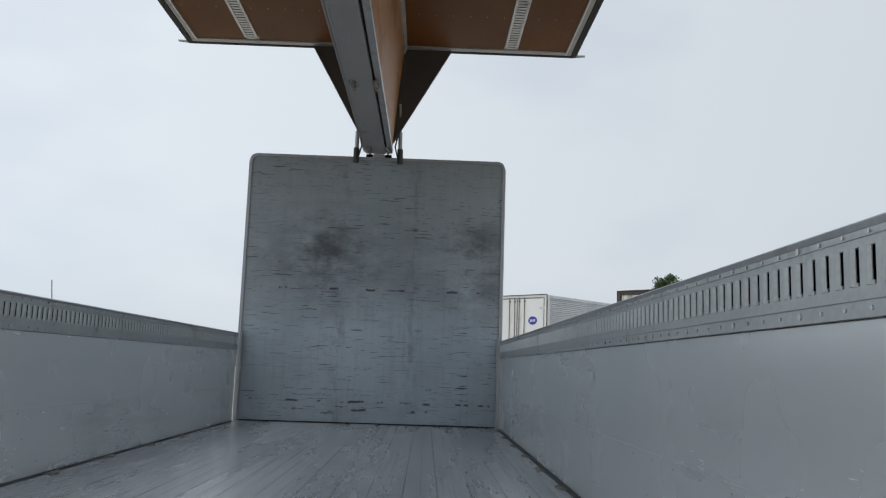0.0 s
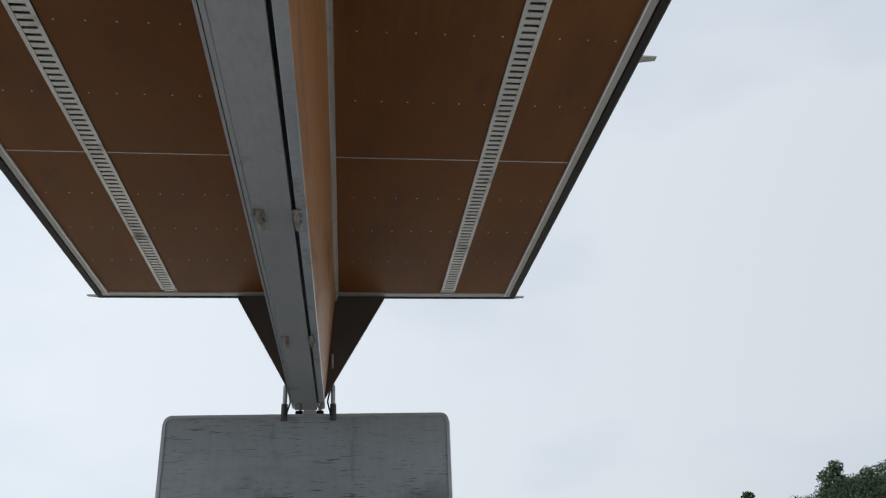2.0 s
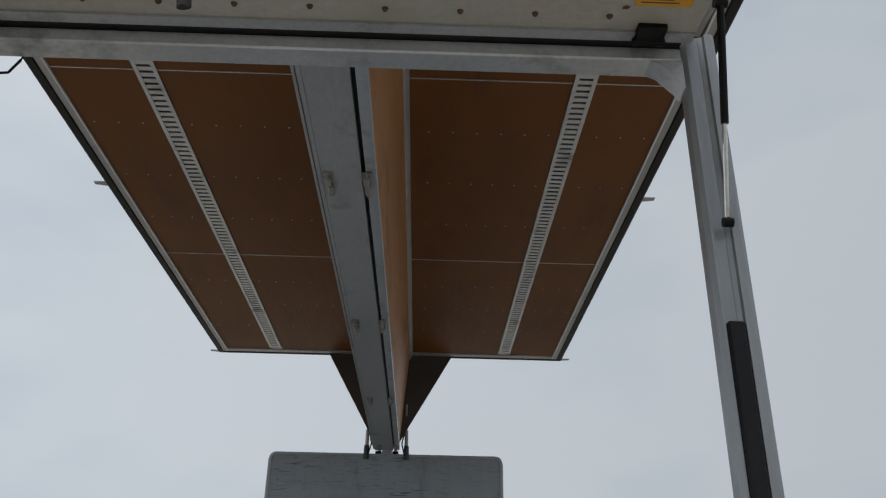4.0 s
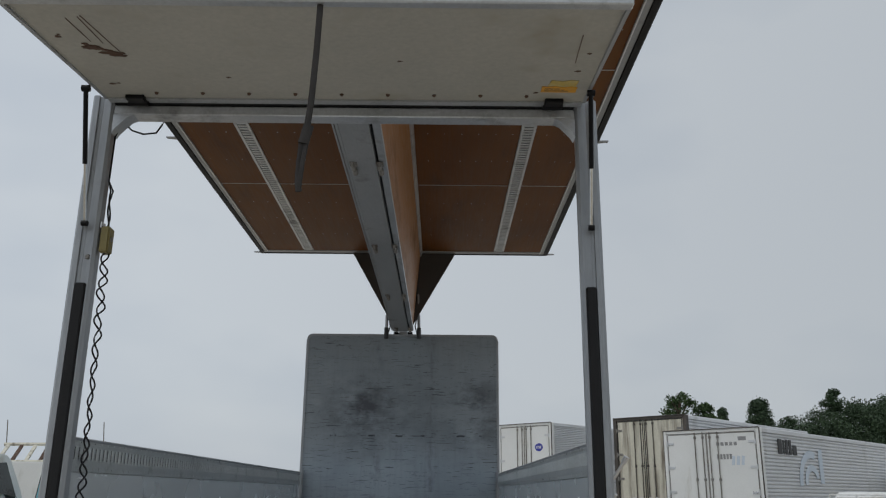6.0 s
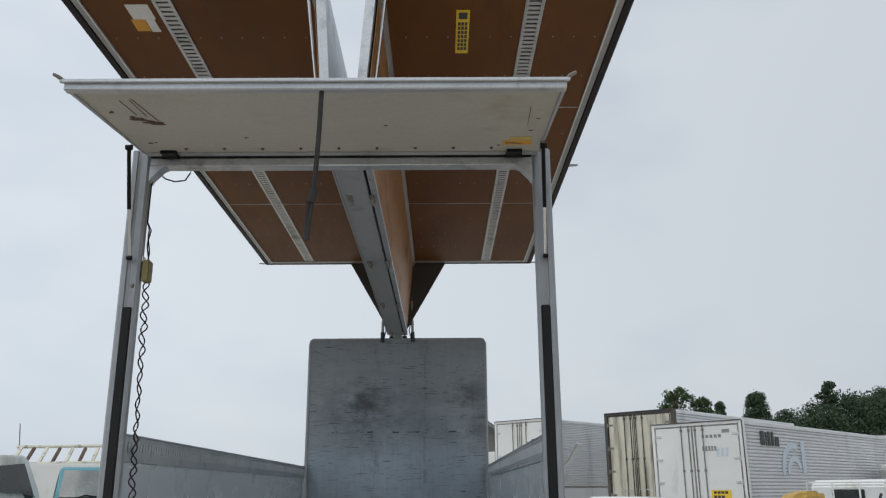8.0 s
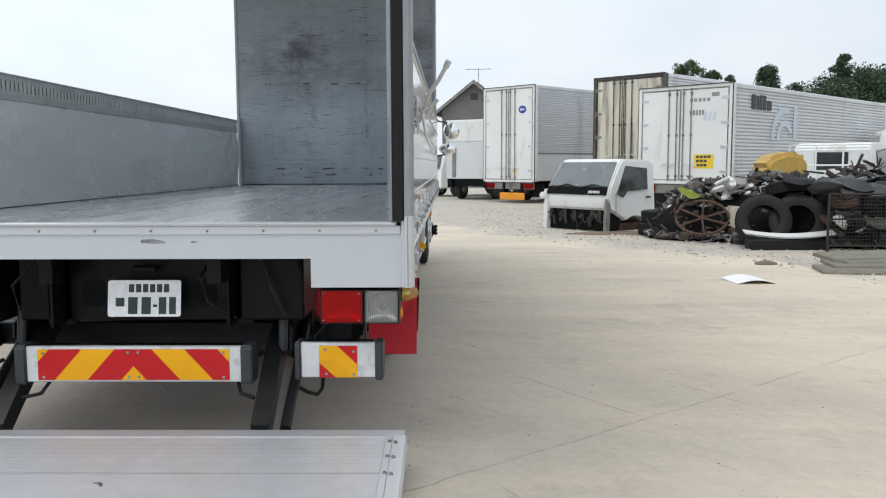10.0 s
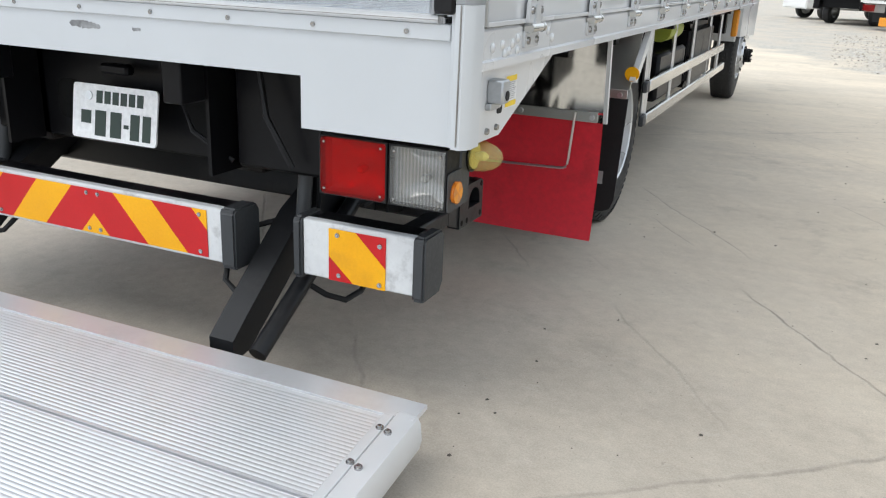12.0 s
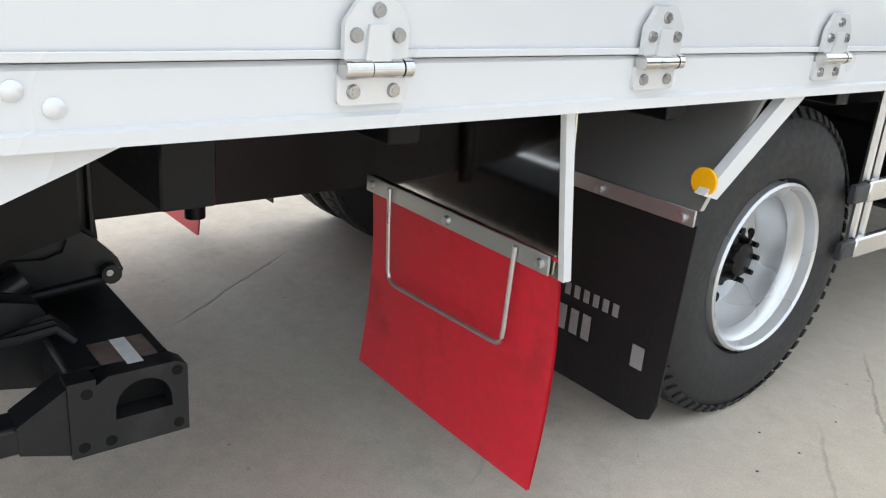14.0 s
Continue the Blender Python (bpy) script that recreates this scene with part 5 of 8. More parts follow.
tube(bm, [(-0.5, 0.25, 0.92), (-0.6, 0.2, 0.8), (-0.58, 0.22, 0.68)], 0.008, 6)
tube(bm, [(0.56, 0.2, 0.93), (0.6, 0.17, 0.8), (0.66, 0.2, 0.66)], 0.009, 6)
pieces("hose", bm, M_RUBBER, truck, "black rubber hose")

# number plate, its writing as plain bars
plate = part("number_plate", prism(shape(), rounded(-0.162, 0.176, 0.667, 0.835, 0.012), "y", 0.25, 0.256), M_PLATE, truck, "white number plate with dark green bars")
bm = shape()
bars(bm, -0.125, -0.085, 0.714, 0.754, 0.25, 1, 1.0)
for x0, x1 in ((-0.067, -0.017), (-0.005, 0.045), (0.075, 0.115), (0.123, 0.159)):
    bars(bm, x0, x1, 0.679, 0.757, 0.25, 1, 0.86)
bars(bm, 0.049, 0.067, 0.711, 0.723, 0.25, 1, 1.0)
bars(bm, -0.064, 0.131, 0.779, 0.817, 0.25, 6, 0.72)
pieces("plate_bar", bm, M_INK, plate)
bm = shape()
cyl(bm, (-0.094, 0.25, 0.799), (-0.094, 0.245, 0.799), 0.014)
part("seal_cap", bm, M_ZINC, plate)
plate.matrix_local = Matrix.Translation((0.006, 0.214, 0.738)) @ Matrix.Rotation(radians(-9), 4, "X") @ Matrix.Translation((-0.007, -0.253, -0.751))
part("plate_lamp", box(shape(), -0.05, 0.06, 0.22, 0.26, 0.856, 0.888, 0.008), M_BLACK, truck)


def tail_lamp(s):
    """A twin lamp: wide red lens inboard, narrower clear lens outboard, over bright reflectors."""
    def sx(a, b):
        return min(s * a, s * b), max(s * a, s * b)
    lamp = part("tail_lamp", box(shape(), *sx(0.838, 1.196), 0.128, 0.19, 0.646, 0.803, 0.006), M_CHARCOAL, truck, "twin rear lamp, red beside clear")
    for name, a, b, glass, words in (("red_lens", 0.842, 1.034, M_REDLENS, "ribbed red lens"), ("clear_lens", 1.039, 1.192, M_CLEARLENS, "finely ribbed clear lens")):
        x0, x1 = sx(a, b)
        bm = shape()
        for u0, u1, v0, v1 in ((x0, x0 + 0.005, 0.649, 0.800), (x1 - 0.005, x1, 0.649, 0.800), (x0 + 0.005, x1 - 0.005, 0.649, 0.654), (x0 + 0.005, x1 - 0.005, 0.795, 0.800)):
            box(bm, u0, u1, 0.0535, 0.13, v0, v1, 0.001)
        part("lens_frame", bm, M_RUBBER, lamp)
        # dished reflector with a bulb
        cx, cz, w, h = (x0 + x1) / 2, 0.7245, (x1 - x0) / 2 - 0.006, 0.07
        bm = shape()
        rings = []
        for k, y in ((1.0, 0.074), (0.96, 0.1), (0.75, 0.118), (0.4, 0.125), (0.12, 0.127)):
            ring = []
            for q in range(32):
                t = 2 * math.pi * q / 32
                c, sn = math.cos(t), math.sin(t)
                sq = 1 / max(abs(c), abs(sn)) if k > 0.9 else (0.5 / max(abs(c), abs(sn)) + 0.5)
                ring.append(bm.verts.new((cx + w * k * c * sq, y, cz + h * k * sn * sq)))
            rings.append(ring)
        for u, v in zip(rings, rings[1:]):
            for q in range(32):
                bm.faces.new((u[q], u[(q + 1) % 32], v[(q + 1) % 32], v[q]))
        bm.faces.new(rings[-1])
        part("reflector", bm, M_REFLECTOR, lamp, "bright dished reflector")
        part("bulb", lathe(shape(), [(0.088, 0.003), (0.09, 0.008), (0.1, 0.012), (0.112, 0.01), (0.124, 0.008)], (cx, 0, cz - 0.01), "y", 14), M_BULB, lamp, "glass bulb")
        bm = shape()
        prism(bm, rounded(x0 + 0.004, x1 - 0.004, 0.652, 0.797, 0.014), "y", 0.052, 0.056)
        part(name, bm, glass, lamp, words)
        for fx in (x0 + 0.016, x1 - 0.016):
            for fz in (0.665, 0.784):
                part("lens_screw", cyl(shape(), (fx, 0.0518, fz), (fx, 0.0495, fz), 0.0035, n=8), M_BOLT, lamp)
    return lamp


tail_lamp(1)
tail_lamp(-1)
for s in (-1, 1):
    bm = shape()
    cyl(bm, (s * 1.197, 0.098, 0.692), (s * 1.205, 0.098, 0.692), 0.0275, n=24)
    spot = part("side_reflector", bm, M_AMBER, truck, "round amber reflector")
    # facets alternate two colours to paint their bright and dark glints
    for k in range(6):
        a, b = math.pi * k / 3 + 0.3, math.pi * (k + 1) / 3 + 0.3
        fan = [(0.098, 0.692)] + [(0.098 + 0.0255 * math.cos(a + (b - a) * q / 4), 0.692 + 0.0255 * math.sin(a + (b - a) * q / 4)) for q in range(5)]
        part("facet", prism(shape(), fan, "x", s * 1.2048, s * (1.2062 if k % 2 else 1.2055)), M_ORANGE if k % 2 else M_AMBERSHADE, spot)
    part("reflector_bracket", prism(shape(), rounded(0.055, 0.14, 0.648, 0.745, 0.01), "x", s * 1.1945, s * 1.1968), M_CHARCOAL, truck)
    bm = shape()
    lathe(bm, [(0, 0.036), (0.01, 0.039), (0.03, 0.037), (0.055, 0.029), (0.07, 0.017), (0.076, 0.004)], (1.2, 0.2, 0.765), "x", 24)
    lamp = part("marker_lamp", bm, M_YELLENS, truck, "pale yellow bullet marker lamp")
    if s < 0:
        lamp.matrix_local = Matrix.Rotation(math.pi, 4, "Z") @ Matrix.Translation((0, -0.4, 0))
    part("marker_reflector", cyl(shape(), (s * 1.2005, 0.2, 0.765), (s * 1.204, 0.2, 0.765), 0.034, n=24), M_REFLECTOR, truck)
    part("marker_bulb", lathe(shape(), [(-0.022, 0.006), (-0.012, 0.012), (0.004, 0.012), (0.014, 0.004)], (s * 1.225, 0.2, 0.765), "x", 14), M_BULB, truck)
    part("marker_base", cyl(shape(), (s * 1.15, 0.2, 0.765), (s * 1.2, 0.2, 0.765), 0.042, n=24), M_BLACK, truck)
    part("lamp_stay", tube(shape(), [(s * 1.184, 0.19, 0.83), (s * 1.174, 0.2, 0.81), (s * 1.174, 0.2, 0.77)], 0.01, 6), M_ZINC, truck)


def chevron(bm_red, bm_yel, x0, x1, z0, z1, y, bands, mirror):
    """Slanted film stripes; bands are yellow spans along the foot of the left half."""
    h, lean = z1 - z0, 0.128
    cuts = sorted({-0.4, 1.0, *[v for b in bands for v in b]})
    for a, b in zip(cuts, cuts[1:]):
        yellow = any(abs(a - p) < 1e-6 and abs(b - q) < 1e-6 for p, q in bands)
        poly = clip([(x0 + a, z0), (x0 + b, z0), (x0 + b + lean, z1), (x0 + a + lean, z1)], x0, x1, z0, z1)
        if poly:
            if mirror is not None:
                poly = [(2 * mirror - px, pz) for px, pz in poly]
            prism(bm_yel if yellow else bm_red, poly, "y", y - 0.002, y)


def bumper(x0, x1, z0, z1, bands_of, ends):
    bar = part("bumper", box(shape(), x0, x1, 0.128, 0.158, z0, z1, 0.004), M_REFLWHITE, truck, "white bumper bar with red and amber hazard film")
    for a, b in ends:
        lo, hi = z0 - 0.012, z1 + 0.006
        outline = [(0.122, lo), (0.215, lo), (0.238, lo + 0.03), (0.238, hi - 0.02), (0.222, hi), (0.126, hi), (0.116, hi - 0.012), (0.116, lo + 0.008)]
        cap = prism(shape(), outline, "x", a, b)
        bmesh.ops.bevel(cap, geom=cap.edges[:], offset=0.006, segments=2, affect="EDGES")
        part("end_cap", cap, M_CHARCOAL, bar, "charcoal plastic end cap")
    part("bumper_back", box(shape(), x0 + 0.01, x1 - 0.01, 0.159, 0.235, z0 + 0.006, z1 - 0.004, 0.006), M_BLACK, bar)
    bm_r, bm_y = shape(), shape()
    bands_of(bm_r, bm_y)
    pieces("red_film", bm_r, M_REDREFL, bar)
    pieces("amber_film", bm_y, M_YELREFL, bar)
    return bar


def main_film(r, y):
    bands = [(-0.2, -0.075), (0.075, 0.225), (0.38, 0.51)]
    mid = -0.024
    chevron(r, y, mid - 0.438, mid, 0.376, 0.518, 0.127, bands, None)
    chevron(r, y, mid - 0.438, mid, 0.376, 0.518, 0.127, bands, mid)


def small_film(lo):
    def film(r, y):
        h0, h1 = 0.387, 0.533
        x0, x1 = lo, lo + 0.173
        prism(y, [(x0, h1), (x0, h0 + 0.068), (x0 + 0.076, h0), (x1, h0), (x1, h0 + 0.06), (x0 + 0.082, h1)], "y", 0.125, 0.127)
        prism(r, [(x0 + 0.083, h1), (x1, h0 + 0.061), (x1, h1)], "y", 0.125, 0.127)
        prism(r, [(x0, h0), (x0 + 0.075, h0), (x0, h0 + 0.067)], "y", 0.125, 0.127)
    return film


main = bumper(-0.516, 0.469, 0.366, 0.53, main_film, ((-0.566, -0.514), (0.467, 0.519)))
right_bar = bumper(0.74, 1.081, 0.386, 0.547, small_film(0.824), ((0.714, 0.741), (1.079, 1.114)))
left_bar = bumper(-1.081, -0.74, 0.386, 0.547, small_film(-0.997), ((-1.114, -1.079), (-0.741, -0.714)))
for bar, spots in ((main, [(-0.024 + x, z) for x, z in ((-0.412, 0.5), (-0.023, 0.504), (0.023, 0.504), (0.412, 0.502), (-0.023, 0.39), (0.023, 0.39), (0.412, 0.39), (-0.412, 0.39))]), (right_bar, ((0.851, 0.517), (0.98, 0.508), (0.856, 0.404), (0.98, 0.4))), (left_bar, ((-0.972, 0.517), (-0.842, 0.508), (-0.967, 0.404), (-0.842, 0.4)))):
    for x, z in spots:
        bm = shape()
        cyl(bm, (x, 0.126, z), (x, 0.122, z), 0.0075, 0.0065, n=12)
        cyl(bm, (x, 0.122, z), (x, 0.1205, z), 0.0035, n=6)
        part("film_bolt", bm, M_BOLT, bar)
for s in (-1, 1):
    arm = part("bumper_arm", box(shape(), s * 0.945 - 0.03, s * 0.945 + 0.03, 0.2, 0.66, 0.443, 0.492, 0.006), M_LIFT, truck, "black square bumper arm")
    part("weld_bead", box(shape(), s * 0.945 - 0.032, s * 0.945 + 0.032, 0.215, 0.3, 0.491, 0.496, 0.002), M_CHARCOAL, arm)

# tail lift: mounting tube, arms and platform on the ground
bm = shape()
box(bm, -0.936, 0.936, 0.66, 0.828, 0.425, 0.544, 0.008)
part("lift_tube", bm, M_LIFT, truck, "black square lift mounting tube")
for s in (-1, 1):
    hole = [(0.766 + 0.047 * math.cos(radians(a)), 0.466 + 0.062 * math.sin(radians(a)) ** 0.7) for a in range(0, 181, 15)]
    bm = shape()
    lo = [[bm.verts.new((x, p[0], p[1])) for p in hole] for x in (s * 0.94, s * 0.981)]
    n_hole = len(hole)
    rim_pts = []
    for p in hole:
        a, b = p[0] - 0.766, p[1] - 0.466
        k = min((0.074 / abs(a)) if abs(a) > 1e-6 else 9, (0.081 / b) if b > 1e-6 else 9)
        rim_pts.append((0.766 + a * k if abs(a) > 1e-6 else 0.766, 0.466 + b * k if b > 1e-6 else 0.466))
    hi = [[bm.verts.new((x, p[0], p[1])) for p in rim_pts] for x in (s * 0.94, s * 0.981)]
    for q in range(n_hole - 1):
        for e in (0, 1):
            bm.faces.new((lo[e][q], lo[e][q + 1], hi[e][q + 1], hi[e][q]))
        bm.faces.new((lo[0][q], lo[0][q + 1], lo[1][q + 1], lo[1][q]))
        bm.faces.new((hi[0][q], hi[0][q + 1], hi[1][q + 1], hi[1][q]))
    x0, x1 = min(s * 0.94, s * 0.981), max(s * 0.94, s * 0.981)
    box(bm, x0, x1, 0.692, 0.84, 0.413, 0.466)
    box(bm, x0, x1, 0.649, 0.692, 0.413, 0.547)
    flange = part("end_flange", bm, M_LIFT, truck, "black end flange with an arched opening")
    # bolt holes are black discs standing for their shade
    for y, z in ((0.677, 0.524), (0.822, 0.53), (0.822, 0.43), (0.71, 0.43), (0.668, 0.43)):
        part("flange_hole", cyl(shape(), (s * 0.975, y, z), (s * 0.9815, y, z), 0.0095, n=12), M_HOLE, flange)
    note = part("maker_label", box(shape(), s * 0.905 - 0.05, s * 0.905 + 0.05, 0.713, 0.806, 0.5445, 0.5465), M_OLDLABEL, truck, "scuffed brown and pale label")
    part("label_band", box(shape(), s * 0.905 - 0.05, s * 0.905 + 0.05, 0.75, 0.776, 0.5466, 0.5472), M_PAPER, note)
    # black plate over the solid tube end stands for its shaded inside
    part("tube_cap", box(shape(), s * 0.925 - 0.012, s * 0.925 + 0.012, 0.664, 0.826, 0.428, 0.54), M_HOLE, flange)
    # fixed hanger plate with a round boss, bolted to the chassis
    hanger = part("hanger", prism(shape(), [(0.45, 0.975), (0.79, 0.975), (0.815, 0.64), (0.805, 0.545), (0.67, 0.545), (0.5, 0.62)], "x", s * 0.575, s * 0.59), M_LIFT, truck, "black lift hanger plate")
    part("boss", lathe(shape(), [(0.0, 0.052), (s * 0.012, 0.05), (s * 0.012, 0.04), (s * 0.004, 0.037), (s * 0.004, 0.002)], (s * 0.59, 0.69, 0.81), "x", 24), M_LIFT, hanger)
    part("hanger_flange", box(shape(), min(s * 0.57, s * 0.61), max(s * 0.57, s * 0.61), 0.796, 0.806, 0.66, 0.97, 0.002), M_LIFT, hanger)
    # upper lift arm: a deep plate with a raised rim round a sunk panel
    rim_line = [(0.40, 0.95), (0.645, 0.775), (0.795, 0.659), (0.83, 0.62), (0.84, 0.595), (0.828, 0.571), (0.74, 0.567), (0.617, 0.56), (0.517, 0.512), (0.435, 0.465), (0.36, 0.43), (0.33, 0.47), (0.35, 0.62)]
    upper = part("upper_arm", prism(shape(), rim_line, "x", s * 0.632, s * 0.648), M_LIFT, truck, "black cast lift arm with a sunk panel")
    part("arm_rim", prism(shape(), [(0.40, 0.95), (0.645, 0.775), (0.795, 0.659), (0.83, 0.62), (0.84, 0.595), (0.828, 0.571), (0.72, 0.585), (0.733, 0.645), (0.742, 0.668), (0.72, 0.687), (0.62, 0.762), (0.38, 0.925)], "x", s * 0.648, s * 0.66), M_LIFT, upper)
    part("arm_rim", prism(shape(), [(0.72, 0.585), (0.733, 0.645), (0.70, 0.635), (0.56, 0.648), (0.43, 0.62), (0.36, 0.58), (0.33, 0.47), (0.36, 0.43), (0.435, 0.465), (0.517, 0.512), (0.617, 0.56), (0.74, 0.567), (0.828, 0.571)], "x", s * 0.648, s * 0.66), M_LIFT, upper)
    part("panel_rib", tube(shape(), [(s * 0.65, 0.5, 0.66), (s * 0.65, 0.58, 0.672), (s * 0.65, 0.69, 0.66), (s * 0.65, 0.712, 0.672), (s * 0.65, 0.7, 0.69), (s * 0.65, 0.6, 0.76)], 0.004, 6), M_LIFT, upper)
    part("edge_pipe", tube(shape(), [(s * 0.664, 0.828, 0.585), (s * 0.664, 0.72, 0.574), (s * 0.664, 0.617, 0.566), (s * 0.664, 0.517, 0.52), (s * 0.664, 0.435, 0.473), (s * 0.664, 0.35, 0.43)], 0.009, 8), M_RUBBER, upper)
    pin = part("hanger_pin", cyl(shape(), (s * 0.60, 0.812, 0.595), (s * 0.682, 0.812, 0.595), 0.019), M_LIFT, truck)
    part("pin_bolt", cyl(shape(), (s * 0.682, 0.806, 0.602), (s * 0.69, 0.806, 0.602), 0.007, n=6), M_BOLT, pin)
    # gussets and hose ends on the mounting tube
    for x in (0.72, 0.765):
        part("tube_gusset", prism(shape(), [(0.665, 0.543), (0.69, 0.543), (0.66, 0.60), (0.58, 0.62), (0.56, 0.46), (0.66, 0.44)], "x", s * x, s * (x + 0.008)), M_LIFT, truck)
    for k, x in enumerate((0.79, 0.815, 0.84)):
        part("lift_hose", tube(shape(), [(s * x, 0.70, 0.55), (s * (x - 0.01), 0.675, 0.575), (s * (x - 0.03), 0.63, 0.56), (s * (x - 0.05), 0.56, 0.51 + 0.02 * k), (s * (x - 0.1), 0.46, 0.5)], 0.008, 6), M_RUBBER, truck, "black hydraulic hose")
    part("arm_shoe", prism(shape(), [(0.575, 0.443), (0.575, 0.492), (0.652, 0.54), (0.652, 0.418)], "x", s * 0.914, s * 0.976), M_LIFT, truck)
    part("pump_box", box(shape(), min(s * 0.50, s * 0.56), max(s * 0.50, s * 0.56), 0.52, 0.6, 0.6, 0.93, 0.006), M_BLACK, truck)
    arm = part("lift_arm", prism(shape(), [(0.66, 0.6), (0.66, 0.68), (0.30, 0.50), (0.02, 0.275), (-0.042, 0.222), (-0.042, 0.16), (0.03, 0.17), (0.33, 0.40)], "x", s * 0.585 - 0.04, s * 0.585 + 0.04), M_LIFT, truck, "black lift arm slanting down to the platform")
    part("ram", cyl(shape(), (s * 0.695, 0.66, 0.62), (s * 0.695, -0.03, 0.195), 0.026), M_LIFT, arm)
    part("arm_pin", cyl(shape(), (s * 0.625, 0.3, 0.47), (s * 0.625, 0.33, 0.68), 0.022), M_CHARCOAL, arm)
    part("arm_hose", tube(shape(), [(s * 0.53, 0.32, 0.46), (s * 0.46, 0.26, 0.44), (s * 0.43, 0.2, 0.37), (s * 0.46, 0.14, 0.31), (s * 0.53, 0.1, 0.3)], 0.009, 6), M_RUBBER, arm)
    bend = [(0.322 + 0.06 * math.sin(radians(d)), 0.33 + 0.06 * math.cos(radians(d))) for d in range(10, 175, 15)]
    part("arm_hose", tube(shape(), [(s * 0.715, 0.3, 0.43), (s * 0.76, 0.31, 0.405)] + [(s * 0.8, y, z) for y, z in bend] + [(s * 0.79, 0.27, 0.268), (s * 0.75, 0.23, 0.29), (s * 0.71, 0.2, 0.325)], 0.009, 8), M_RUBBER, arm)


def platform_material():
    m, nt, bsdf = start("ribbed_aluminium_deck")
    col = blend(nt, span(nt, noise_of(nt, (0.6, 1, 1), 1.6), 0.3, 0.7), (0.72, 0.73, 0.75), (0.79, 0.8, 0.82))
    dull = span(nt, noise_of(nt, (1, 1, 1), 3.0, 8.0, 0.7), 0.5, 0.72)
    col = blend(nt, calc(nt, "MULTIPLY", dull, 0.6), col, (0.62, 0.61, 0.6))
    nick = span(nt, noise_of(nt, (1.3, 1, 1), 5.0, 2.0), 0.745, 0.765)
    col = blend(nt, nick, col, (0.1, 0.1, 0.1))
    wire(nt, bsdf, Base_Color=col, Roughness=span(nt, dull, 0, 1, 0.33, 0.48), Metallic=0.55)
    return m


M_DECK = platform_material()
lift = part("lift_platform", box(shape(), -1.176, 1.176, -1.62, -0.03, 0.115, 0.188), M_ALU_DARK, truck, "ribbed aluminium tail-lift platform lowered to the ground")
rows = [(-0.088, -0.009), (-0.402, -0.09), (-0.767, -0.41), (-1.128, -0.775), (-1.62, -1.136)]
for i, (y0, y1) in enumerate(rows):
    bm = shape()
    if i == 0:
        prism(bm, [(y0, 0.188), (y1, 0.184), (y1, 0.196), (y0, 0.202)], "x", -1.222, 1.222)
    else:
        n = int((y1 - y0) / 0.0116)
        step = (y1 - y0) / n
        pts = [(y0, 0.1885)]
        for k in range(n):
            a = y0 + k * step
            pts += [(a, 0.1985), (a + step * 0.6, 0.1985), (a + step * 0.7, 0.1979), (a + step * 0.9, 0.1979)]
        pts += [(y1, 0.1985), (y1, 0.1885)]
        vlo, vhi = [bm.verts.new((-1.146, *p)) for p in pts], [bm.verts.new((1.146, *p)) for p in pts]
        for k in range(len(pts) - 1):
            bm.faces.new((vlo[k], vlo[k + 1], vhi[k + 1], vhi[k]))
    part("deck_plank", bm, M_DECK, lift, "smooth sloped lip" if i == 0 else "finely ribbed deck plank")
for s, x in ((1, 1.178), (-1, -1.178)):
    edge = part("side_rail", prism(shape(), [(x, 0.11), (x + s * 0.05, 0.11), (x + s * 0.058, 0.14), (x + s * 0.056, 0.185), (x + s * 0.05, 0.2), (x + s * 0.003, 0.206), (x, 0.2055)], "y", -1.62, -0.07), M_TRIM, lift, "bright aluminium side rail")
    part("rail_inner", box(shape(), min(x - s * 0.002, x - s * 0.03), max(x - s * 0.002, x - s * 0.03), -1.62, -0.09, 0.1965, 0.2065, 0.002), M_TRIM, edge, "flat bright edge strip")
    part("rail_groove", box(shape(), min(x, x - s * 0.002), max(x, x - s * 0.002), -1.62, -0.075, 0.19, 0.2035), M_GRIMY, edge)
    for y in (-0.146, -0.279, -0.42, -0.646, -0.87, -1.1, -1.33, -1.55):
        for dx, dy in ((-0.011, 0.0), (0.014, -0.008)):
            bm = shape()
            cyl(bm, (x + s * dx, y + dy, 0.203), (x + s * dx, y + dy, 0.209), 0.0095, n=12)
            cyl(bm, (x + s * dx, y + dy, 0.209), (x + s * dx, y + dy, 0.2135), 0.0062, 0.005, n=10)
            part("rail_bolt", bm, M_BOLT, edge)
lift.matrix_local = Matrix.Translation((0, -0.062, 0.211)) @ Matrix.Rotation(radians(6.6), 4, "X") @ Matrix.Translation((0, 0, -0.2))

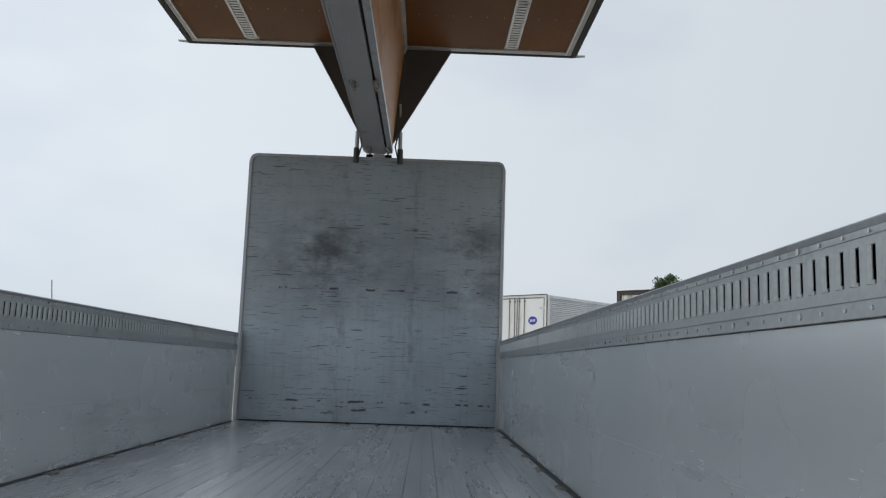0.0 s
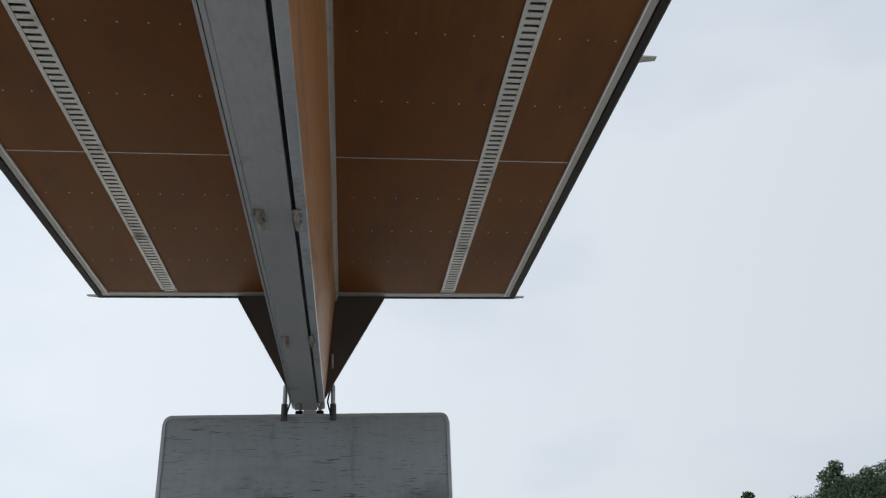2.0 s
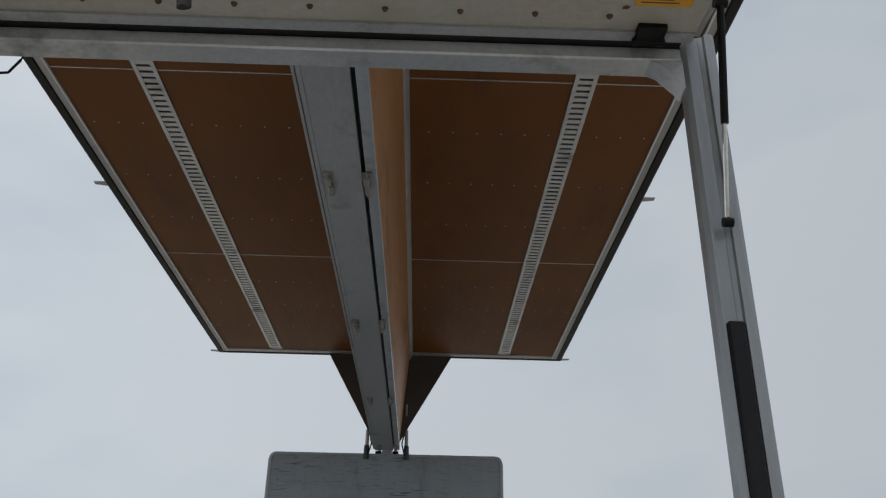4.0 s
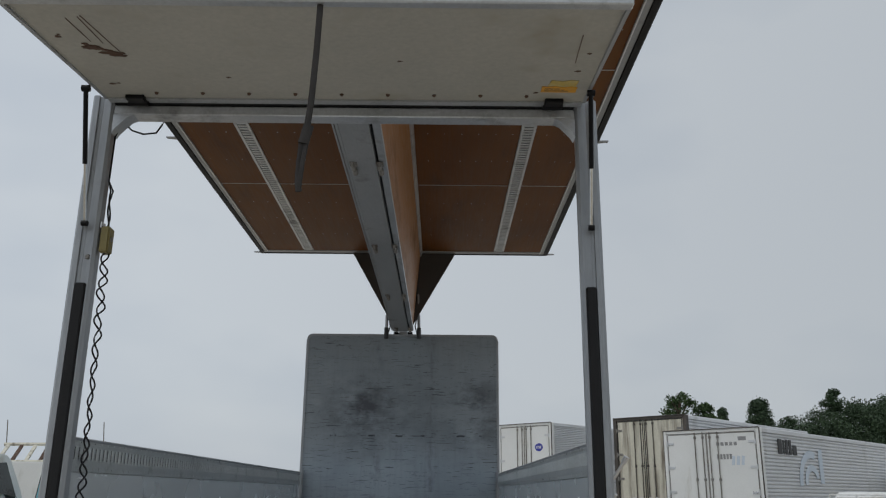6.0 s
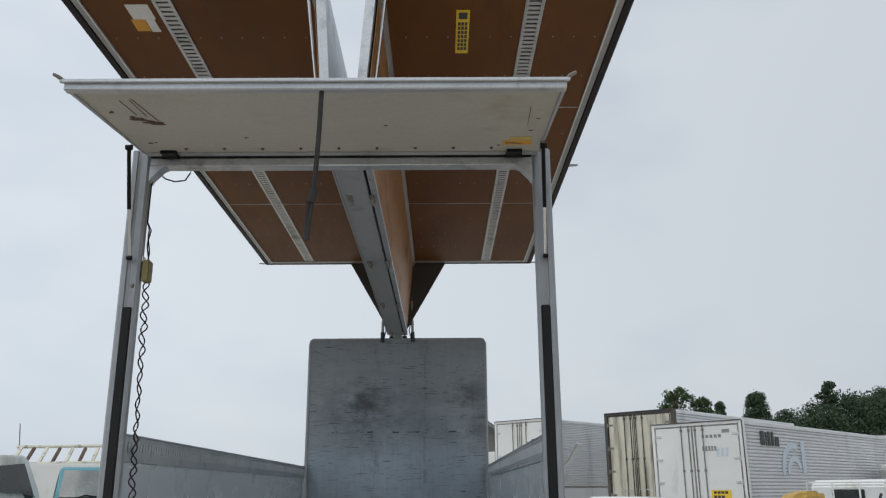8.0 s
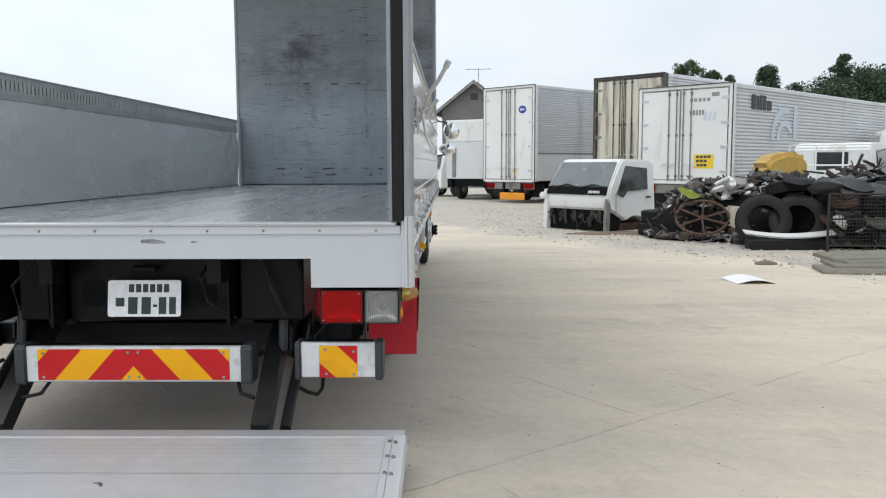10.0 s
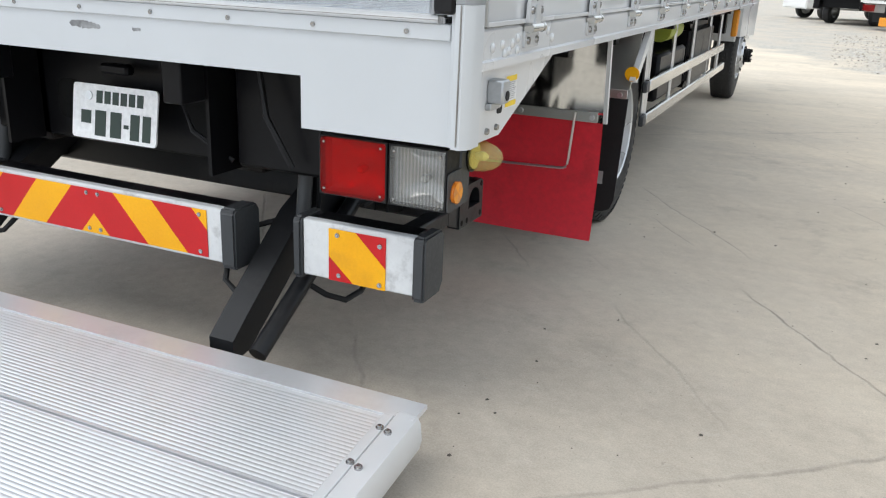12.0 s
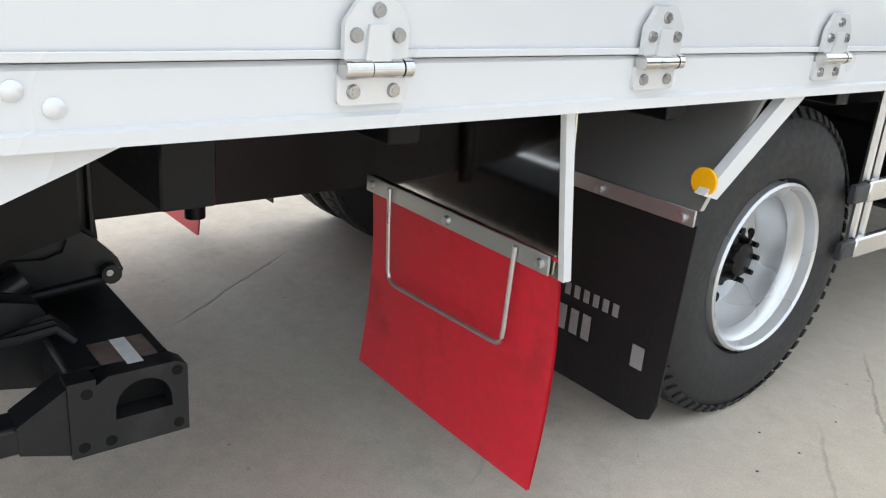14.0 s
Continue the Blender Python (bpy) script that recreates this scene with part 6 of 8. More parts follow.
# triangular corner plates under the bed with catch and notice
for s in (-1, 1):
    corner = part("corner_plate", prism(shape(), [(0.03, 0.813), (0.262, 0.811), (0.62, 0.957), (0.685, 0.985), (0.685, 0.995), (0.03, 0.995)], "x", s * 1.224, s * 1.238), M_WHITE, truck, "white triangular corner plate")
    for y, z in ((0.172, 0.833), (0.235, 0.8345)):
        part("bolt", cyl(shape(), (s * 1.238, y, z), (s * 1.246, y, z), 0.0085, 0.007, n=10), M_BOLT, corner)
    bm = shape()
    box(bm, min(s * 1.238, s * 1.278), max(s * 1.238, s * 1.278), 0.165, 0.216, 0.9, 0.957, 0.004)
    box(bm, min(s * 1.238, s * 1.252), max(s * 1.238, s * 1.252), 0.16, 0.222, 0.884, 0.901, 0.002)
    catch = part("catch", bm, M_ALU, corner, "folded metal catch")
    # black disc drawn for the dark of the catch's hole
    part("catch_hole", cyl(shape(), (s * 1.276, 0.197, 0.919), (s * 1.28, 0.197, 0.919), 0.012, n=14), M_RUBBER, catch)
    # slot is a black plate on the surface, painted as its inner shade
    slot = part("slot", prism(shape(), rounded(0.238, 0.271, 0.866, 0.937, 0.008), "x", s * 1.238, s * 1.24), M_RUBBER, corner, "black plate standing for a shaded slot, with two pale bolts")
    for z in (0.888, 0.919):
        part("slot_bolt", cyl(shape(), (s * 1.24, 0.252, z), (s * 1.2425, 0.252, z), 0.008, 0.006, n=10), M_ZINC, slot)
    def sx(p, q):
        return min(s * p, s * q), max(s * p, s * q)
    note = part("notice", box(shape(), *sx(1.238, 1.2395), 0.288, 0.37, 0.872, 0.953), M_PAPER, corner, "white notice with yellow bands")
    for z0, z1 in ((0.938, 0.9515), (0.875, 0.888)):
        part("notice_band", box(shape(), *sx(1.2395, 1.2405), 0.291, 0.367, z0, z1), M_YELLOW, note)
    bm = shape()
    for k in range(9):
        box(bm, *sx(1.2395, 1.2402), 0.294, 0.362 - 0.006 * (k % 3), 0.934 - k * 0.005, 0.9354 - k * 0.005)
    tagged(part("printed_text", bm, M_GREYINK, note), kind="stuff")

# red mudflaps with stainless upper sheets
for s in (-1, 1):
    a, b = (0.567, 1.214)
    xs = lambda x: s * x
    bm = shape()
    n = 8
    rows = []
    for k in range(n + 1):
        z = 0.699 - (0.699 - 0.185) * k / n
        bulge = 0.018 * math.sin(math.pi * k / n)
        rows.append([(xs(a - 0.02 * k / n), 1.469 + bulge), (xs(0.89), 1.462 + bulge * 1.4), (xs(b - 0.006 * k / n), 1.462 + bulge * 1.2), z])
    for off in (0.0, 0.006):
        grid = [[bm.verts.new((p[0], p[1] + off, r[3])) for p in r[:3]] for r in rows]
        for u, v in zip(grid, grid[1:]):
            for i in range(2):
                bm.faces.new((u[i], u[i + 1], v[i + 1], v[i]))
    flap = part("mudflap", bm, M_RED, truck, "red rubber mudflap hanging behind the wheel")
    up = part("upper_sheet", prism(shape(), [(1.462, 0.66), (1.466, 0.66), (1.47, 0.8), (1.458, 0.985), (1.454, 0.985), (1.466, 0.8)], "x", min(xs(a), xs(b)), max(xs(a), xs(b))), M_STEEL, truck, "polished stainless sheet over the mudflap")
    part("sheet_edge", prism(shape(), [(1.462, 0.659), (1.482, 0.659), (1.434, 0.985), (1.412, 0.985)], "x", xs(1.216), xs(1.23)), M_WHITE, up)
    strip = part("clamp_strip", box(shape(), min(xs(a), xs(1.195)), max(xs(a), xs(1.195)), 1.453, 1.459, 0.661, 0.7, 0.001), M_FENDER, flap, "dull metal clamp strip")
    for x in (0.593, 0.887, 1.175):
        part("bolt", cyl(shape(), (xs(x), 1.453, 0.68), (xs(x), 1.443, 0.68), 0.011, 0.009, n=10), M_ZINC, strip)
    part("guard_rod", tube(shape(), [(xs(0.672), 1.448, 0.692), (xs(0.673), 1.453, 0.56), (xs(0.674), 1.456, 0.487), (xs(0.679), 1.457, 0.47), (xs(0.691), 1.457, 0.461), (xs(0.708), 1.457, 0.458), (xs(1.055), 1.455, 0.469), (xs(1.076), 1.454, 0.471), (xs(1.087), 1.453, 0.477), (xs(1.093), 1.452, 0.49), (xs(1.096), 1.452, 0.51), (xs(1.109), 1.446, 0.694)], 0.0052, 8), M_ZINC, flap, "bent zinc rod")
    part("flap_stay", box(shape(), min(xs(0.64), xs(0.68)), max(xs(0.64), xs(0.68)), 1.47, 1.515, 0.66, 0.985), M_BLACK, truck)

# wheels, axle, fenders, inner flaps
def wheel(x, y, z, s, dual):
    r = 0.455
    hub = thing_part("wheel", truck)
    hub.location = (x, y, z)
    hub.rotation_euler = (0, 0, 0 if s > 0 else math.pi)
    for off in ((0.0, -0.29) if dual else (0.0,)):
        prof = [(-0.045 + off, 0.246), (-0.01 + off, 0.262), (0.004 + off, 0.30), (0.006 + off, 0.345), (-0.004 + off, 0.40), (-0.02 + off, 0.43), (-0.035 + off, r), (-0.2 + off, r), (-0.22 + off, 0.42), (-0.24 + off, 0.34), (-0.225 + off, 0.25)]
        t = part("tyre", lathe(shape(), prof, (0, 0, 0), "x", 64, True), M_TYRE, hub, "black tyre with a blocky tread")
        bm = shape()
        for k in range(60):
            a = 2 * math.pi * k / 60
            for x0, x1, sh in ((-0.085, -0.022, 0.0), (-0.15, -0.095, 0.5), (-0.213, -0.16, 0.0)):
                a0, a1 = a + sh * 0.05, a + sh * 0.05 + 0.062
                v = []
                for rr in (r - 0.012, r + 0.004):
                    for aa in (a0, a1):
                        for xx in (x0 + off, x1 + off):
                            rim_r = rr - (0.012 if xx > -0.03 + off or xx < -0.205 + off else 0)
                            v.append(bm.verts.new((xx, rim_r * math.cos(aa), rim_r * math.sin(aa))))
                for q in ((4, 5, 7, 6), (0, 4, 6, 2), (1, 3, 7, 5), (0, 1, 5, 4), (2, 6, 7, 3)):
                    bm.faces.new([v[i] for i in q])
        for k in range(60):
            a0 = 2 * math.pi * k / 60
            v = []
            for xx, rr in ((-0.03, r - 0.002), (-0.012, r - 0.028), (-0.0165, r - 0.03), (-0.04, r - 0.006)):
                for aa in (a0, a0 + 0.06):
                    v.append(bm.verts.new((xx + off + 0.006, rr * math.cos(aa), rr * math.sin(aa))))
            for q in ((0, 1, 3, 2), (2, 3, 5, 4), (4, 5, 7, 6), (0, 6, 7, 1), (0, 2, 4, 6), (1, 7, 5, 3)):
                bm.faces.new([v[i] for i in q])
        tagged(part("tread", bm, M_TYRE, t), kind="stuff")
        deep = -0.165 if dual else 0.03
        prof = [(-0.04 + off, 0.252), (0.0 + off, 0.250), (0.006 + off, 0.243), (0.0 + off, 0.235), (-0.03 + off, 0.23), (-0.036 + off, 0.222), (-0.05 + off, 0.212), (-0.07 + off, 0.206), (-0.078 + off, 0.213), (-0.095 + off, 0.213), (-0.13 + off, 0.2), (deep + off, 0.185), (deep + off, 0.14), (deep + 0.02 + off, 0.12), (deep + 0.02 + off, 0.03), (deep - 0.01 + off, 0.03), (deep - 0.02 + off, 0.19), (-0.2 + off, 0.215)]
        rim = part("rim", lathe(shape(), prof, (0, 0, 0), "x", 56, True), M_RIM, hub, "silver-painted dished steel rim")
        if off == 0.0:
            # black discs on the uncut rim paint the dark of its hand holes
            for k in range(8):
                a = 2 * math.pi * k / 8 + 0.2
                c, d = 0.158 * math.cos(a), 0.158 * math.sin(a)
                part("hand_hole", cyl(shape(), (deep - 0.004, c, d), (deep + 0.006, c, d), 0.018, n=14), M_HOLE, rim)
            part("hub", lathe(shape(), [(deep + 0.01, 0.072), (deep + 0.06, 0.07), (deep + 0.07, 0.055), (deep + 0.085, 0.05), (deep + 0.09, 0.02)], (0, 0, 0), "x", 28), M_BLACK, hub, "black axle hub")
            bm = shape()
            for k in range(8):
                a = 2 * math.pi * k / 8
                c, d = 0.086 * math.cos(a), 0.086 * math.sin(a)
                cyl(bm, (deep + 0.018, c, d), (deep + 0.036, c, d), 0.012, n=6)
            for k in range(8):
                a = 2 * math.pi * k / 8
                part("hub_stud", cyl(shape(), (deep + 0.06, 0.06 * math.cos(a), 0.06 * math.sin(a)), (deep + 0.098, 0.06 * math.cos(a), 0.06 * math.sin(a)), 0.01, 0.008, n=8), M_BLACK, hub)
            pieces("wheel_nut", bm, M_BLACK, rim)
    return hub


def thing_part(name, parent):
    ob = new(name)
    ob.empty_display_size = 0.1
    ob.parent = parent
    return ob


for s in (-1, 1):
    wheel(s * 1.07, 2.475, 0.452, s, True)
    wheel(s * 1.10, 7.8, 0.452, s, False)
part("rear_axle", cyl(shape(), (-0.95, 2.46, 0.445), (0.95, 2.46, 0.445), 0.075), M_BLACK, truck, "black rear axle")
part("differential", lathe(shape(), [(-0.2, 0.08), (-0.14, 0.18), (0, 0.23), (0.14, 0.18), (0.2, 0.08)], (0, 2.46, 0.445), "x", 24), M_BLACK, truck)
for s in (-1, 1):
    part("leaf_spring", tube(shape(), [(s * 0.45, 1.73, 0.68), (s * 0.45, 2.08, 0.56), (s * 0.45, 2.46, 0.53), (s * 0.45, 2.88, 0.56), (s * 0.45, 3.23, 0.68)], 0.04, 8), M_BLACK, truck)
    x0, x1 = min(s * 0.74, s * 1.218), max(s * 0.74, s * 1.218)
    bm = shape()
    prism(bm, [(1.872, 0.742), (1.878, 0.754), (2.03, 0.98), (2.042, 0.975), (1.886, 0.742)], "x", x0, x1)
    fender = part("fender", bm, M_FENDER, truck, "dull stainless fender sheet")
    part("fender_bolts", box(shape(), x0 + 0.005, x1 - 0.005, 1.864, 1.871, 0.705, 0.742, 0.001), M_FENDER, fender)
    for k, x in enumerate((0.78, 0.945, 1.182)):
        part("bolt", cyl(shape(), (s * x, 1.864, 0.72), (s * x, 1.854, 0.72), 0.011, n=8), M_ZINC, fender)
    flap = part("inner_flap", prism(shape(), [(s * 0.76, 0.707), (s * 1.218, 0.707), (s * 1.201, 0.26), (s * 1.185, 0.215), (s * 1.154, 0.2), (s * 0.76, 0.2)], "y", 1.872, 1.878), M_RUBBER, truck, "black rubber flap with worn pale lettering")
    bm = shape()
    bars(bm, s * 0.97 - 0.095, s * 0.97 + 0.095, 0.425, 0.457, 1.871, 6, 0.55)
    bars(bm, s * 0.925 - 0.062, s * 0.925 + 0.062, 0.328, 0.394, 1.871, 3, 0.62)
    bars(bm, s * 1.13 - 0.022, s * 1.13 + 0.022, 0.325, 0.382, 1.871, 1, 0.8)
    pieces("flap_bar", bm, M_GREYINK, flap)
    stay = part("fender_stay", prism(shape(), [(1.835, 0.788), (1.885, 0.774), (2.155, 0.985), (2.075, 0.985)], "x", min(s * 1.22, s * 1.244), max(s * 1.22, s * 1.244)), M_WHITE, truck, "white painted fender stay")
    part("side_marker", cyl(shape(), (s * 1.226, 1.858, 0.812), (s * 1.226, 1.851, 0.812), 0.03, n=40), M_YELREFL, truck, "round amber reflector")
    # side guard rails and what shows behind them
    guard = part("side_guard", box(shape(), min(s * 1.09, s * 1.12), max(s * 1.09, s * 1.12), 2.87, 6.1, 0.612, 0.678, 0.006), M_GUARD, truck, "satin stainless two-rail side guard")
    part("lower_rail", box(shape(), min(s * 1.09, s * 1.12), max(s * 1.09, s * 1.12), 2.87, 6.3, 0.434, 0.497, 0.006), M_GUARD, guard)
    for z0 in (0.434, 0.612):
        part("rail_end", box(shape(), min(s * 1.092, s * 1.118), max(s * 1.092, s * 1.118), 2.79, 2.872, z0 + 0.003, z0 + 0.06, 0.005), M_CHARCOAL, guard, "dark rail end")
    for y in (2.9, 2.96, 3.7, 4.5, 5.3, 6.0):
        part("guard_post", tube(shape(), [(s * 1.08, y, 0.985), (s * 1.08, y, 0.8), (s * 1.082, y, 0.46)], 0.014, 8), M_ZINC, guard)
    part("fuel_tank", box(shape(), min(s * 0.62, s * 1.09), max(s * 0.62, s * 1.09), 4.5, 5.5, 0.45, 0.9, 0.05, 3), M_BLACK, truck, "black fuel tank behind the guard")
    part("lime_canister", cyl(shape(), (s * 1.02, 3.5, 0.9), (s * 1.02, 3.95, 0.9), 0.07), M_LIME, truck, "lime green canister under the bed")
    part("battery_box", box(shape(), min(s * 0.6, s * 1.08), max(s * 0.6, s * 1.08), 3.3, 4.2, 0.5, 0.78, 0.02), M_BLACK, truck)
    part("orange_lamp", box(shape(), min(s * 1.13, s * 1.18), max(s * 1.13, s * 1.18), 6.35, 6.45, 0.72, 0.95, 0.01), M_ORANGE, truck, "orange side marker plate")

# cab beyond the front wall
bm = shape()
prism(bm, [(7.2, 0.62), (8.95, 0.55), (9.02, 1.45), (8.82, 2.45), (8.6, 2.62), (7.25, 2.66), (7.2, 2.5)], "x", -1.13, 1.13)
bmesh.ops.bevel(bm, geom=list(bm.edges), offset=0.05, segments=2, affect="EDGES", clamp_overlap=True)
cab = part("cab", bm, M_WHITE, truck, "white driver's cab in front of the body")
for s in (-1, 1):
    part("door_window", prism(shape(), [(7.75, 1.55), (8.7, 1.5), (8.62, 2.3), (7.75, 2.35)], "x", s * 1.128, s * 1.134), M_DARKGLASS, cab)
    stay = part("mirror_stay", tube(shape(), [(s * 1.12, 8.7, 2.0), (s * 1.36, 8.75, 1.95), (s * 1.38, 8.75, 1.5), (s * 1.12, 8.7, 1.45)], 0.014, 8), M_BLACK, cab)
    bm = shape()
    lathe(bm, [(-0.05, 0.04), (-0.03, 0.1), (0.02, 0.12), (0.06, 0.1), (0.09, 0.03)], (0, 0, 0), "y", 20)
    head = part("mirror", bm, M_MIRROR, stay, "chrome mirror head")
    head.matrix_local = Matrix.Translation((s * 1.42, 8.7, 1.83)) @ Matrix.Diagonal((1.0, 1.0, 1.1, 1))
    bm = shape()
    lathe(bm, [(-0.04, 0.03), (-0.02, 0.08), (0.02, 0.1), (0.05, 0.07), (0.07, 0.02)], (0, 0, 0), "y", 20)
    head = part("mirror", bm, M_MIRROR, stay, "chrome mirror head")
    head.matrix_local = Matrix.Translation((s * 1.37, 8.7, 1.57)) @ Matrix.Diagonal((1.3, 1.0, 0.8, 1))
part("windscreen", prism(shape(), [(8.975, 1.5), (8.985, 1.5), (8.83, 2.42), (8.82, 2.42)], "x", -1.0, 1.0), M_DARKGLASS, cab)
part("cab_back_frame", box(shape(), -1.0, 1.0, 7.06, 7.18, 0.7, 1.0), M_BLACK, truck)

# ---- the yard: parked trucks, scrap, trees ----
def lorry_wheel(parent, x, y, r=0.42, w=0.24):
    hub = thing_part("wheel", parent)
    hub.location = (x, y, r)
    part("tyre", lathe(shape(), [(-w / 2, r * 0.55), (-w / 2, r * 0.9), (-w / 2 + 0.03, r), (w / 2 - 0.03, r), (w / 2, r * 0.9), (w / 2, r * 0.55)], (0, 0, 0), "x", 32, True), M_TYRE, hub)
    part("rim", lathe(shape(), [(-w / 2 + 0.03, r * 0.56), (w / 2 - 0.01, r * 0.56), (w / 2 - 0.05, r * 0.45), (w / 2 - 0.1, r * 0.2)], (0, 0, 0), "x", 24), M_RIM, hub)
    return hub


def ribbed_side(parent, x, s, y0, y1, z0, z1, pitch, mat_):
    pts = [(x - s * 0.02, z0)]
    n = max(2, int((z1 - z0) / pitch))
    h = (z1 - z0) / n
    for k in range(n):
        z = z0 + k * h
        pts += [(x, z + 0.002), (x + s * 0.022, z + h * 0.25), (x + s * 0.022, z + h * 0.62), (x, z + h * 0.9)]
    pts += [(x - s * 0.02, z1)]
    return part("ribbed_side", prism(shape(), pts, "y", y0, y1), mat_, parent, "level-ribbed aluminium side")


def rear_door(parent, x0, x1, z0, z1, mat_, hinge_side, frames, streaky):
    """A hinged rear door leaf with hinges, two lock rods and handles."""
    door = part("rear_door", box(shape(), x0 + 0.008, x1 - 0.008, -0.035, 0.0, z0, z1, 0.008), mat_, parent)
    hx = x0 if hinge_side < 0 else x1
    for k in range(4):
        z = z0 + (z1 - z0) * (0.1 + 0.265 * k)
        bm = shape()
        box(bm, min(hx, hx - hinge_side * 0.18), max(hx, hx - hinge_side * 0.18), -0.05, -0.035, z - 0.03, z + 0.03, 0.004)
        cyl(bm, (hx, -0.05, z - 0.06), (hx, -0.05, z + 0.06), 0.022, n=10)
        part("hinge", bm, M_GRIMY if streaky else M_ZINC, door)
    inner = x1 if hinge_side < 0 else x0
    for d in (0.09, 0.3):
        rx = inner + hinge_side * d
        bm = shape()
        tube(bm, [(rx, -0.06, z0 - 0.03), (rx, -0.06, z1 + 0.02)], 0.014, 8)
        for z in (z0 + 0.1, z0 + (z1 - z0) * 0.5, z1 - 0.1):
            box(bm, rx - 0.03, rx + 0.03, -0.066, -0.035, z - 0.03, z + 0.03, 0.003)
        part("lock_rod", bm, M_DARKFRAME if streaky else M_GRIMY, door)
        bm = shape()
        tube(bm, [(rx, -0.07, z0 + 0.42), (rx + hinge_side * 0.1, -0.085, z0 + 0.4), (rx + hinge_side * 0.2, -0.08, z0 + 0.36)], 0.013, 6)
        part("door_handle", bm, M_ZINC, door)
    for fx in ((x0 + 0.03, x1 - 0.03) if frames else (x0 + 0.01, x1 - 0.01)):
        part("door_seal", box(shape(), fx - 0.01, fx + 0.01, -0.042, -0.034, z0 + 0.02, z1 - 0.02), M_RUBBER if frames else M_GRIMY, door)
    for fz in (z0 + 0.012, z1 - 0.012):
        part("door_seal", box(shape(), x0 + 0.02, x1 - 0.02, -0.041, -0.034, fz - 0.009, fz + 0.009), M_RUBBER if frames else M_GRIMY, door)
    return door


def box_truck(name, label, m, w, length, z0, z1, door_mat, side_mat, frame_mat, pitch=0.07, skirt=0.0, lamps=True, split=0.5, streaky=False):
    t = thing(name, label, "truck", m, "trucks parked in a row")
    h = w / 2
    part("box_body", box(shape(), -h + 0.02, h - 0.02, 0.0, length, z0, z1 - 0.02), side_mat, t)
    part("roof", box(shape(), -h, h, 0.02, length, z1 - 0.02, z1 + 0.02, 0.01), M_CORR, t)
    for s in (-1, 1):
        ribbed_side(t, s * (h - 0.02), s, 0.12, length - 0.1, z0 + skirt, z1 - 0.08, pitch, side_mat)
        if skirt:
            part("lower_panel", box(shape(), min(s * (h - 0.02), s * (h + 0.006)), max(s * (h - 0.02), s * (h + 0.006)), 0.12, length - 0.1, z0 + 0.02, z0 + skirt - 0.04, 0.004), M_CORR, t)
            part("belt_rail", box(shape(), min(s * (h - 0.02), s * (h + 0.02)), max(s * (h - 0.02), s * (h + 0.02)), 0.1, length - 0.1, z0 + skirt - 0.04, z0 + skirt, 0.004), M_GRIMY, t)
        part("top_rail", box(shape(), min(s * (h - 0.03), s * (h + 0.02)), max(s * (h - 0.03), s * (h + 0.02)), 0.05, length, z1 - 0.09, z1 + 0.01, 0.01), M_CORR, t)
        part("corner_post", box(shape(), min(s * (h - 0.07), s * (h + 0.022)), max(s * (h - 0.07), s * (h + 0.022)), -0.05, 0.13, z0 - 0.02, z1 + 0.02, 0.012), frame_mat, t)
        part("edge_strip", box(shape(), min(s * (h + 0.012), s * (h + 0.028)), max(s * (h + 0.012), s * (h + 0.028)), -0.056, -0.01, z0 - 0.02, z1 + 0.022, 0.004), M_DARKFRAME, t)
        part("front_post", box(shape(), min(s * (h - 0.05), s * (h + 0.022)), max(s * (h - 0.05), s * (h + 0.022)), length - 0.12, length + 0.02, z0, z1 + 0.02, 0.012), M_CORR, t)
    part("rear_lintel", box(shape(), -h + 0.07, h - 0.07, -0.05, 0.06, z1 - 0.06, z1 + 0.025, 0.008), frame_mat, t)
    part("rear_sill", box(shape(), -h + 0.07, h - 0.07, -0.06, 0.06, z0 - 0.04, z0 + 0.04, 0.008), frame_mat, t)
    part("drip_rail", box(shape(), -h - 0.02, h + 0.02, -0.075, -0.04, z1 + 0.012, z1 + 0.034, 0.004), M_DARKFRAME, t)
    x_mid = -h + 0.08 + split * (w - 0.16)
    rear_door(t, -h + 0.08, x_mid, z0 + 0.05, z1 - 0.07, door_mat, -1, streaky, streaky)
    rear_door(t, x_mid, h - 0.08, z0 + 0.05, z1 - 0.07, door_mat, 1, streaky, streaky)
    for s in (-1, 1):
        part("chassis_rail", box(shape(), s * 0.4 - 0.04, s * 0.4 + 0.04, 0.1, length + 0.6, z0 - 0.3, z0 - 0.04), M_BLACK, t)
        for y in (length * 0.24, length * 0.8):
            lorry_wheel(t, s * (h - 0.18), y)
        if lamps:
            lamp = part("tail_lamp", box(shape(), s * (h - 0.28) - 0.2, s * (h - 0.28) + 0.2, -0.05, 0.05, z0 - 0.25, z0 - 0.08, 0.015), M_REDLENS, t)
        part("mudflap", box(shape(), s * (h - 0.25) - 0.25, s * (h - 0.25) + 0.25, 0.5, 0.512, 0.2, z0 - 0.1), M_RUBBER, t)
    part("rear_beam", box(shape(), -h + 0.1, h - 0.1, 0.0, 0.12, z0 - 0.28, z0 - 0.05, 0.01), M_GRIMY, t)
    return t


ROW = -45.0
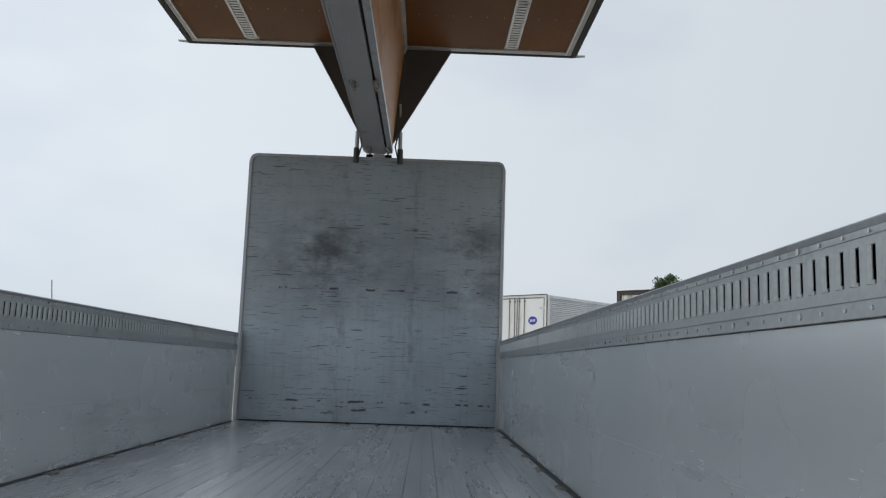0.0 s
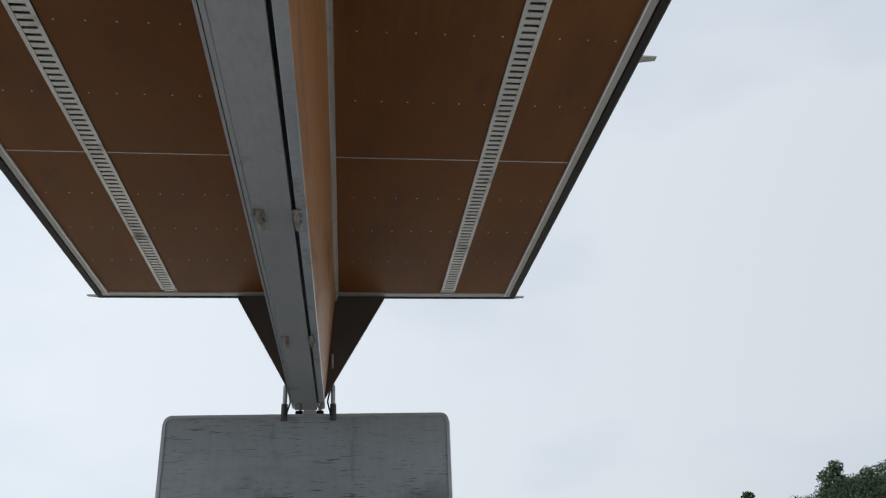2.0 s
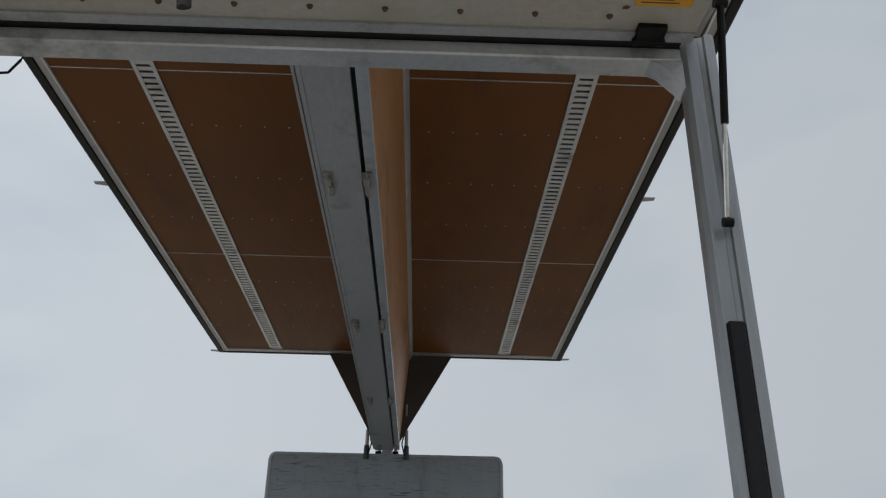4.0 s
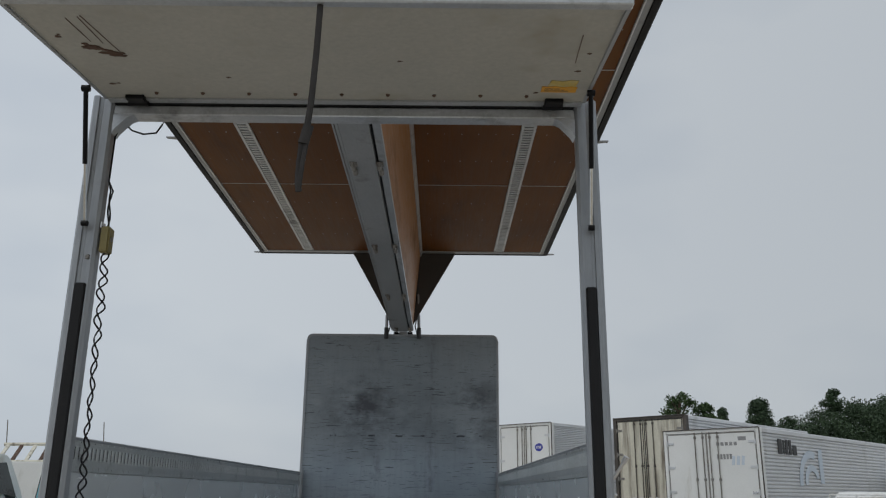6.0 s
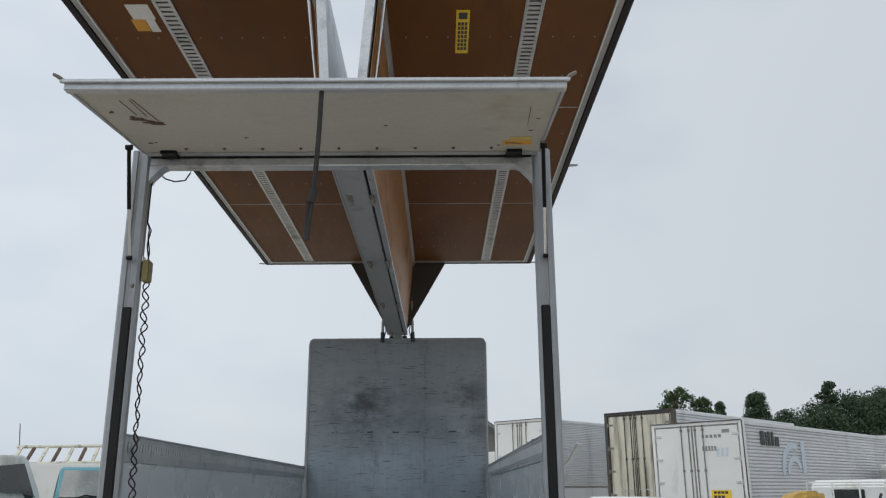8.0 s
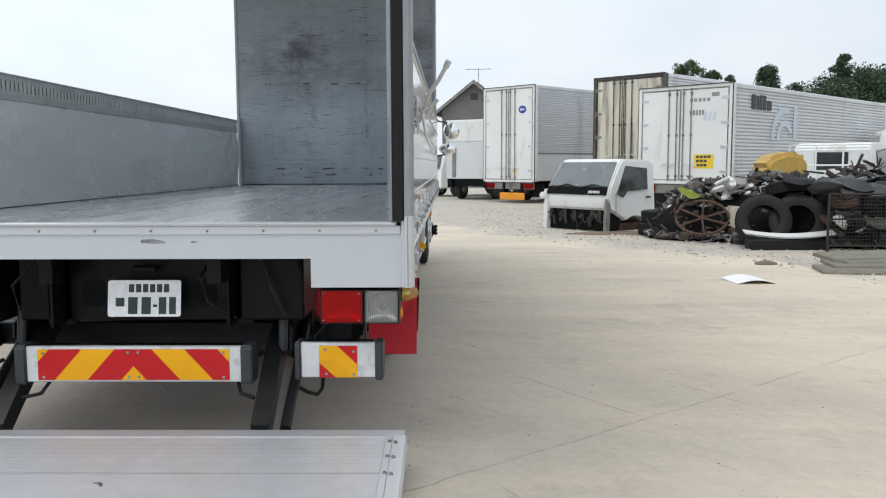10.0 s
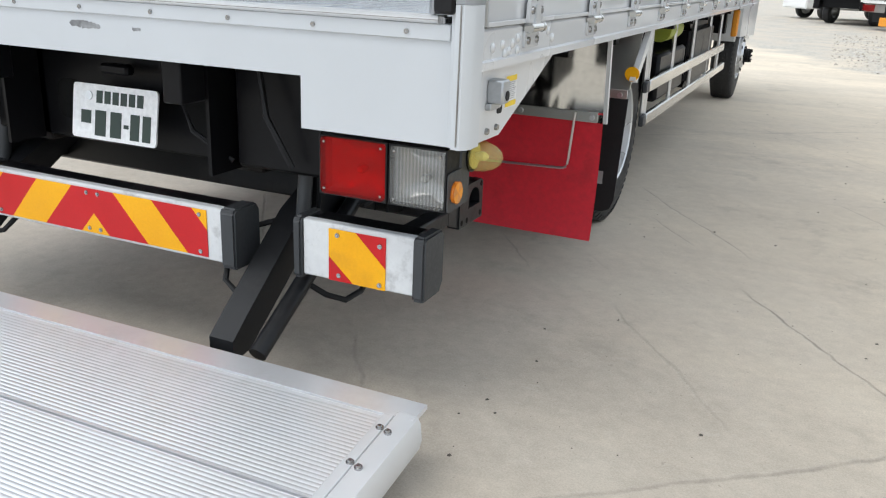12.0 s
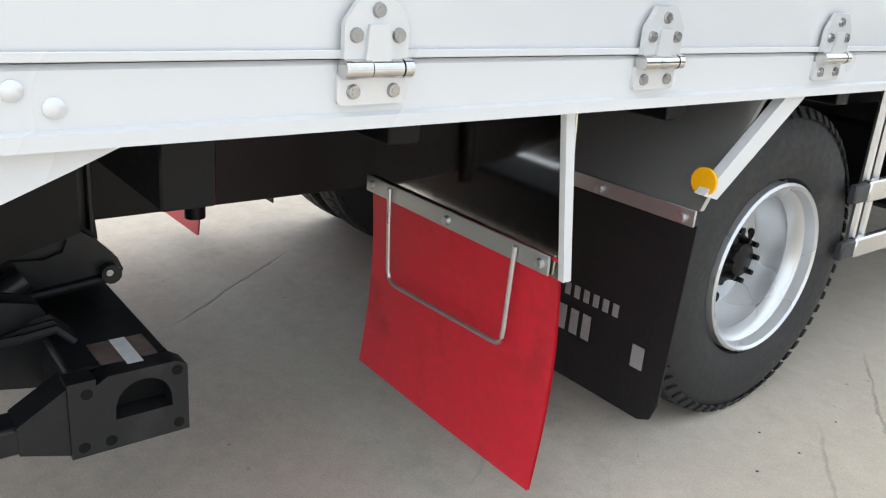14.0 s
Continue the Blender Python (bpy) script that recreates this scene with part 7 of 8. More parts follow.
# a white van body with a blue oval badge
t = box_truck("box_truck", "white box truck with ribbed aluminium sides, parked on gravel", pose(3.40, 25.25, 0, 0, 0, ROW), 2.28, 8.5, 0.76, 3.95, M_VAN, M_CORR, M_VAN, 0.06, 0.95, True, 0.5)
bm = shape()
prism(bm, [(0.62 + 0.17 * math.cos(a), 3.17 + 0.13 * math.sin(a)) for a in (2 * math.pi * k / 24 for k in range(24))], "y", -0.039, -0.036)
badge = part("oval_badge", bm, M_BLUEINK, t, "deep blue oval badge with pale bars")
part("badge_bars", bars(shape(), 0.52, 0.73, 3.13, 3.21, -0.039, 4, 0.6), M_PAPER, badge)
part("underrun_bar", box(shape(), -0.35, 0.75, -0.1, -0.02, 0.12, 0.36, 0.02), M_ORANGE, t, "orange underrun bar")
for x in (-0.25, 0.55):
    part("bar_hanger", box(shape(), x, x + 0.08, -0.05, 0.02, 0.3, 0.75), M_BLACK, t)
bm = shape()
box(bm, 0.55, 0.78, -0.038, -0.036, 0.98, 1.12)
part("paper_label", bm, M_PAPER, t)
part("yellow_label", box(shape(), 0.2, 0.36, -0.038, -0.036, 1.02, 1.2), M_YELLOW, t)

# a tall streaked container body
t = box_truck("container_truck", "tall cream container body, rust-streaked, with dark edges", pose(6.41, 20.12, 0, 0, 0, ROW), 2.28, 8.2, 1.13, 3.77, M_CREAM, M_CORR, M_DARKFRAME, 0.09, 0.0, False, 0.42, True)

# a white body with lettering bars and a yellow notice
t = box_truck("freight_truck", "white-doored truck with ribbed silver sides and dark lettering bars", pose(7.115, 17.0, 0, 0, 0, ROW), 2.48, 10.4, 0.88, 3.2, M_VAN, M_CORR, M_VAN, 0.085, 0.0, True, 0.46)
part("yellow_notice", box(shape(), 0.3, 0.82, -0.039, -0.036, 1.22, 1.56), M_YELLOW, t, "yellow notice with dark bars")
bm = shape()
for z, n in ((1.47, 4), (1.37, 3), (1.27, 3)):
    bars(bm, 0.36, 0.36 + 0.1 * n, z, z + 0.06, -0.039, n, 0.8)
pieces("notice_bar", bm, M_DARKINK, t)
bm = shape()
bars(bm, 0.16, 0.72, 2.82, 2.9, -0.036, 5, 0.7)
bars(bm, 0.16, 0.56, 2.5, 2.62, -0.036, 5, 0.7)
pieces("lettering_bar", bm, M_GREYINK, t)
bm = shape()
for k, x in enumerate((0.5, 0.62, 0.74)):
    prism(bm, [(x + 0.02, 2.36), (x + 0.09, 2.36), (x + 0.12, 2.56), (x + 0.05, 2.58)], "y", -0.0385, -0.036)
pieces("emblem_stripe", bm, M_PALEBLUE, t)
bm = shape()
SIDE_X = 1.245
for k, (y, wdt, hh) in enumerate(((0.95, 0.22, 0.36), (1.24, 0.07, 0.34), (1.38, 0.13, 0.36), (1.58, 0.13, 0.36), (1.8, 0.22, 0.24))):
    box(bm, SIDE_X, SIDE_X + 0.014, y, y + wdt, 2.64, 2.64 + hh)
pieces("lettering_bar", bm, M_DARKINK, t)
bm = shape()
for r0, r1, a0, a1 in ((0.62, 0.8, 70, 185), (0.3, 0.46, 20, 185)):
    turn = [radians(a0 + (a1 - a0) * q / 12) for q in range(13)]
    ring = [(2.85 + r1 * math.cos(a), 1.98 + r1 * math.sin(a)) for a in turn] + [(2.85 + r0 * math.cos(a), 1.98 + r0 * math.sin(a)) for a in reversed(turn)]
    for q in range(12):
        prism(bm, [ring[q], ring[q + 1], ring[24 - q], ring[25 - q]], "x", SIDE_X, SIDE_X + 0.012)
bmesh.ops.remove_doubles(bm, verts=bm.verts, dist=0.0005)
prism(bm, [(3.36, 1.98), (3.6, 1.98), (3.6, 2.86), (3.36, 2.8)], "x", SIDE_X, SIDE_X + 0.012)
pieces("emblem_stripe", bm, M_PALEBLUE, t)
part("door_sign", box(shape(), 0.72, 0.92, -0.039, -0.036, 2.93, 3.02), M_GREYINK, t)

# smaller truck with a folded tail gate, and a van
t = thing("gate_truck", "small white box truck with a folded grey tail gate", "truck", pose(2.05, 27.9, 0, 0, 0, -28), "trucks parked in a row")
part("box_body", box(shape(), -0.95, 0.95, 0.0, 4.6, 0.85, 3.0, 0.02), M_VAN, t)
part("rear_frame", box(shape(), -0.9, 0.9, -0.03, 0.0, 2.2, 2.95, 0.01), M_VAN, t)
part("tail_gate", prism(shape(), [(-0.03, 0.78), (-0.16, 0.8), (-0.12, 2.12), (-0.03, 2.12)], "x", -0.85, 0.85), M_CORR, t, "folded grey tail gate")
part("gate_rib", box(shape(), -0.6, -0.45, -0.18, -0.14, 0.85, 2.0, 0.01), M_GRIMY, t)
part("underframe", box(shape(), -0.85, 0.85, 0.05, 4.4, 0.5, 0.85), M_BLACK, t)
for x in (-0.75, 0.75):
    part("gate_bracket", box(shape(), x - 0.1, x + 0.1, -0.1, 0.1, 0.45, 0.85, 0.01), M_BLACK, t)
    lorry_wheel(t, x, 0.9, 0.36)
    lorry_wheel(t, x, 3.9, 0.36)
t = thing("van", "white van parked beyond the trucks", "van", pose(0.55, 31.2, 0, 0, 0, -60))
bm = shape()
prism(bm, [(0.0, 0.35), (0.05, 1.1), (0.2, 1.75), (0.5, 1.95), (3.2, 1.95), (3.9, 1.15), (4.3, 1.0), (4.35, 0.35)], "x", -0.84, 0.84)
bmesh.ops.bevel(bm, geom=list(bm.edges), offset=0.04, segments=2, affect="EDGES", clamp_overlap=True)
part("body", bm, M_VAN, t)
for s in (-1, 1):
    part("side_window", prism(shape(), [(0.3, 1.2), (3.3, 1.2), (3.0, 1.75), (0.45, 1.75)], "x", s * 0.836, s * 0.846), M_DARKGLASS, t)
    for y in (0.85, 3.5):
        lorry_wheel(t, s * 0.76, y, 0.32, 0.2)
part("rear_window", prism(shape(), [(0.02, 1.15), (0.17, 1.7), (0.16, 1.7), (0.01, 1.15)], "x", -0.65, 0.65), M_DARKGLASS, t)


def cab_shell(parent, w, depth, h, sit, mat_, glass, back_window=False):
    """A cab-over driver's cab facing -y: shell, windscreen, black garnish, side windows."""
    bm = shape()
    prism(bm, [(0.03, sit + 0.26 * h), (-0.02, sit + 0.46 * h), (0.05, sit + 0.58 * h), (0.40, sit + 0.95 * h), (0.54, sit + h), (depth - 0.12, sit + 0.985 * h), (depth, sit + 0.9 * h), (depth, sit + 0.08),
               (depth * 0.8, sit + 0.08), (depth * 0.72, sit + 0.24), (depth * 0.5, sit + 0.27), (depth * 0.36, sit + 0.12)], "x", -w / 2, w / 2)
    for v in bm.verts:
        k = max(0.0, (v.co.z - sit - 0.5 * h) / (0.5 * h))
        v.co.x *= 1 - 0.1 * k
    bmesh.ops.bevel(bm, geom=[e for e in bm.edges if e.calc_length() > 0.05], offset=0.035, segments=2, affect="EDGES", clamp_overlap=True)
    shell = part("cab_shell", bm, mat_, parent)
    for nm, p, q, wa, wb, g, words in (("windscreen", (0.06, 0.595), (0.40, 0.945), 0.45, 0.415, glass, "dusty windscreen"), ("garnish", (-0.012, 0.475), (0.052, 0.585), 0.46, 0.455, M_HOLE, "black panel under the windscreen")):
        p, q = Vector((0, p[0], sit + p[1] * h)), Vector((0, q[0], sit + q[1] * h))
        nrm = Vector((0, -(q.z - p.z), q.y - p.y)).normalized()
        bm = shape()
        vs = []
        for off in (nrm * 0.002, nrm * 0.022):
            vs.append([bm.verts.new(c + off) for c in (p + Vector((-wa * w, 0, 0)), p + Vector((wa * w, 0, 0)), q + Vector((wb * w, 0, 0)), q + Vector((-wb * w, 0, 0)))])
        bm.faces.new(vs[1])
        bm.faces.new(vs[0])
        for i in range(4):
            bm.faces.new((vs[0][i], vs[0][(i + 1) % 4], vs[1][(i + 1) % 4], vs[1][i]))
        part(nm, bm, g, shell, words)
    for s in (-1, 1):
        bm = shape()
        prism(bm, [(0.24, sit + 0.5 * h), (0.42, sit + 0.44 * h), (0.56, sit + 0.53 * h), (depth - 0.3, sit + 0.55 * h), (depth - 0.27, sit + 0.86 * h), (0.56, sit + 0.9 * h)], "x", s * w * 0.38, s * w * 0.5)
        for v in bm.verts:
            k = max(0.0, (v.co.z - sit - 0.5 * h) / (0.5 * h))
            v.co.x = v.co.x if abs(v.co.x) < w * 0.4 else s * (w / 2 * (1 - 0.1 * k) + 0.012)
        part("side_window", bm, M_DARKGLASS, shell)
        part("door_handle", box(shape(), min(s * w * 0.5, s * (w * 0.5 + 0.015)), max(s * w * 0.5, s * (w * 0.5 + 0.015)), depth - 0.35, depth - 0.2, sit + 0.42 * h, sit + 0.45 * h, 0.004), M_CHARCOAL, shell)
        part("door_gap", box(shape(), min(s * w * 0.5, s * (w * 0.5 + 0.0025)), max(s * w * 0.5, s * (w * 0.5 + 0.0025)), 0.2, 0.21, sit + 0.2, sit + 0.5 * h), M_RUBBER, shell)
    for x, d in ((-0.35 * w, 0.3), (0.02 * w, 0.36)):
        bm = shape()
        tube(bm, [(x, 0.0, sit + 0.56 * h), (x + d, 0.045, sit + 0.63 * h), (x + 2 * d * 0.9, 0.02, sit + 0.6 * h)], 0.011, 5)
        part("wiper", bm, M_RUBBER, shell)
    if back_window:
        part("back_window", box(shape(), -0.2 * w, 0.2 * w, depth - 0.005, depth + 0.012, sit + 0.56 * h, sit + 0.84 * h, 0.01), M_DARKGLASS, shell)
    return shell


# cut-off cab standing on the ground
t = thing("truck_cab", "white cut-off truck cab with smashed front, sitting on the gravel", "truck cab", pose(3.94, 13.3, 0, 0, 0, ROW - 5))
cab_shell(t, 1.72, 1.5, 1.36, 0.08, M_VAN, M_GLASS)
part("lettering_bars", bars(shape(), 0.36, 0.66, 0.765, 0.815, -0.042, 5, 0.75), M_PAPER, t)
random.seed(11)
bm = shape()
for k in range(26):
    x, z, l, w2 = random.uniform(-0.78, 0.76), random.uniform(0.28, 0.42), random.uniform(0.05, 0.2), random.uniform(0.03, 0.12)
    lean = random.uniform(-0.07, 0.07)
    y = random.uniform(-0.04, 0.05)
    prism(bm, [(x, z), (x + w2, z + 0.01), (x + w2 * 0.7 + lean, max(0.02, z - l)), (x + lean, max(0.01, z - l * 0.9))], "y", y, y + random.uniform(0.01, 0.05))
for k in range(3):
    x = random.uniform(-0.7, 0.5)
    tube(bm, [(x, -0.02, random.uniform(0.25, 0.4)), (x + 0.1, -0.05, random.uniform(0.05, 0.3)), (x + 0.24, -0.02, random.uniform(0.08, 0.36))], 0.012, 6)
# black box stands for the shade inside the open front
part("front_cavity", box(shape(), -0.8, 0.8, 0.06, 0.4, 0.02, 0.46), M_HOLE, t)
pieces("broken_bracket", bm, M_OIL, t, "torn dark metal where the bumper was")
for x, w2 in ((-0.82, 0.07), (0.79, 0.035)):
    bm = shape()
    prism(bm, [(x - 0.02, 0.02), (x + w2, 0.0), (x + w2 + 0.02, 0.5), (x + w2 * 0.7, 0.66), (x, 0.6), (x - 0.02, 0.3)], "y", -0.06, 0.06)
    part("torn_panel", bm, M_GRIMY if x > 0 else M_VAN, t, "bent front corner panel")
part("mirror_stub", box(shape(), -0.95, -0.75, -0.1, 0.02, 0.62, 0.76, 0.03, 2), M_VAN, t)
part("floor_pan", box(shape(), -0.7, 0.7, 0.3, 1.45, 0.0, 0.16, 0.02), M_RUST, t)


def heap(bm, cx, cy, rx, ry, h, seed, n=22):
    """A low uneven mound."""
    rows = []
    for j in range(7):
        k = j / 6
        ring = []
        for i in range(n):
            a = 2 * math.pi * i / n
            wob = 1 + 0.22 * noise.noise((cx + math.cos(a) * 2, cy + math.sin(a) * 2, seed + k * 2))
            z = h * math.sin(k * math.pi / 2) ** 0.8 * (1 + 0.25 * noise.noise((i * 0.7, j * 0.9, seed)))
            rr = math.cos(k * math.pi / 2) * wob
            ring.append(bm.verts.new((cx + rx * rr * math.cos(a), cy + ry * rr * math.sin(a), z if j else -0.02)))
        rows.append(ring)
    for u, v in zip(rows, rows[1:]):
        for i in range(n):
            bm.faces.new((u[i], u[(i + 1) % n], v[(i + 1) % n], v[i]))
    bm.faces.new(rows[-1])
    return bm


lone("earth_mound", heap(shape(), 4.75, 12.35, 1.1, 0.22, 0.05, 3, 34), M_EARTH, "low brown earth mound before the cut-off cab", "mound", kind="stuff")
lone("earth_mound", heap(shape(), 5.62, 7.5, 0.15, 0.1, 0.05, 8), M_EARTH, "small dark clod of earth on gravel", "mound", kind="stuff")

# scrap heap: a black core painted as inner shade, hundreds of joined scraps over it
CORE = ((6.1, 11.6, 1.0, 0.9, 0.85), (7.1, 11.0, 1.2, 1.0, 1.05), (8.3, 10.4, 1.3, 1.0, 1.05), (9.5, 10.0, 1.3, 1.0, 1.0), (10.6, 9.6, 1.3, 1.0, 0.9))
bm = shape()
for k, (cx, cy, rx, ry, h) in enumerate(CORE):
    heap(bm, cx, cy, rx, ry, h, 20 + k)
lone("scrap_core", bm, M_HOLE, "black core of the scrap heap, standing for shade between scraps", "scrap heap", kind="stuff")
random.seed(21)
bm = shape()
for k in range(2900):
    cx, cy, rx, ry, h = random.choice(CORE)
    a = random.uniform(0, 2 * math.pi)
    q = random.uniform(0.0, 1.12) ** 0.6
    x, y = cx + rx * q * math.cos(a), cy + ry * q * math.sin(a)
    z = h * max(0.06, 1 - min(q, 1.0) ** 2.6) * random.uniform(0.85, 1.16) + 0.04
    m = Matrix.Translation((x, y, z)) @ Euler((random.uniform(-0.7, 0.7), random.uniform(-0.7, 0.7), random.uniform(0, 6.3))).to_matrix().to_4x4()
    kind = random.random()
    piece = shape()
    if kind < 0.4:
        sx, sy, sz = random.uniform(0.03, 0.16), random.uniform(0.03, 0.11), random.uniform(0.02, 0.07)
        box(piece, -sx, sx, -sy, sy, -sz, sz, min(sz, sy) * 0.3)
    elif kind < 0.62:
        l = random.uniform(0.1, 0.4)
        tube(piece, [(-l, 0, 0), (-l * 0.3, random.uniform(-0.1, 0.1), 0.04), (l * 0.4, random.uniform(-0.1, 0.1), 0), (l, 0, 0.05)], random.uniform(0.008, 0.03), 6)
    elif kind < 0.85:
        sx, sy = random.uniform(0.06, 0.2), random.uniform(0.05, 0.14)
        prism(piece, [(-sx, -sy), (sx * 0.8, -sy * random.random()), (sx, sy), (0, sy * 1.2), (-sx * 0.7, sy * 0.6)], "z", -0.006, 0.006)
    else:
        r = random.uniform(0.05, 0.13)
        lathe(piece, [(-r * 0.4, r * 0.6), (-r * 0.35, r), (r * 0.35, r), (r * 0.4, r * 0.6)], (0, 0, 0), "z", 12)
    pour(bm, piece, m)
lone("scrap_heap", bm, M_SCRAP, "heap of mixed dark vehicle scrap on the gravel", "scrap heap", kind="stuff")


def scrap_tyre(m, r=0.4, w=0.22, label="old black tyre leaning on the scrap heap"):
    prof = [(-w * 0.42, r * 0.58), (-w / 2, r * 0.72), (-w / 2, r * 0.88), (-w * 0.4, r), (w * 0.4, r), (w / 2, r * 0.88), (w / 2, r * 0.72), (w * 0.42, r * 0.58), (w * 0.36, r * 0.6), (w * 0.42, r * 0.85), (-w * 0.42, r * 0.85), (-w * 0.36, r * 0.6)]
    t = thing("tyre", label, "tyre", m, "tyres on the scrap heap")
    part("casing", lathe(shape(), prof, (0, 0, 0), "y", 44, True), M_RUBBER, t)
    bm = shape()
    for k in range(40):
        a = 2 * math.pi * k / 40
        for y0, y1, sh in ((-w * 0.38, -0.01, 0.0), (0.01, w * 0.38, 0.5)):
            v = []
            for rr in (r - 0.01, r + 0.008):
                for aa in (a + sh * 0.08, a + sh * 0.08 + 0.09):
                    for yy in (y0, y1):
                        v.append(bm.verts.new((rr * math.cos(aa), yy, rr * math.sin(aa))))
            for q in ((4, 5, 7, 6), (0, 4, 6, 2), (1, 3, 7, 5), (0, 1, 5, 4), (2, 6, 7, 3)):
                bm.faces.new([v[i] for i in q])
    tagged(part("tread", bm, M_RUBBER, t), kind="stuff")
    return t


scrap_tyre(pose(6.42, 9.78, 0.42, -18, 0, -12), 0.42)
scrap_tyre(pose(6.95, 9.72, 0.41, -24, 0, -18), 0.43)
scrap_tyre(pose(5.32, 12.1, 0.13, 90, 0, 10), 0.36, 0.24, "old black tyre lying flat by the cab")
scrap_tyre(pose(5.36, 12.12, 0.36, 90, 0, 30), 0.35, 0.22, "old black tyre lying on another tyre")
scrap_tyre(pose(7.1, 10.4, 0.92, 78, 0, 20), 0.4, 0.22, "old black tyre lying on the scrap heap")
scrap_tyre(pose(8.6, 9.9, 1.0, 70, 10, 40), 0.38, 0.22, "old black tyre lying on the scrap heap")

# curved white board under the leaning tyres
bm = shape()
n = 10
for off in (0.0, 0.02):
    row = [[bm.verts.new((6.0 + 1.35 * k / n, 9.36 - 0.12 * k / n + dy, 0.24 - 0.06 * math.sin(math.pi * k / n) + dz + off)) for dy, dz in ((0.0, 0.0), (0.16, 0.05))] for k in range(n + 1)]
    for u, v in zip(row, row[1:]):
        bm.faces.new((u[0], u[1], v[1], v[0]))
lone("sagging_board", bm, M_VAN, "sagging white board lying across the tyres", "board")
bm = shape()
box(bm, 6.05, 7.3, 9.3, 9.55, 0.0, 0.17, 0.02)
lone("timber_baulk", bm, M_RUBBER, "black timber baulk under the board", "timber")

# wire cage
cage = thing("wire_cage", "rusty wire cage crate full of scrap", "cage", pose(7.12, 9.02, 0, 0, 0, -6))
for a, b in (((0, 0), (0, 0.9)), ((1.15, 0), (1.15, 0.9))):
    for y in (0.0, 0.8):
        part("corner_bar", tube(shape(), [(a[0], y, 0.0), (b[0], y, 0.88)], 0.02, 6), M_OIL, cage)
for z in (0.1, 0.5, 0.88):
    for y in (0.0, 0.8):
        part("rail", tube(shape(), [(0, y, z), (1.15, y, z)], 0.016, 6), M_OIL, cage)
for k in range(22):
    x = 0.05 + k * 0.05
    part("wire", tube(shape(), [(x, -0.01, 0.1), (x, -0.01, 0.88)], 0.004, 4), M_OIL, cage)
for k in range(14):
    z = 0.14 + k * 0.053
    part("wire", tube(shape(), [(0.0, -0.012, z), (1.15, -0.012, z)], 0.004, 4), M_OIL, cage)
random.seed(31)
for k in range(26):
    sx, sy, sz = random.uniform(0.06, 0.2), random.uniform(0.06, 0.2), random.uniform(0.04, 0.12)
    m = pose(7.12 + random.uniform(0.2, 1.0), 9.3 + random.uniform(-0.1, 0.35), 0.15 + random.uniform(0, 0.75), random.uniform(-40, 40), random.uniform(-40, 40), random.uniform(0, 180))
    lone("scrap_block", box(shape(), -sx, sx, -sy, sy, -sz, sz, 0.03, 2), random.choice((M_BLACK, M_RUBBER, M_RUST, M_GRIMY, M_CHARCOAL, M_VAN)), "dented scrap part inside the wire cage", "scrap part", m, "scrap parts in the cage")
# bundled engine parts over and beside the cage
for k in range(60):
    cx, cy, rx, ry, h = random.choice(CORE[1:])
    a = random.uniform(3.5, 6.0)
    q = random.uniform(0.15, 0.95)
    x, y = cx + rx * q * math.cos(a), cy + ry * q * math.sin(a)
    z = h * max(0.12, 1 - q ** 2.2) + 0.03
    m = pose(x, y, z, random.uniform(-60, 60), random.uniform(-60, 60), random.uniform(0, 360))
    pick = k % 5
    bm = shape()
    if pick == 0:
        s1 = random.uniform(0.1, 0.2)
        box(bm, -s1, s1, -s1 * 0.7, s1 * 0.7, -s1 * 0.6, s1 * 0.6, 0.03, 2)
        cyl(bm, (s1 * 0.3, 0, s1 * 0.5), (s1 * 0.3, 0, s1), s1 * 0.4)
        cyl(bm, (-s1, 0, 0), (-s1 * 1.5, 0, 0), s1 * 0.3)
        lone("engine_part", bm, random.choice((M_BLACK, M_GRIMY, M_RUST)), "greasy engine part on the scrap heap", "engine part", m, "engine parts")
    elif pick == 1:
        pts = [(random.uniform(-0.35, 0.35), random.uniform(-0.25, 0.25), 0.08 * math.sin(i)) for i in range(6)]
        tube(bm, pts, 0.018, 7)
        lone("hose", bm, random.choice((M_RUBBER, M_RUST, M_ZINC)), "bent hose on the scrap heap", "hose", m, "hoses")
    elif pick == 2:
        l = random.uniform(0.25, 0.5)
        prism(bm, [(-l, -0.1), (l, -0.12), (l * 0.9, 0.1), (0, 0.16), (-l * 0.9, 0.08)], "z", -0.012, 0.012)
        bmesh.ops.bevel(bm, geom=list(bm.edges), offset=0.008, segments=1, affect="EDGES", clamp_overlap=True)
        lone("body_panel", bm, random.choice((M_VAN, M_BLACK, M_CHARCOAL, M_GRIMY, M_VAN)), "bent body panel on the scrap heap", "panel", m, "body panels")
    elif pick == 3:
        lathe(bm, [(-0.08, 0.05), (-0.07, 0.12), (0.0, 0.14), (0.07, 0.12), (0.08, 0.04)], (0, 0, 0), "z", 18)
        lone("drum_part", bm, random.choice((M_BLACK, M_GRIMY, M_RUST, M_ZINC)), "round brake part on the scrap heap", "brake part", m, "brake parts")
    else:
        box(bm, -0.14, 0.14, -0.1, 0.1, -0.09, 0.09, 0.05, 3)
        lone("plastic_tank", bm, random.choice((M_VAN, M_PAPER, M_BLACK, M_CREAM)), "small plastic tank on the scrap heap", "tank", m, "plastic tanks")

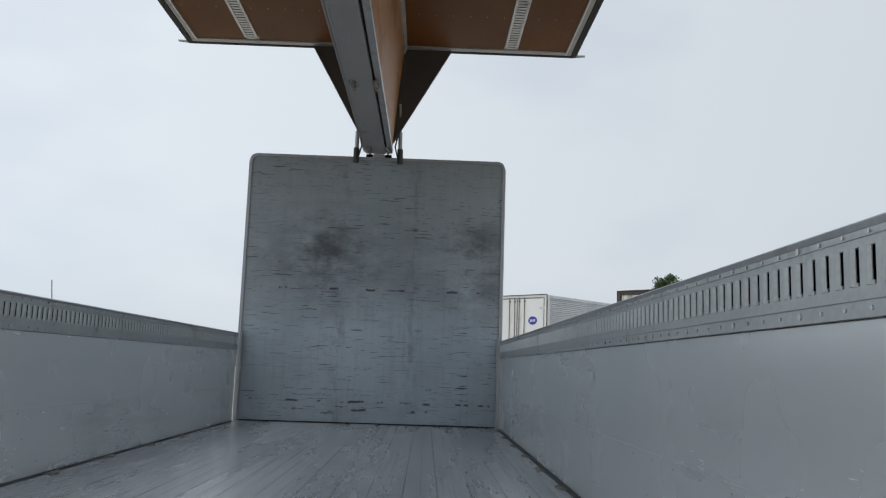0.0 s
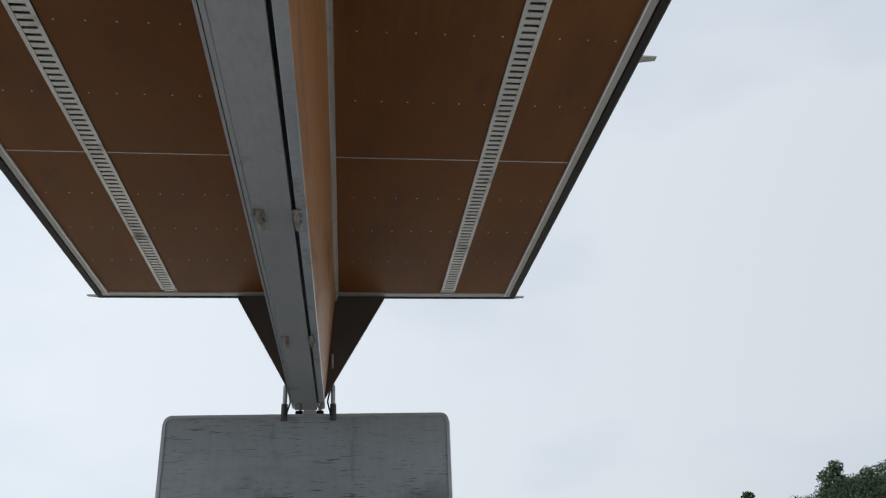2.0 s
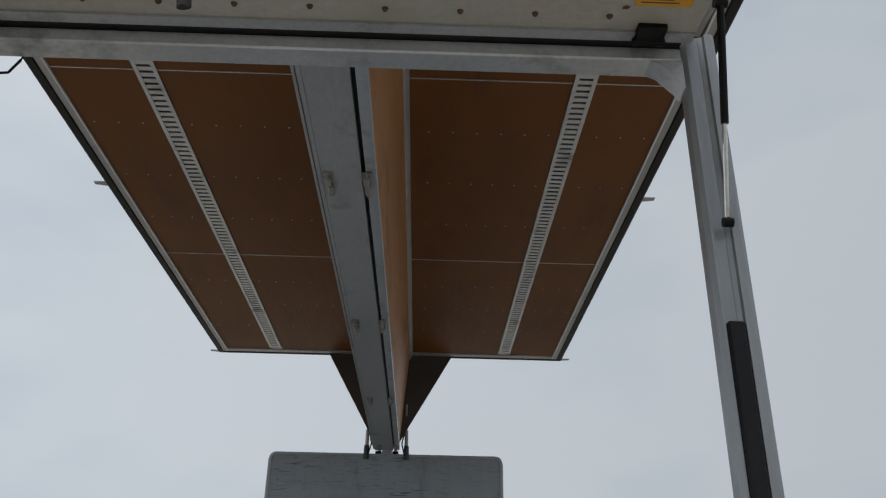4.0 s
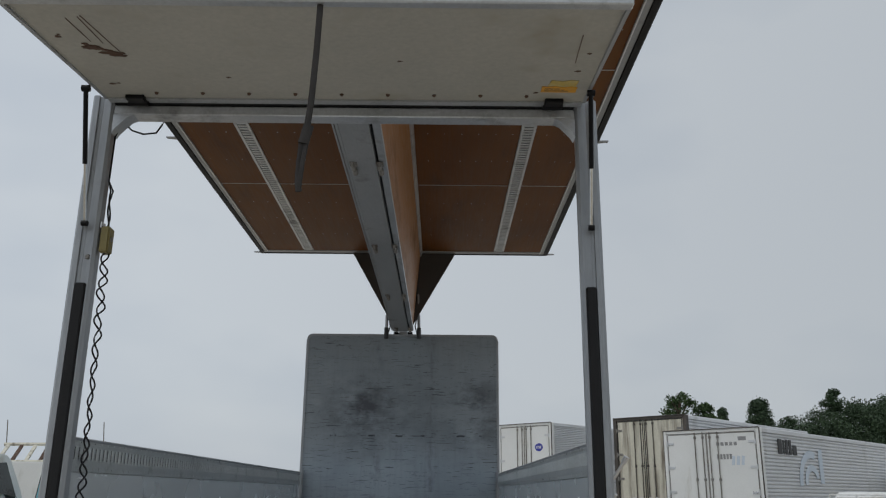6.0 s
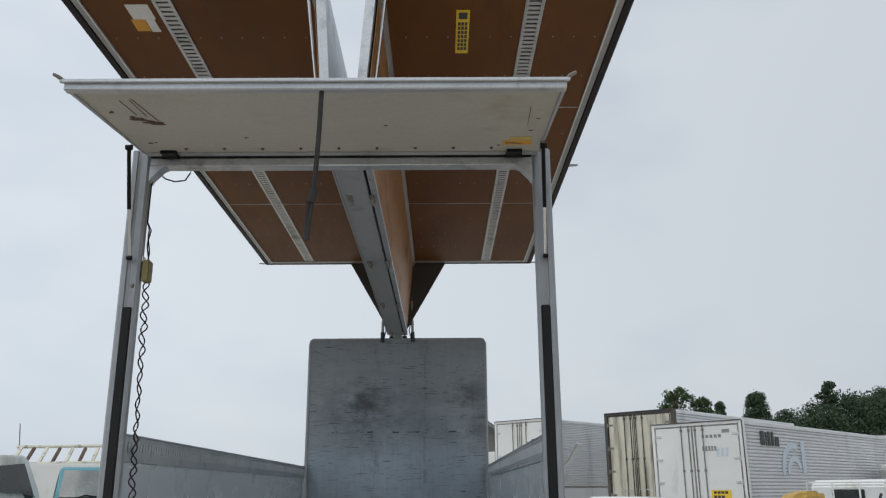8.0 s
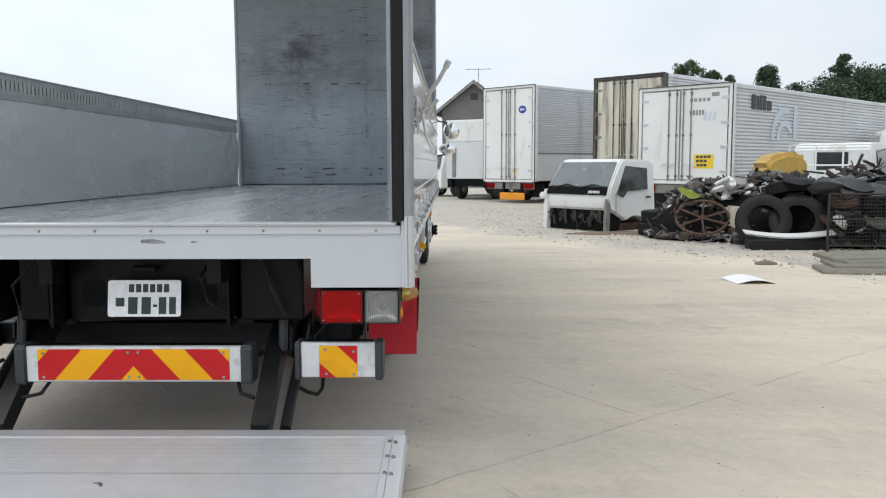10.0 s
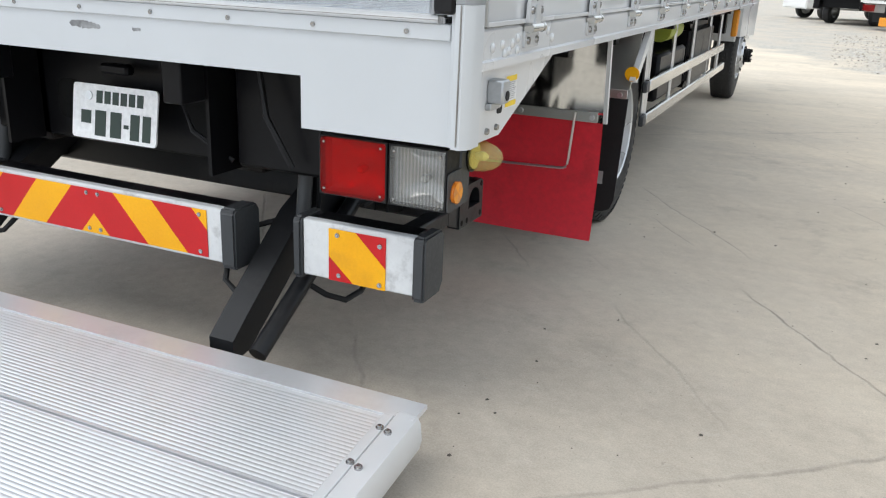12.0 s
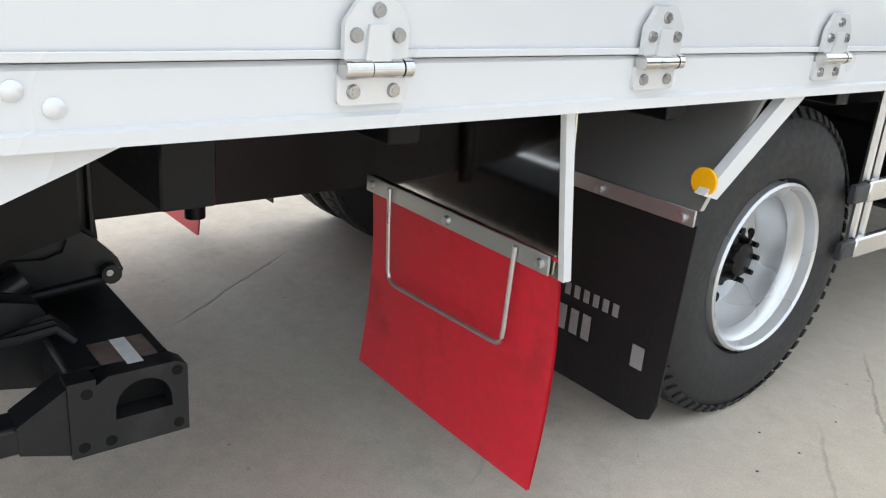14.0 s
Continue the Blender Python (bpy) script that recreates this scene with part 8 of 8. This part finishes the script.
for k in range(26):
    bm = shape()
    lathe(bm, [(-0.1, 0.05), (-0.08, 0.2), (0.0, 0.26), (0.06, 0.2), (0.1, 0.06)], (0, 0, 0), "z", 14)
    for v in bm.verts:
        v.co += Vector((0.12, 0.12, 0.09)) * noise.noise(v.co * 5 + Vector((k * 3.1, 0, 0)))
    lone("plastic_lump", bm, random.choice((M_BLACK, M_CHARCOAL, M_RUBBER)), "crumpled black plastic part on the scrap", "plastic part", pose(7.1 + 0.13 * k + random.uniform(-0.2, 0.2), 9.35 + random.uniform(-0.15, 0.6), 0.93 + random.uniform(-0.08, 0.12), random.uniform(-25, 25), random.uniform(-25, 25), random.uniform(0, 360)), "plastic parts")
for k in range(24):
    bm = shape()
    sx, sy = random.uniform(0.08, 0.2), random.uniform(0.05, 0.12)
    prism(bm, [(-sx, -sy), (0, -sy * 1.3), (sx, -sy * 0.5), (sx * 0.8, sy), (-sx * 0.6, sy * 1.1)], "z", -0.02, 0.03)
    bmesh.ops.bevel(bm, geom=list(bm.edges), offset=0.015, segments=2, affect="EDGES", clamp_overlap=True)
    lone("broken_cover", bm, random.choice((M_VAN, M_PAPER, M_VAN, M_GRIMY)), "broken white plastic cover on the scrap heap", "plastic cover", pose(5.9 + random.uniform(0, 1.3), 10.75 + random.uniform(-0.25, 0.3), 0.9 + random.uniform(-0.1, 0.18), random.uniform(-40, 40), random.uniform(-40, 40), random.uniform(0, 360)), "broken covers")

# rusty ring frame, cream block, lime cloth, mustard drum
bm = shape()
tube(bm, [(0.43 * math.cos(a), 0.0, 0.5 + 0.3 * math.sin(a)) for a in (2 * math.pi * k / 24 for k in range(25))], 0.022, 6)
for a in (0.4, 1.5, 2.6, 3.7, 4.8, 5.9):
    tube(bm, [(0, 0.03, 0.5), (0.43 * math.cos(a), 0.0, 0.5 + 0.3 * math.sin(a))], 0.018, 6)
lone("ring_frame", bm, M_RUST, "rusty round iron frame against the scrap heap", "frame", pose(5.62, 10.35, -0.03, -22, 0, -15))
bm = shape()
for k in range(14):
    pts = [(random.uniform(-0.5, 0.5), random.uniform(-0.2, 0.2), 0.1 + 0.5 * random.random()) for i in range(5)]
    tube(bm, pts, 0.014, 6)
lone("tangled_pipes", bm, M_RUST, "tangle of rusty pipes by the scrap heap", "pipes", pose(5.75, 11.05, 0.0), kind="stuff")
bm = shape()
box(bm, -0.2, 0.2, -0.2, 0.2, 0.25, 0.62, 0.03, 2)
lone("cream_block", bm, M_CREAM, "grubby cream metal box on the scrap heap", "box", pose(6.28, 10.55, 0.0, 0, 4, 10))
lone("block_stand", box(shape(), -0.18, 0.18, -0.18, 0.18, 0.0, 0.26, 0.02), M_RUST, "rusty stand under a metal box", "stand", pose(6.28, 10.55, 0.0, 0, 0, 10))
bm = shape()
grid = [[bm.verts.new((0.12 * i - 0.24, 0.1 * j - 0.2, 0.08 * noise.noise((i * 0.8, j * 0.8, 4.0)) - 0.03 * (i - 2) ** 2 * 0.5)) for j in range(5)] for i in range(5)]
for i in range(4):
    for j in range(4):
        bm.faces.new((grid[i][j], grid[i + 1][j], grid[i + 1][j + 1], grid[i][j + 1]))
bmesh.ops.solidify(bm, geom=list(bm.faces), thickness=0.012)
lone("lime_cloth", bm, M_LIME, "crumpled lime yellow sheet on the scrap heap", "sheet", pose(5.62, 10.85, 0.84, 25, 10, 30))
bm = shape()
prism(bm, [(-0.44, 0.0), (-0.36, 0.14), (-0.1, 0.3), (0.22, 0.33), (0.38, 0.25), (0.43, -0.02), (0.36, -0.22), (-0.3, -0.22)], "y", -0.27, 0.27)
bmesh.ops.bevel(bm, geom=list(bm.edges), offset=0.08, segments=4, affect="EDGES", clamp_overlap=True)
for v in bm.verts:
    v.co += Vector((0.03, 0.04, 0.045)) * noise.noise(v.co * 3.5)
lone("mustard_tank", bm, M_TANBLOB, "dented mustard-yellow plastic tank on top of the heap", "tank", pose(7.14, 11.05, 1.23, 0, 6, 12))
bm = shape()
box(bm, -0.16, 0.16, -0.12, 0.12, 0, 0.22, 0.05, 3)
lone("red_plastic_can", bm, M_GRIMY, "grey plastic can on the scrap heap", "can", pose(6.2, 11.0, 0.8, 15, 20, 0))

# ribbed gate panels lying in front
for k in range(4):
    bm = shape()
    pts = []
    for i in range(9):
        pts += [(0.06 * i, 0.0), (0.06 * i + 0.012, 0.03), (0.06 * i + 0.045, 0.03), (0.06 * i + 0.058, 0.0)]
    pts += [(0.54, -0.02), (0.0, -0.02)]
    prism(bm, pts, "x", 0.1 * (k % 3), 2.5 - 0.2 * k)
    lone("ribbed_panel", bm, M_LUMBER, "grey-green ribbed metal panel lying on the ground", "panel", pose(5.95 + 0.1 * k, 6.52 + 0.12 * k, 0.025 + 0.03 * k, 3 * (k % 2), -0.4 - 0.3 * k, -10 + 5 * k), "ribbed panels in a loose stack")
bm = shape()
over = [(0.44 * q / 8, 0.006 + 0.04 * math.sin(math.pi * q / 8)) for q in range(9)]
prism(bm, over + [(x, z - 0.006) for x, z in reversed(over)], "y", 0.0, 0.5)
lone("white_sheet", bm, M_SHEET, "white plastic sheet lying curled on the ground", "sheet", pose(4.62, 5.66, 0.002, 0, 0, 3))

# loose stones over the crushed area and specks on the slab
random.seed(41)
bm = shape()


def stone(bm, x, y, r):
    a0 = random.uniform(0, 6.3)
    base = [bm.verts.new((x + r * random.uniform(0.7, 1.2) * math.cos(a0 + k * 1.2566), y + r * random.uniform(0.7, 1.2) * math.sin(a0 + k * 1.2566), 0.0)) for k in range(5)]
    top = bm.verts.new((x + r * random.uniform(-0.3, 0.3), y + r * random.uniform(-0.3, 0.3), r * random.uniform(0.5, 0.9)))
    for k in range(5):
        bm.faces.new((base[k], base[(k + 1) % 5], top))


count = 0
while count < 4200:
    x, y = random.uniform(2.0, 11.0), random.uniform(5.5, 22.0)
    d = 0.86 * x + 0.51 * y - 8.7
    if d > random.uniform(-0.6, 0.3):
        stone(bm, x, y, random.uniform(0.012, 0.045))
        count += 1
lone("crushed_stones", bm, M_STONES, "scattered crushed grey stones on the earth", "gravel", kind="stuff")
bm = shape()
for k in range(900):
    stone(bm, random.uniform(1.0, 7.0), random.uniform(-2.5, 9.0), 0.0018 + 0.006 * random.random() ** 3)
lone("grit", bm, M_DARKFRAME, "dark grit and clods scattered on the concrete", "grit", kind="stuff")

# small white flatbed behind the heap, seen from its back, and a white car beside it
t = thing("flatbed_truck", "small white flatbed truck behind the scrap heap", "truck", pose(9.95, 14.15, 0, 0, 0, 137))
cab_shell(t, 1.6, 1.45, 1.26, 0.5, M_VAN, M_DARKGLASS, True)
part("bed", box(shape(), -0.8, 0.8, 1.6, 3.3, 0.62, 0.9, 0.02), M_VAN, t)
for x in (-0.78, -0.26, 0.26, 0.78):
    part("guard_bar", tube(shape(), [(x, 1.56, 0.9), (x, 1.56, 1.7)], 0.018, 6), M_VAN, t)
for z in (1.3, 1.7):
    part("guard_bar", tube(shape(), [(-0.78, 1.56, z), (0.78, 1.56, z)], 0.018, 6), M_VAN, t)
for s in (-1, 1):
    for y in (0.5, 2.7):
        lorry_wheel(t, s * 0.7, y, 0.32, 0.2)
t = thing("cab_truck", "white truck cab facing the yard beside a box body", "truck", pose(15.7, 21.2, 0, 0, 0, 70))
cab_shell(t, 1.9, 1.6, 1.6, 0.72, M_VAN, M_DARKGLASS)
part("chassis", box(shape(), -0.5, 0.5, 0.2, 6.0, 0.5, 0.8), M_BLACK, t)
for s in (-1, 1):
    for y in (0.6, 4.6):
        lorry_wheel(t, s * 0.85, y, 0.42)
    stay = part("mirror_stay", tube(shape(), [(s * 0.95, 0.1, 2.2), (s * 1.25, -0.12, 2.25), (s * 1.28, -0.15, 1.6), (s * 0.98, 0.05, 1.5)], 0.02, 6), M_BLACK, t)
    part("mirror", box(shape(), s * 1.28 - 0.09, s * 1.28 + 0.09, -0.19, -0.12, 1.7, 2.05, 0.03, 2), M_BLACK, stay)
t = thing("car", "white small car parked behind the scrap heap", "car", pose(12.6, 15.6, 0, 0, 0, 130))
bm = shape()
prism(bm, [(0.0, 0.35), (0.02, 0.95), (0.75, 1.05), (1.2, 1.62), (2.9, 1.64), (3.3, 1.1), (3.35, 0.35)], "x", -0.72, 0.72)
bmesh.ops.bevel(bm, geom=list(bm.edges), offset=0.05, segments=2, affect="EDGES", clamp_overlap=True)
part("body", bm, M_VAN, t)
for s in (-1, 1):
    part("side_window", prism(shape(), [(0.95, 1.1), (3.0, 1.12), (2.8, 1.54), (1.26, 1.54)], "x", s * 0.716, s * 0.727), M_DARKGLASS, t)
    for y in (0.6, 2.75):
        lorry_wheel(t, s * 0.64, y, 0.28, 0.17)
part("windscreen", prism(shape(), [(0.80, 1.08), (1.2, 1.58), (1.19, 1.6), (0.78, 1.1)], "x", -0.6, 0.6), M_DARKGLASS, t)
t = box_truck("white_van_body", "plain white box body standing at the back of the yard", pose(17.2, 25.4, 0, 0, 0, -35), 2.4, 7.5, 0.9, 3.4, M_VAN, M_VAN, M_VAN, 0.6, 0.0, True, 0.5)

# vehicles on the other side of the truck
t = thing("tipper_truck", "white truck cab with a dusty tail, parked by the fence", "truck", pose(-8.6, 13.4, 0, 0, 0, 170))
cab_shell(t, 1.9, 1.6, 1.6, 0.72, M_VAN, M_DARKGLASS, True)
part("bed", box(shape(), -0.95, 0.95, 1.75, 4.6, 0.8, 1.25, 0.03), M_GRIMY, t)
part("tail_stack", box(shape(), 0.7, 0.85, 1.62, 1.76, 0.9, 2.1, 0.05, 2), M_BLACK, t, "black exhaust stack")
for s in (-1, 1):
    for y in (0.5, 3.6):
        lorry_wheel(t, s * 0.82, y, 0.4)
rack = thing("roof_rack", "tilted pale timber rack standing on a parked body", "rack", pose(-11.2, 18.6, 2.35, 0, 0, 12))
for y in (0.0, 0.9):
    part("rail", tube(shape(), [(0, y, 0.55 * y), (2.6, y, 0.55 * y + 0.05)], 0.05, 6), M_CREAM, rack)
for k in range(8):
    part("slat", box(shape(), 0.1 + 0.34 * k, 0.18 + 0.34 * k, 0.0, 0.9, 0.0, 0.06), M_RUST if k % 2 else M_CREAM, rack)
    rack.children[-1].matrix_local = Matrix.Rotation(math.atan(0.55), 4, "X")
for x in (0.05, 2.55):
    part("whip", tube(shape(), [(x, 0.9, 0.5), (x - 0.06, 0.9, 1.15)], 0.015, 5), M_GRIMY, rack)
lone("storage_body", box(shape(), -1.6, 1.9, 0.0, 2.4, 0.0, 2.36, 0.04, 2), M_VAN, "plain white storage body under a timber rack", "storage box", pose(-9.4, 18.6, 0, 0, 0, 12))
t = thing("teal_truck", "faded teal truck cab parked beside the fence", "truck", pose(-5.75, 11.6, 0, 0, 0, 25))
cab_shell(t, 1.7, 1.5, 1.4, 0.66, M_TEAL, M_GLASS)
part("bed", box(shape(), -0.85, 0.85, 1.6, 4.4, 0.7, 1.1, 0.03), M_TEAL, t)
for s in (-1, 1):
    for y in (0.5, 3.4):
        lorry_wheel(t, s * 0.74, y, 0.36)

# house with a tiled gable roof behind the row
house = thing("house", "grey rendered house with a dark tiled gable roof", "house", pose(3.5, 74, 0, 0, 0, -8))
part("wall", prism(shape(), [(-3.0, 0), (3.0, 0), (3.0, 6.3), (0, 8.7), (-3.0, 6.3)], "y", 0.0, 12.0), M_WALL, house)
for s in (-1, 1):
    roof = part("roof", prism(shape(), [(0, 9.0), (s * 3.7, 6.05), (s * 3.7, 5.85), (0, 8.75)], "y", -0.6, 12.6), M_TILE, house, "dark tiled roof slope")
    bm = shape()
    for k in range(10):
        c = k / 10
        x, z = s * 3.7 * (1 - c), 6.05 + 2.95 * c
        box(bm, min(x, x - s * 0.06), max(x, x - s * 0.06), -0.6, 12.6, z, z + 0.09)
    part("tile_courses", bm, M_TILE, roof)
    part("barge_board", prism(shape(), [(0, 8.95), (s * 3.7, 6.0), (s * 3.7, 5.75), (0, 8.65)], "y", -0.68, -0.6), M_GRIMY, house)
part("gable_vent", box(shape(), -0.35, 0.35, -0.03, 0.0, 7.2, 7.8), M_DARKINK, house)
bm = shape()
tube(bm, [(0.3, 1, 8.8), (0.3, 1, 10.2)], 0.03, 5)
tube(bm, [(-0.9, 1, 10.1), (1.5, 1, 10.1)], 0.025, 5)
for k in range(7):
    tube(bm, [(-0.8 + 0.35 * k, 0.6, 10.1), (-0.8 + 0.35 * k, 1.4, 10.1)], 0.015, 4)
part("aerial", bm, M_GRIMY, house, "thin roof aerial")


# ---- trees ----
def foliage(name, centres, leaves, size, seed, material):
    """Leaves in clumps: many small bent quads round the clump centres (x, y, z, radius)."""
    rng = np.random.default_rng(seed)
    n = len(centres) * leaves
    c = np.repeat(np.array(centres, float), leaves, 0)
    d = rng.normal(size=(n, 3))
    d /= np.linalg.norm(d, axis=1)[:, None]
    p = c[:, :3] + d * (c[:, 3] * rng.uniform(0.35, 1.05, n) ** 0.7)[:, None] * np.array((1, 1, 0.8))
    u = rng.normal(size=(n, 3))
    u /= np.linalg.norm(u, axis=1)[:, None]
    v = np.cross(u, d + 0.4 * rng.normal(size=(n, 3)))
    v /= np.linalg.norm(v, axis=1)[:, None]
    s = size * rng.uniform(0.6, 1.3, n)[:, None]
    verts = np.stack((p - u * s, p - v * s * 0.6, p + u * s, p + v * s * 0.6), 1).reshape(-1, 3)
    me = bpy.data.meshes.new(name)
    me.from_pydata(verts.tolist(), [], [(4 * i, 4 * i + 1, 4 * i + 2, 4 * i + 3) for i in range(n)])
    me.materials.append(material)
    return me


def tree(x, y, h, spread, seed, material, base=0.3, dense=55, size=0.2, conical=False):
    rnd = random.Random(seed)
    t = thing("tree", "green leafy tree standing behind the parked trucks" if not conical else "dark conical evergreen tree behind the parked trucks", "tree", pose(x, y, 0), "trees behind the yard")
    bm = shape()
    tube(bm, [(0, 0, 0), (0.1, 0, h * 0.35), (-0.05, 0.1, h * 0.65), (0, 0, h * 0.95)], h * 0.022, 8)
    for v in bm.verts:
        k = 1 - 0.75 * v.co.z / h
        v.co.x *= k
        v.co.y *= k
    centres = []
    for k in range(60 if not conical else 70):
        z = h * (base + (1 - base) * rnd.random())
        f = (z / h - base) / (1 - base)
        reach = spread * ((1 - f) ** 0.8 * 0.95 + 0.08 if conical else (1 - (2 * f - 0.8) ** 2 * 0.55)) * math.sqrt(rnd.uniform(0.1, 1))
        a = rnd.uniform(0, 6.283)
        cx, cy = reach * math.cos(a), reach * math.sin(a)
        centres.append((cx, cy, z, spread * rnd.uniform(0.2, 0.42)))
        if k % 2 == 0:
            tube(bm, [(0, 0, z * 0.82), (cx * 0.5, cy * 0.5, z * 0.93), (cx, cy, z)], h * 0.006, 5)
    part("trunk", bm, M_BARK, t)
    ob = new("crown", foliage("crown", centres, dense, size, seed, material))
    ob.parent = t
    return t


tree(36.9, 124, 16.4, 3.0, 1, M_LEAF, 0.66, 60, 0.2)
tree(41.0, 125, 15.0, 2.1, 2, M_LEAF, 0.66, 60, 0.2)
tree(44.2, 126.5, 14.6, 1.6, 3, M_LEAF_DARK, 0.6, 80, 0.16, True)
tree(49.7, 126, 15.8, 3.2, 4, M_LEAF_DARK, 0.62, 130, 0.17, True)


def wood(name, spots, seed, label):
    """A far wood: joined crowns over trunks, one piece of stuff."""
    rnd = random.Random(seed)
    centres = []
    core = shape()
    for x, y, h, r in spots:
        for k in range(40):
            f = rnd.random()
            a = rnd.uniform(0, 6.283)
            reach = r * math.sqrt(rnd.random()) * (1 - 0.65 * f * f)
            centres.append((x + reach * math.cos(a), y + reach * math.sin(a), h * (0.25 + 0.72 * f), r * rnd.uniform(0.25, 0.5)))
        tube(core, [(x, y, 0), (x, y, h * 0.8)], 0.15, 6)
        # solid body added inside each crown to stand for its inner shade
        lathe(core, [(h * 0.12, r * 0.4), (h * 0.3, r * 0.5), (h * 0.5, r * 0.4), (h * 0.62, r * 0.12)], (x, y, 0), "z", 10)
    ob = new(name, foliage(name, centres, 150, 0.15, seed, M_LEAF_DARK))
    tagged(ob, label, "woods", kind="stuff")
    return lone("wood_core", core, M_LEAF_DARK, "trunks and solid bodies standing for shade inside the far wood", "woods", kind="stuff")


spots = []
rnd = random.Random(77)
SKYLINE = ((26.0, 6.4), (29.0, 7.3), (32.0, 8.5), (37.0, 9.0), (39.0, 10.8), (44.0, 11.6), (80.0, 13.0))
for k in range(36):
    x = 26.6 + k * 1.35
    top = next(za + (zb - za) * (x - xa) / (xb - xa) for (xa, za), (xb, zb) in zip(SKYLINE, SKYLINE[1:]) if xa <= x <= xb)
    for row in range(2):
        spots.append((x + rnd.uniform(-0.6, 0.6), 60 + row * 4 + rnd.uniform(-1, 1), top * rnd.uniform(0.9, 1.02) + row * 0.4, rnd.uniform(1.7, 2.6)))
spots += [(31.0, 61.0, 9.7, 1.2), (38.6, 61.0, 11.9, 1.3)]
spots = [(1.05 + (x - 1.05) * 1.7, -4.0 + (y + 4.0) * 1.7, 1.44 + (h - 1.44) * 1.7, r * 1.7) for x, y, h, r in spots]
wood("wooded_hill", spots, 78, "dense dark green wooded hillside behind the yard")
spots = [(-54.0 + k * 1.5 + rnd.uniform(-0.6, 0.6), 142 + rnd.uniform(-2, 2), 6.9 - 0.1 * k + rnd.uniform(-0.4, 0.4), rnd.uniform(1.6, 2.4)) for k in range(16)]
wood("far_trees", spots, 79, "low line of far trees beyond the yard")
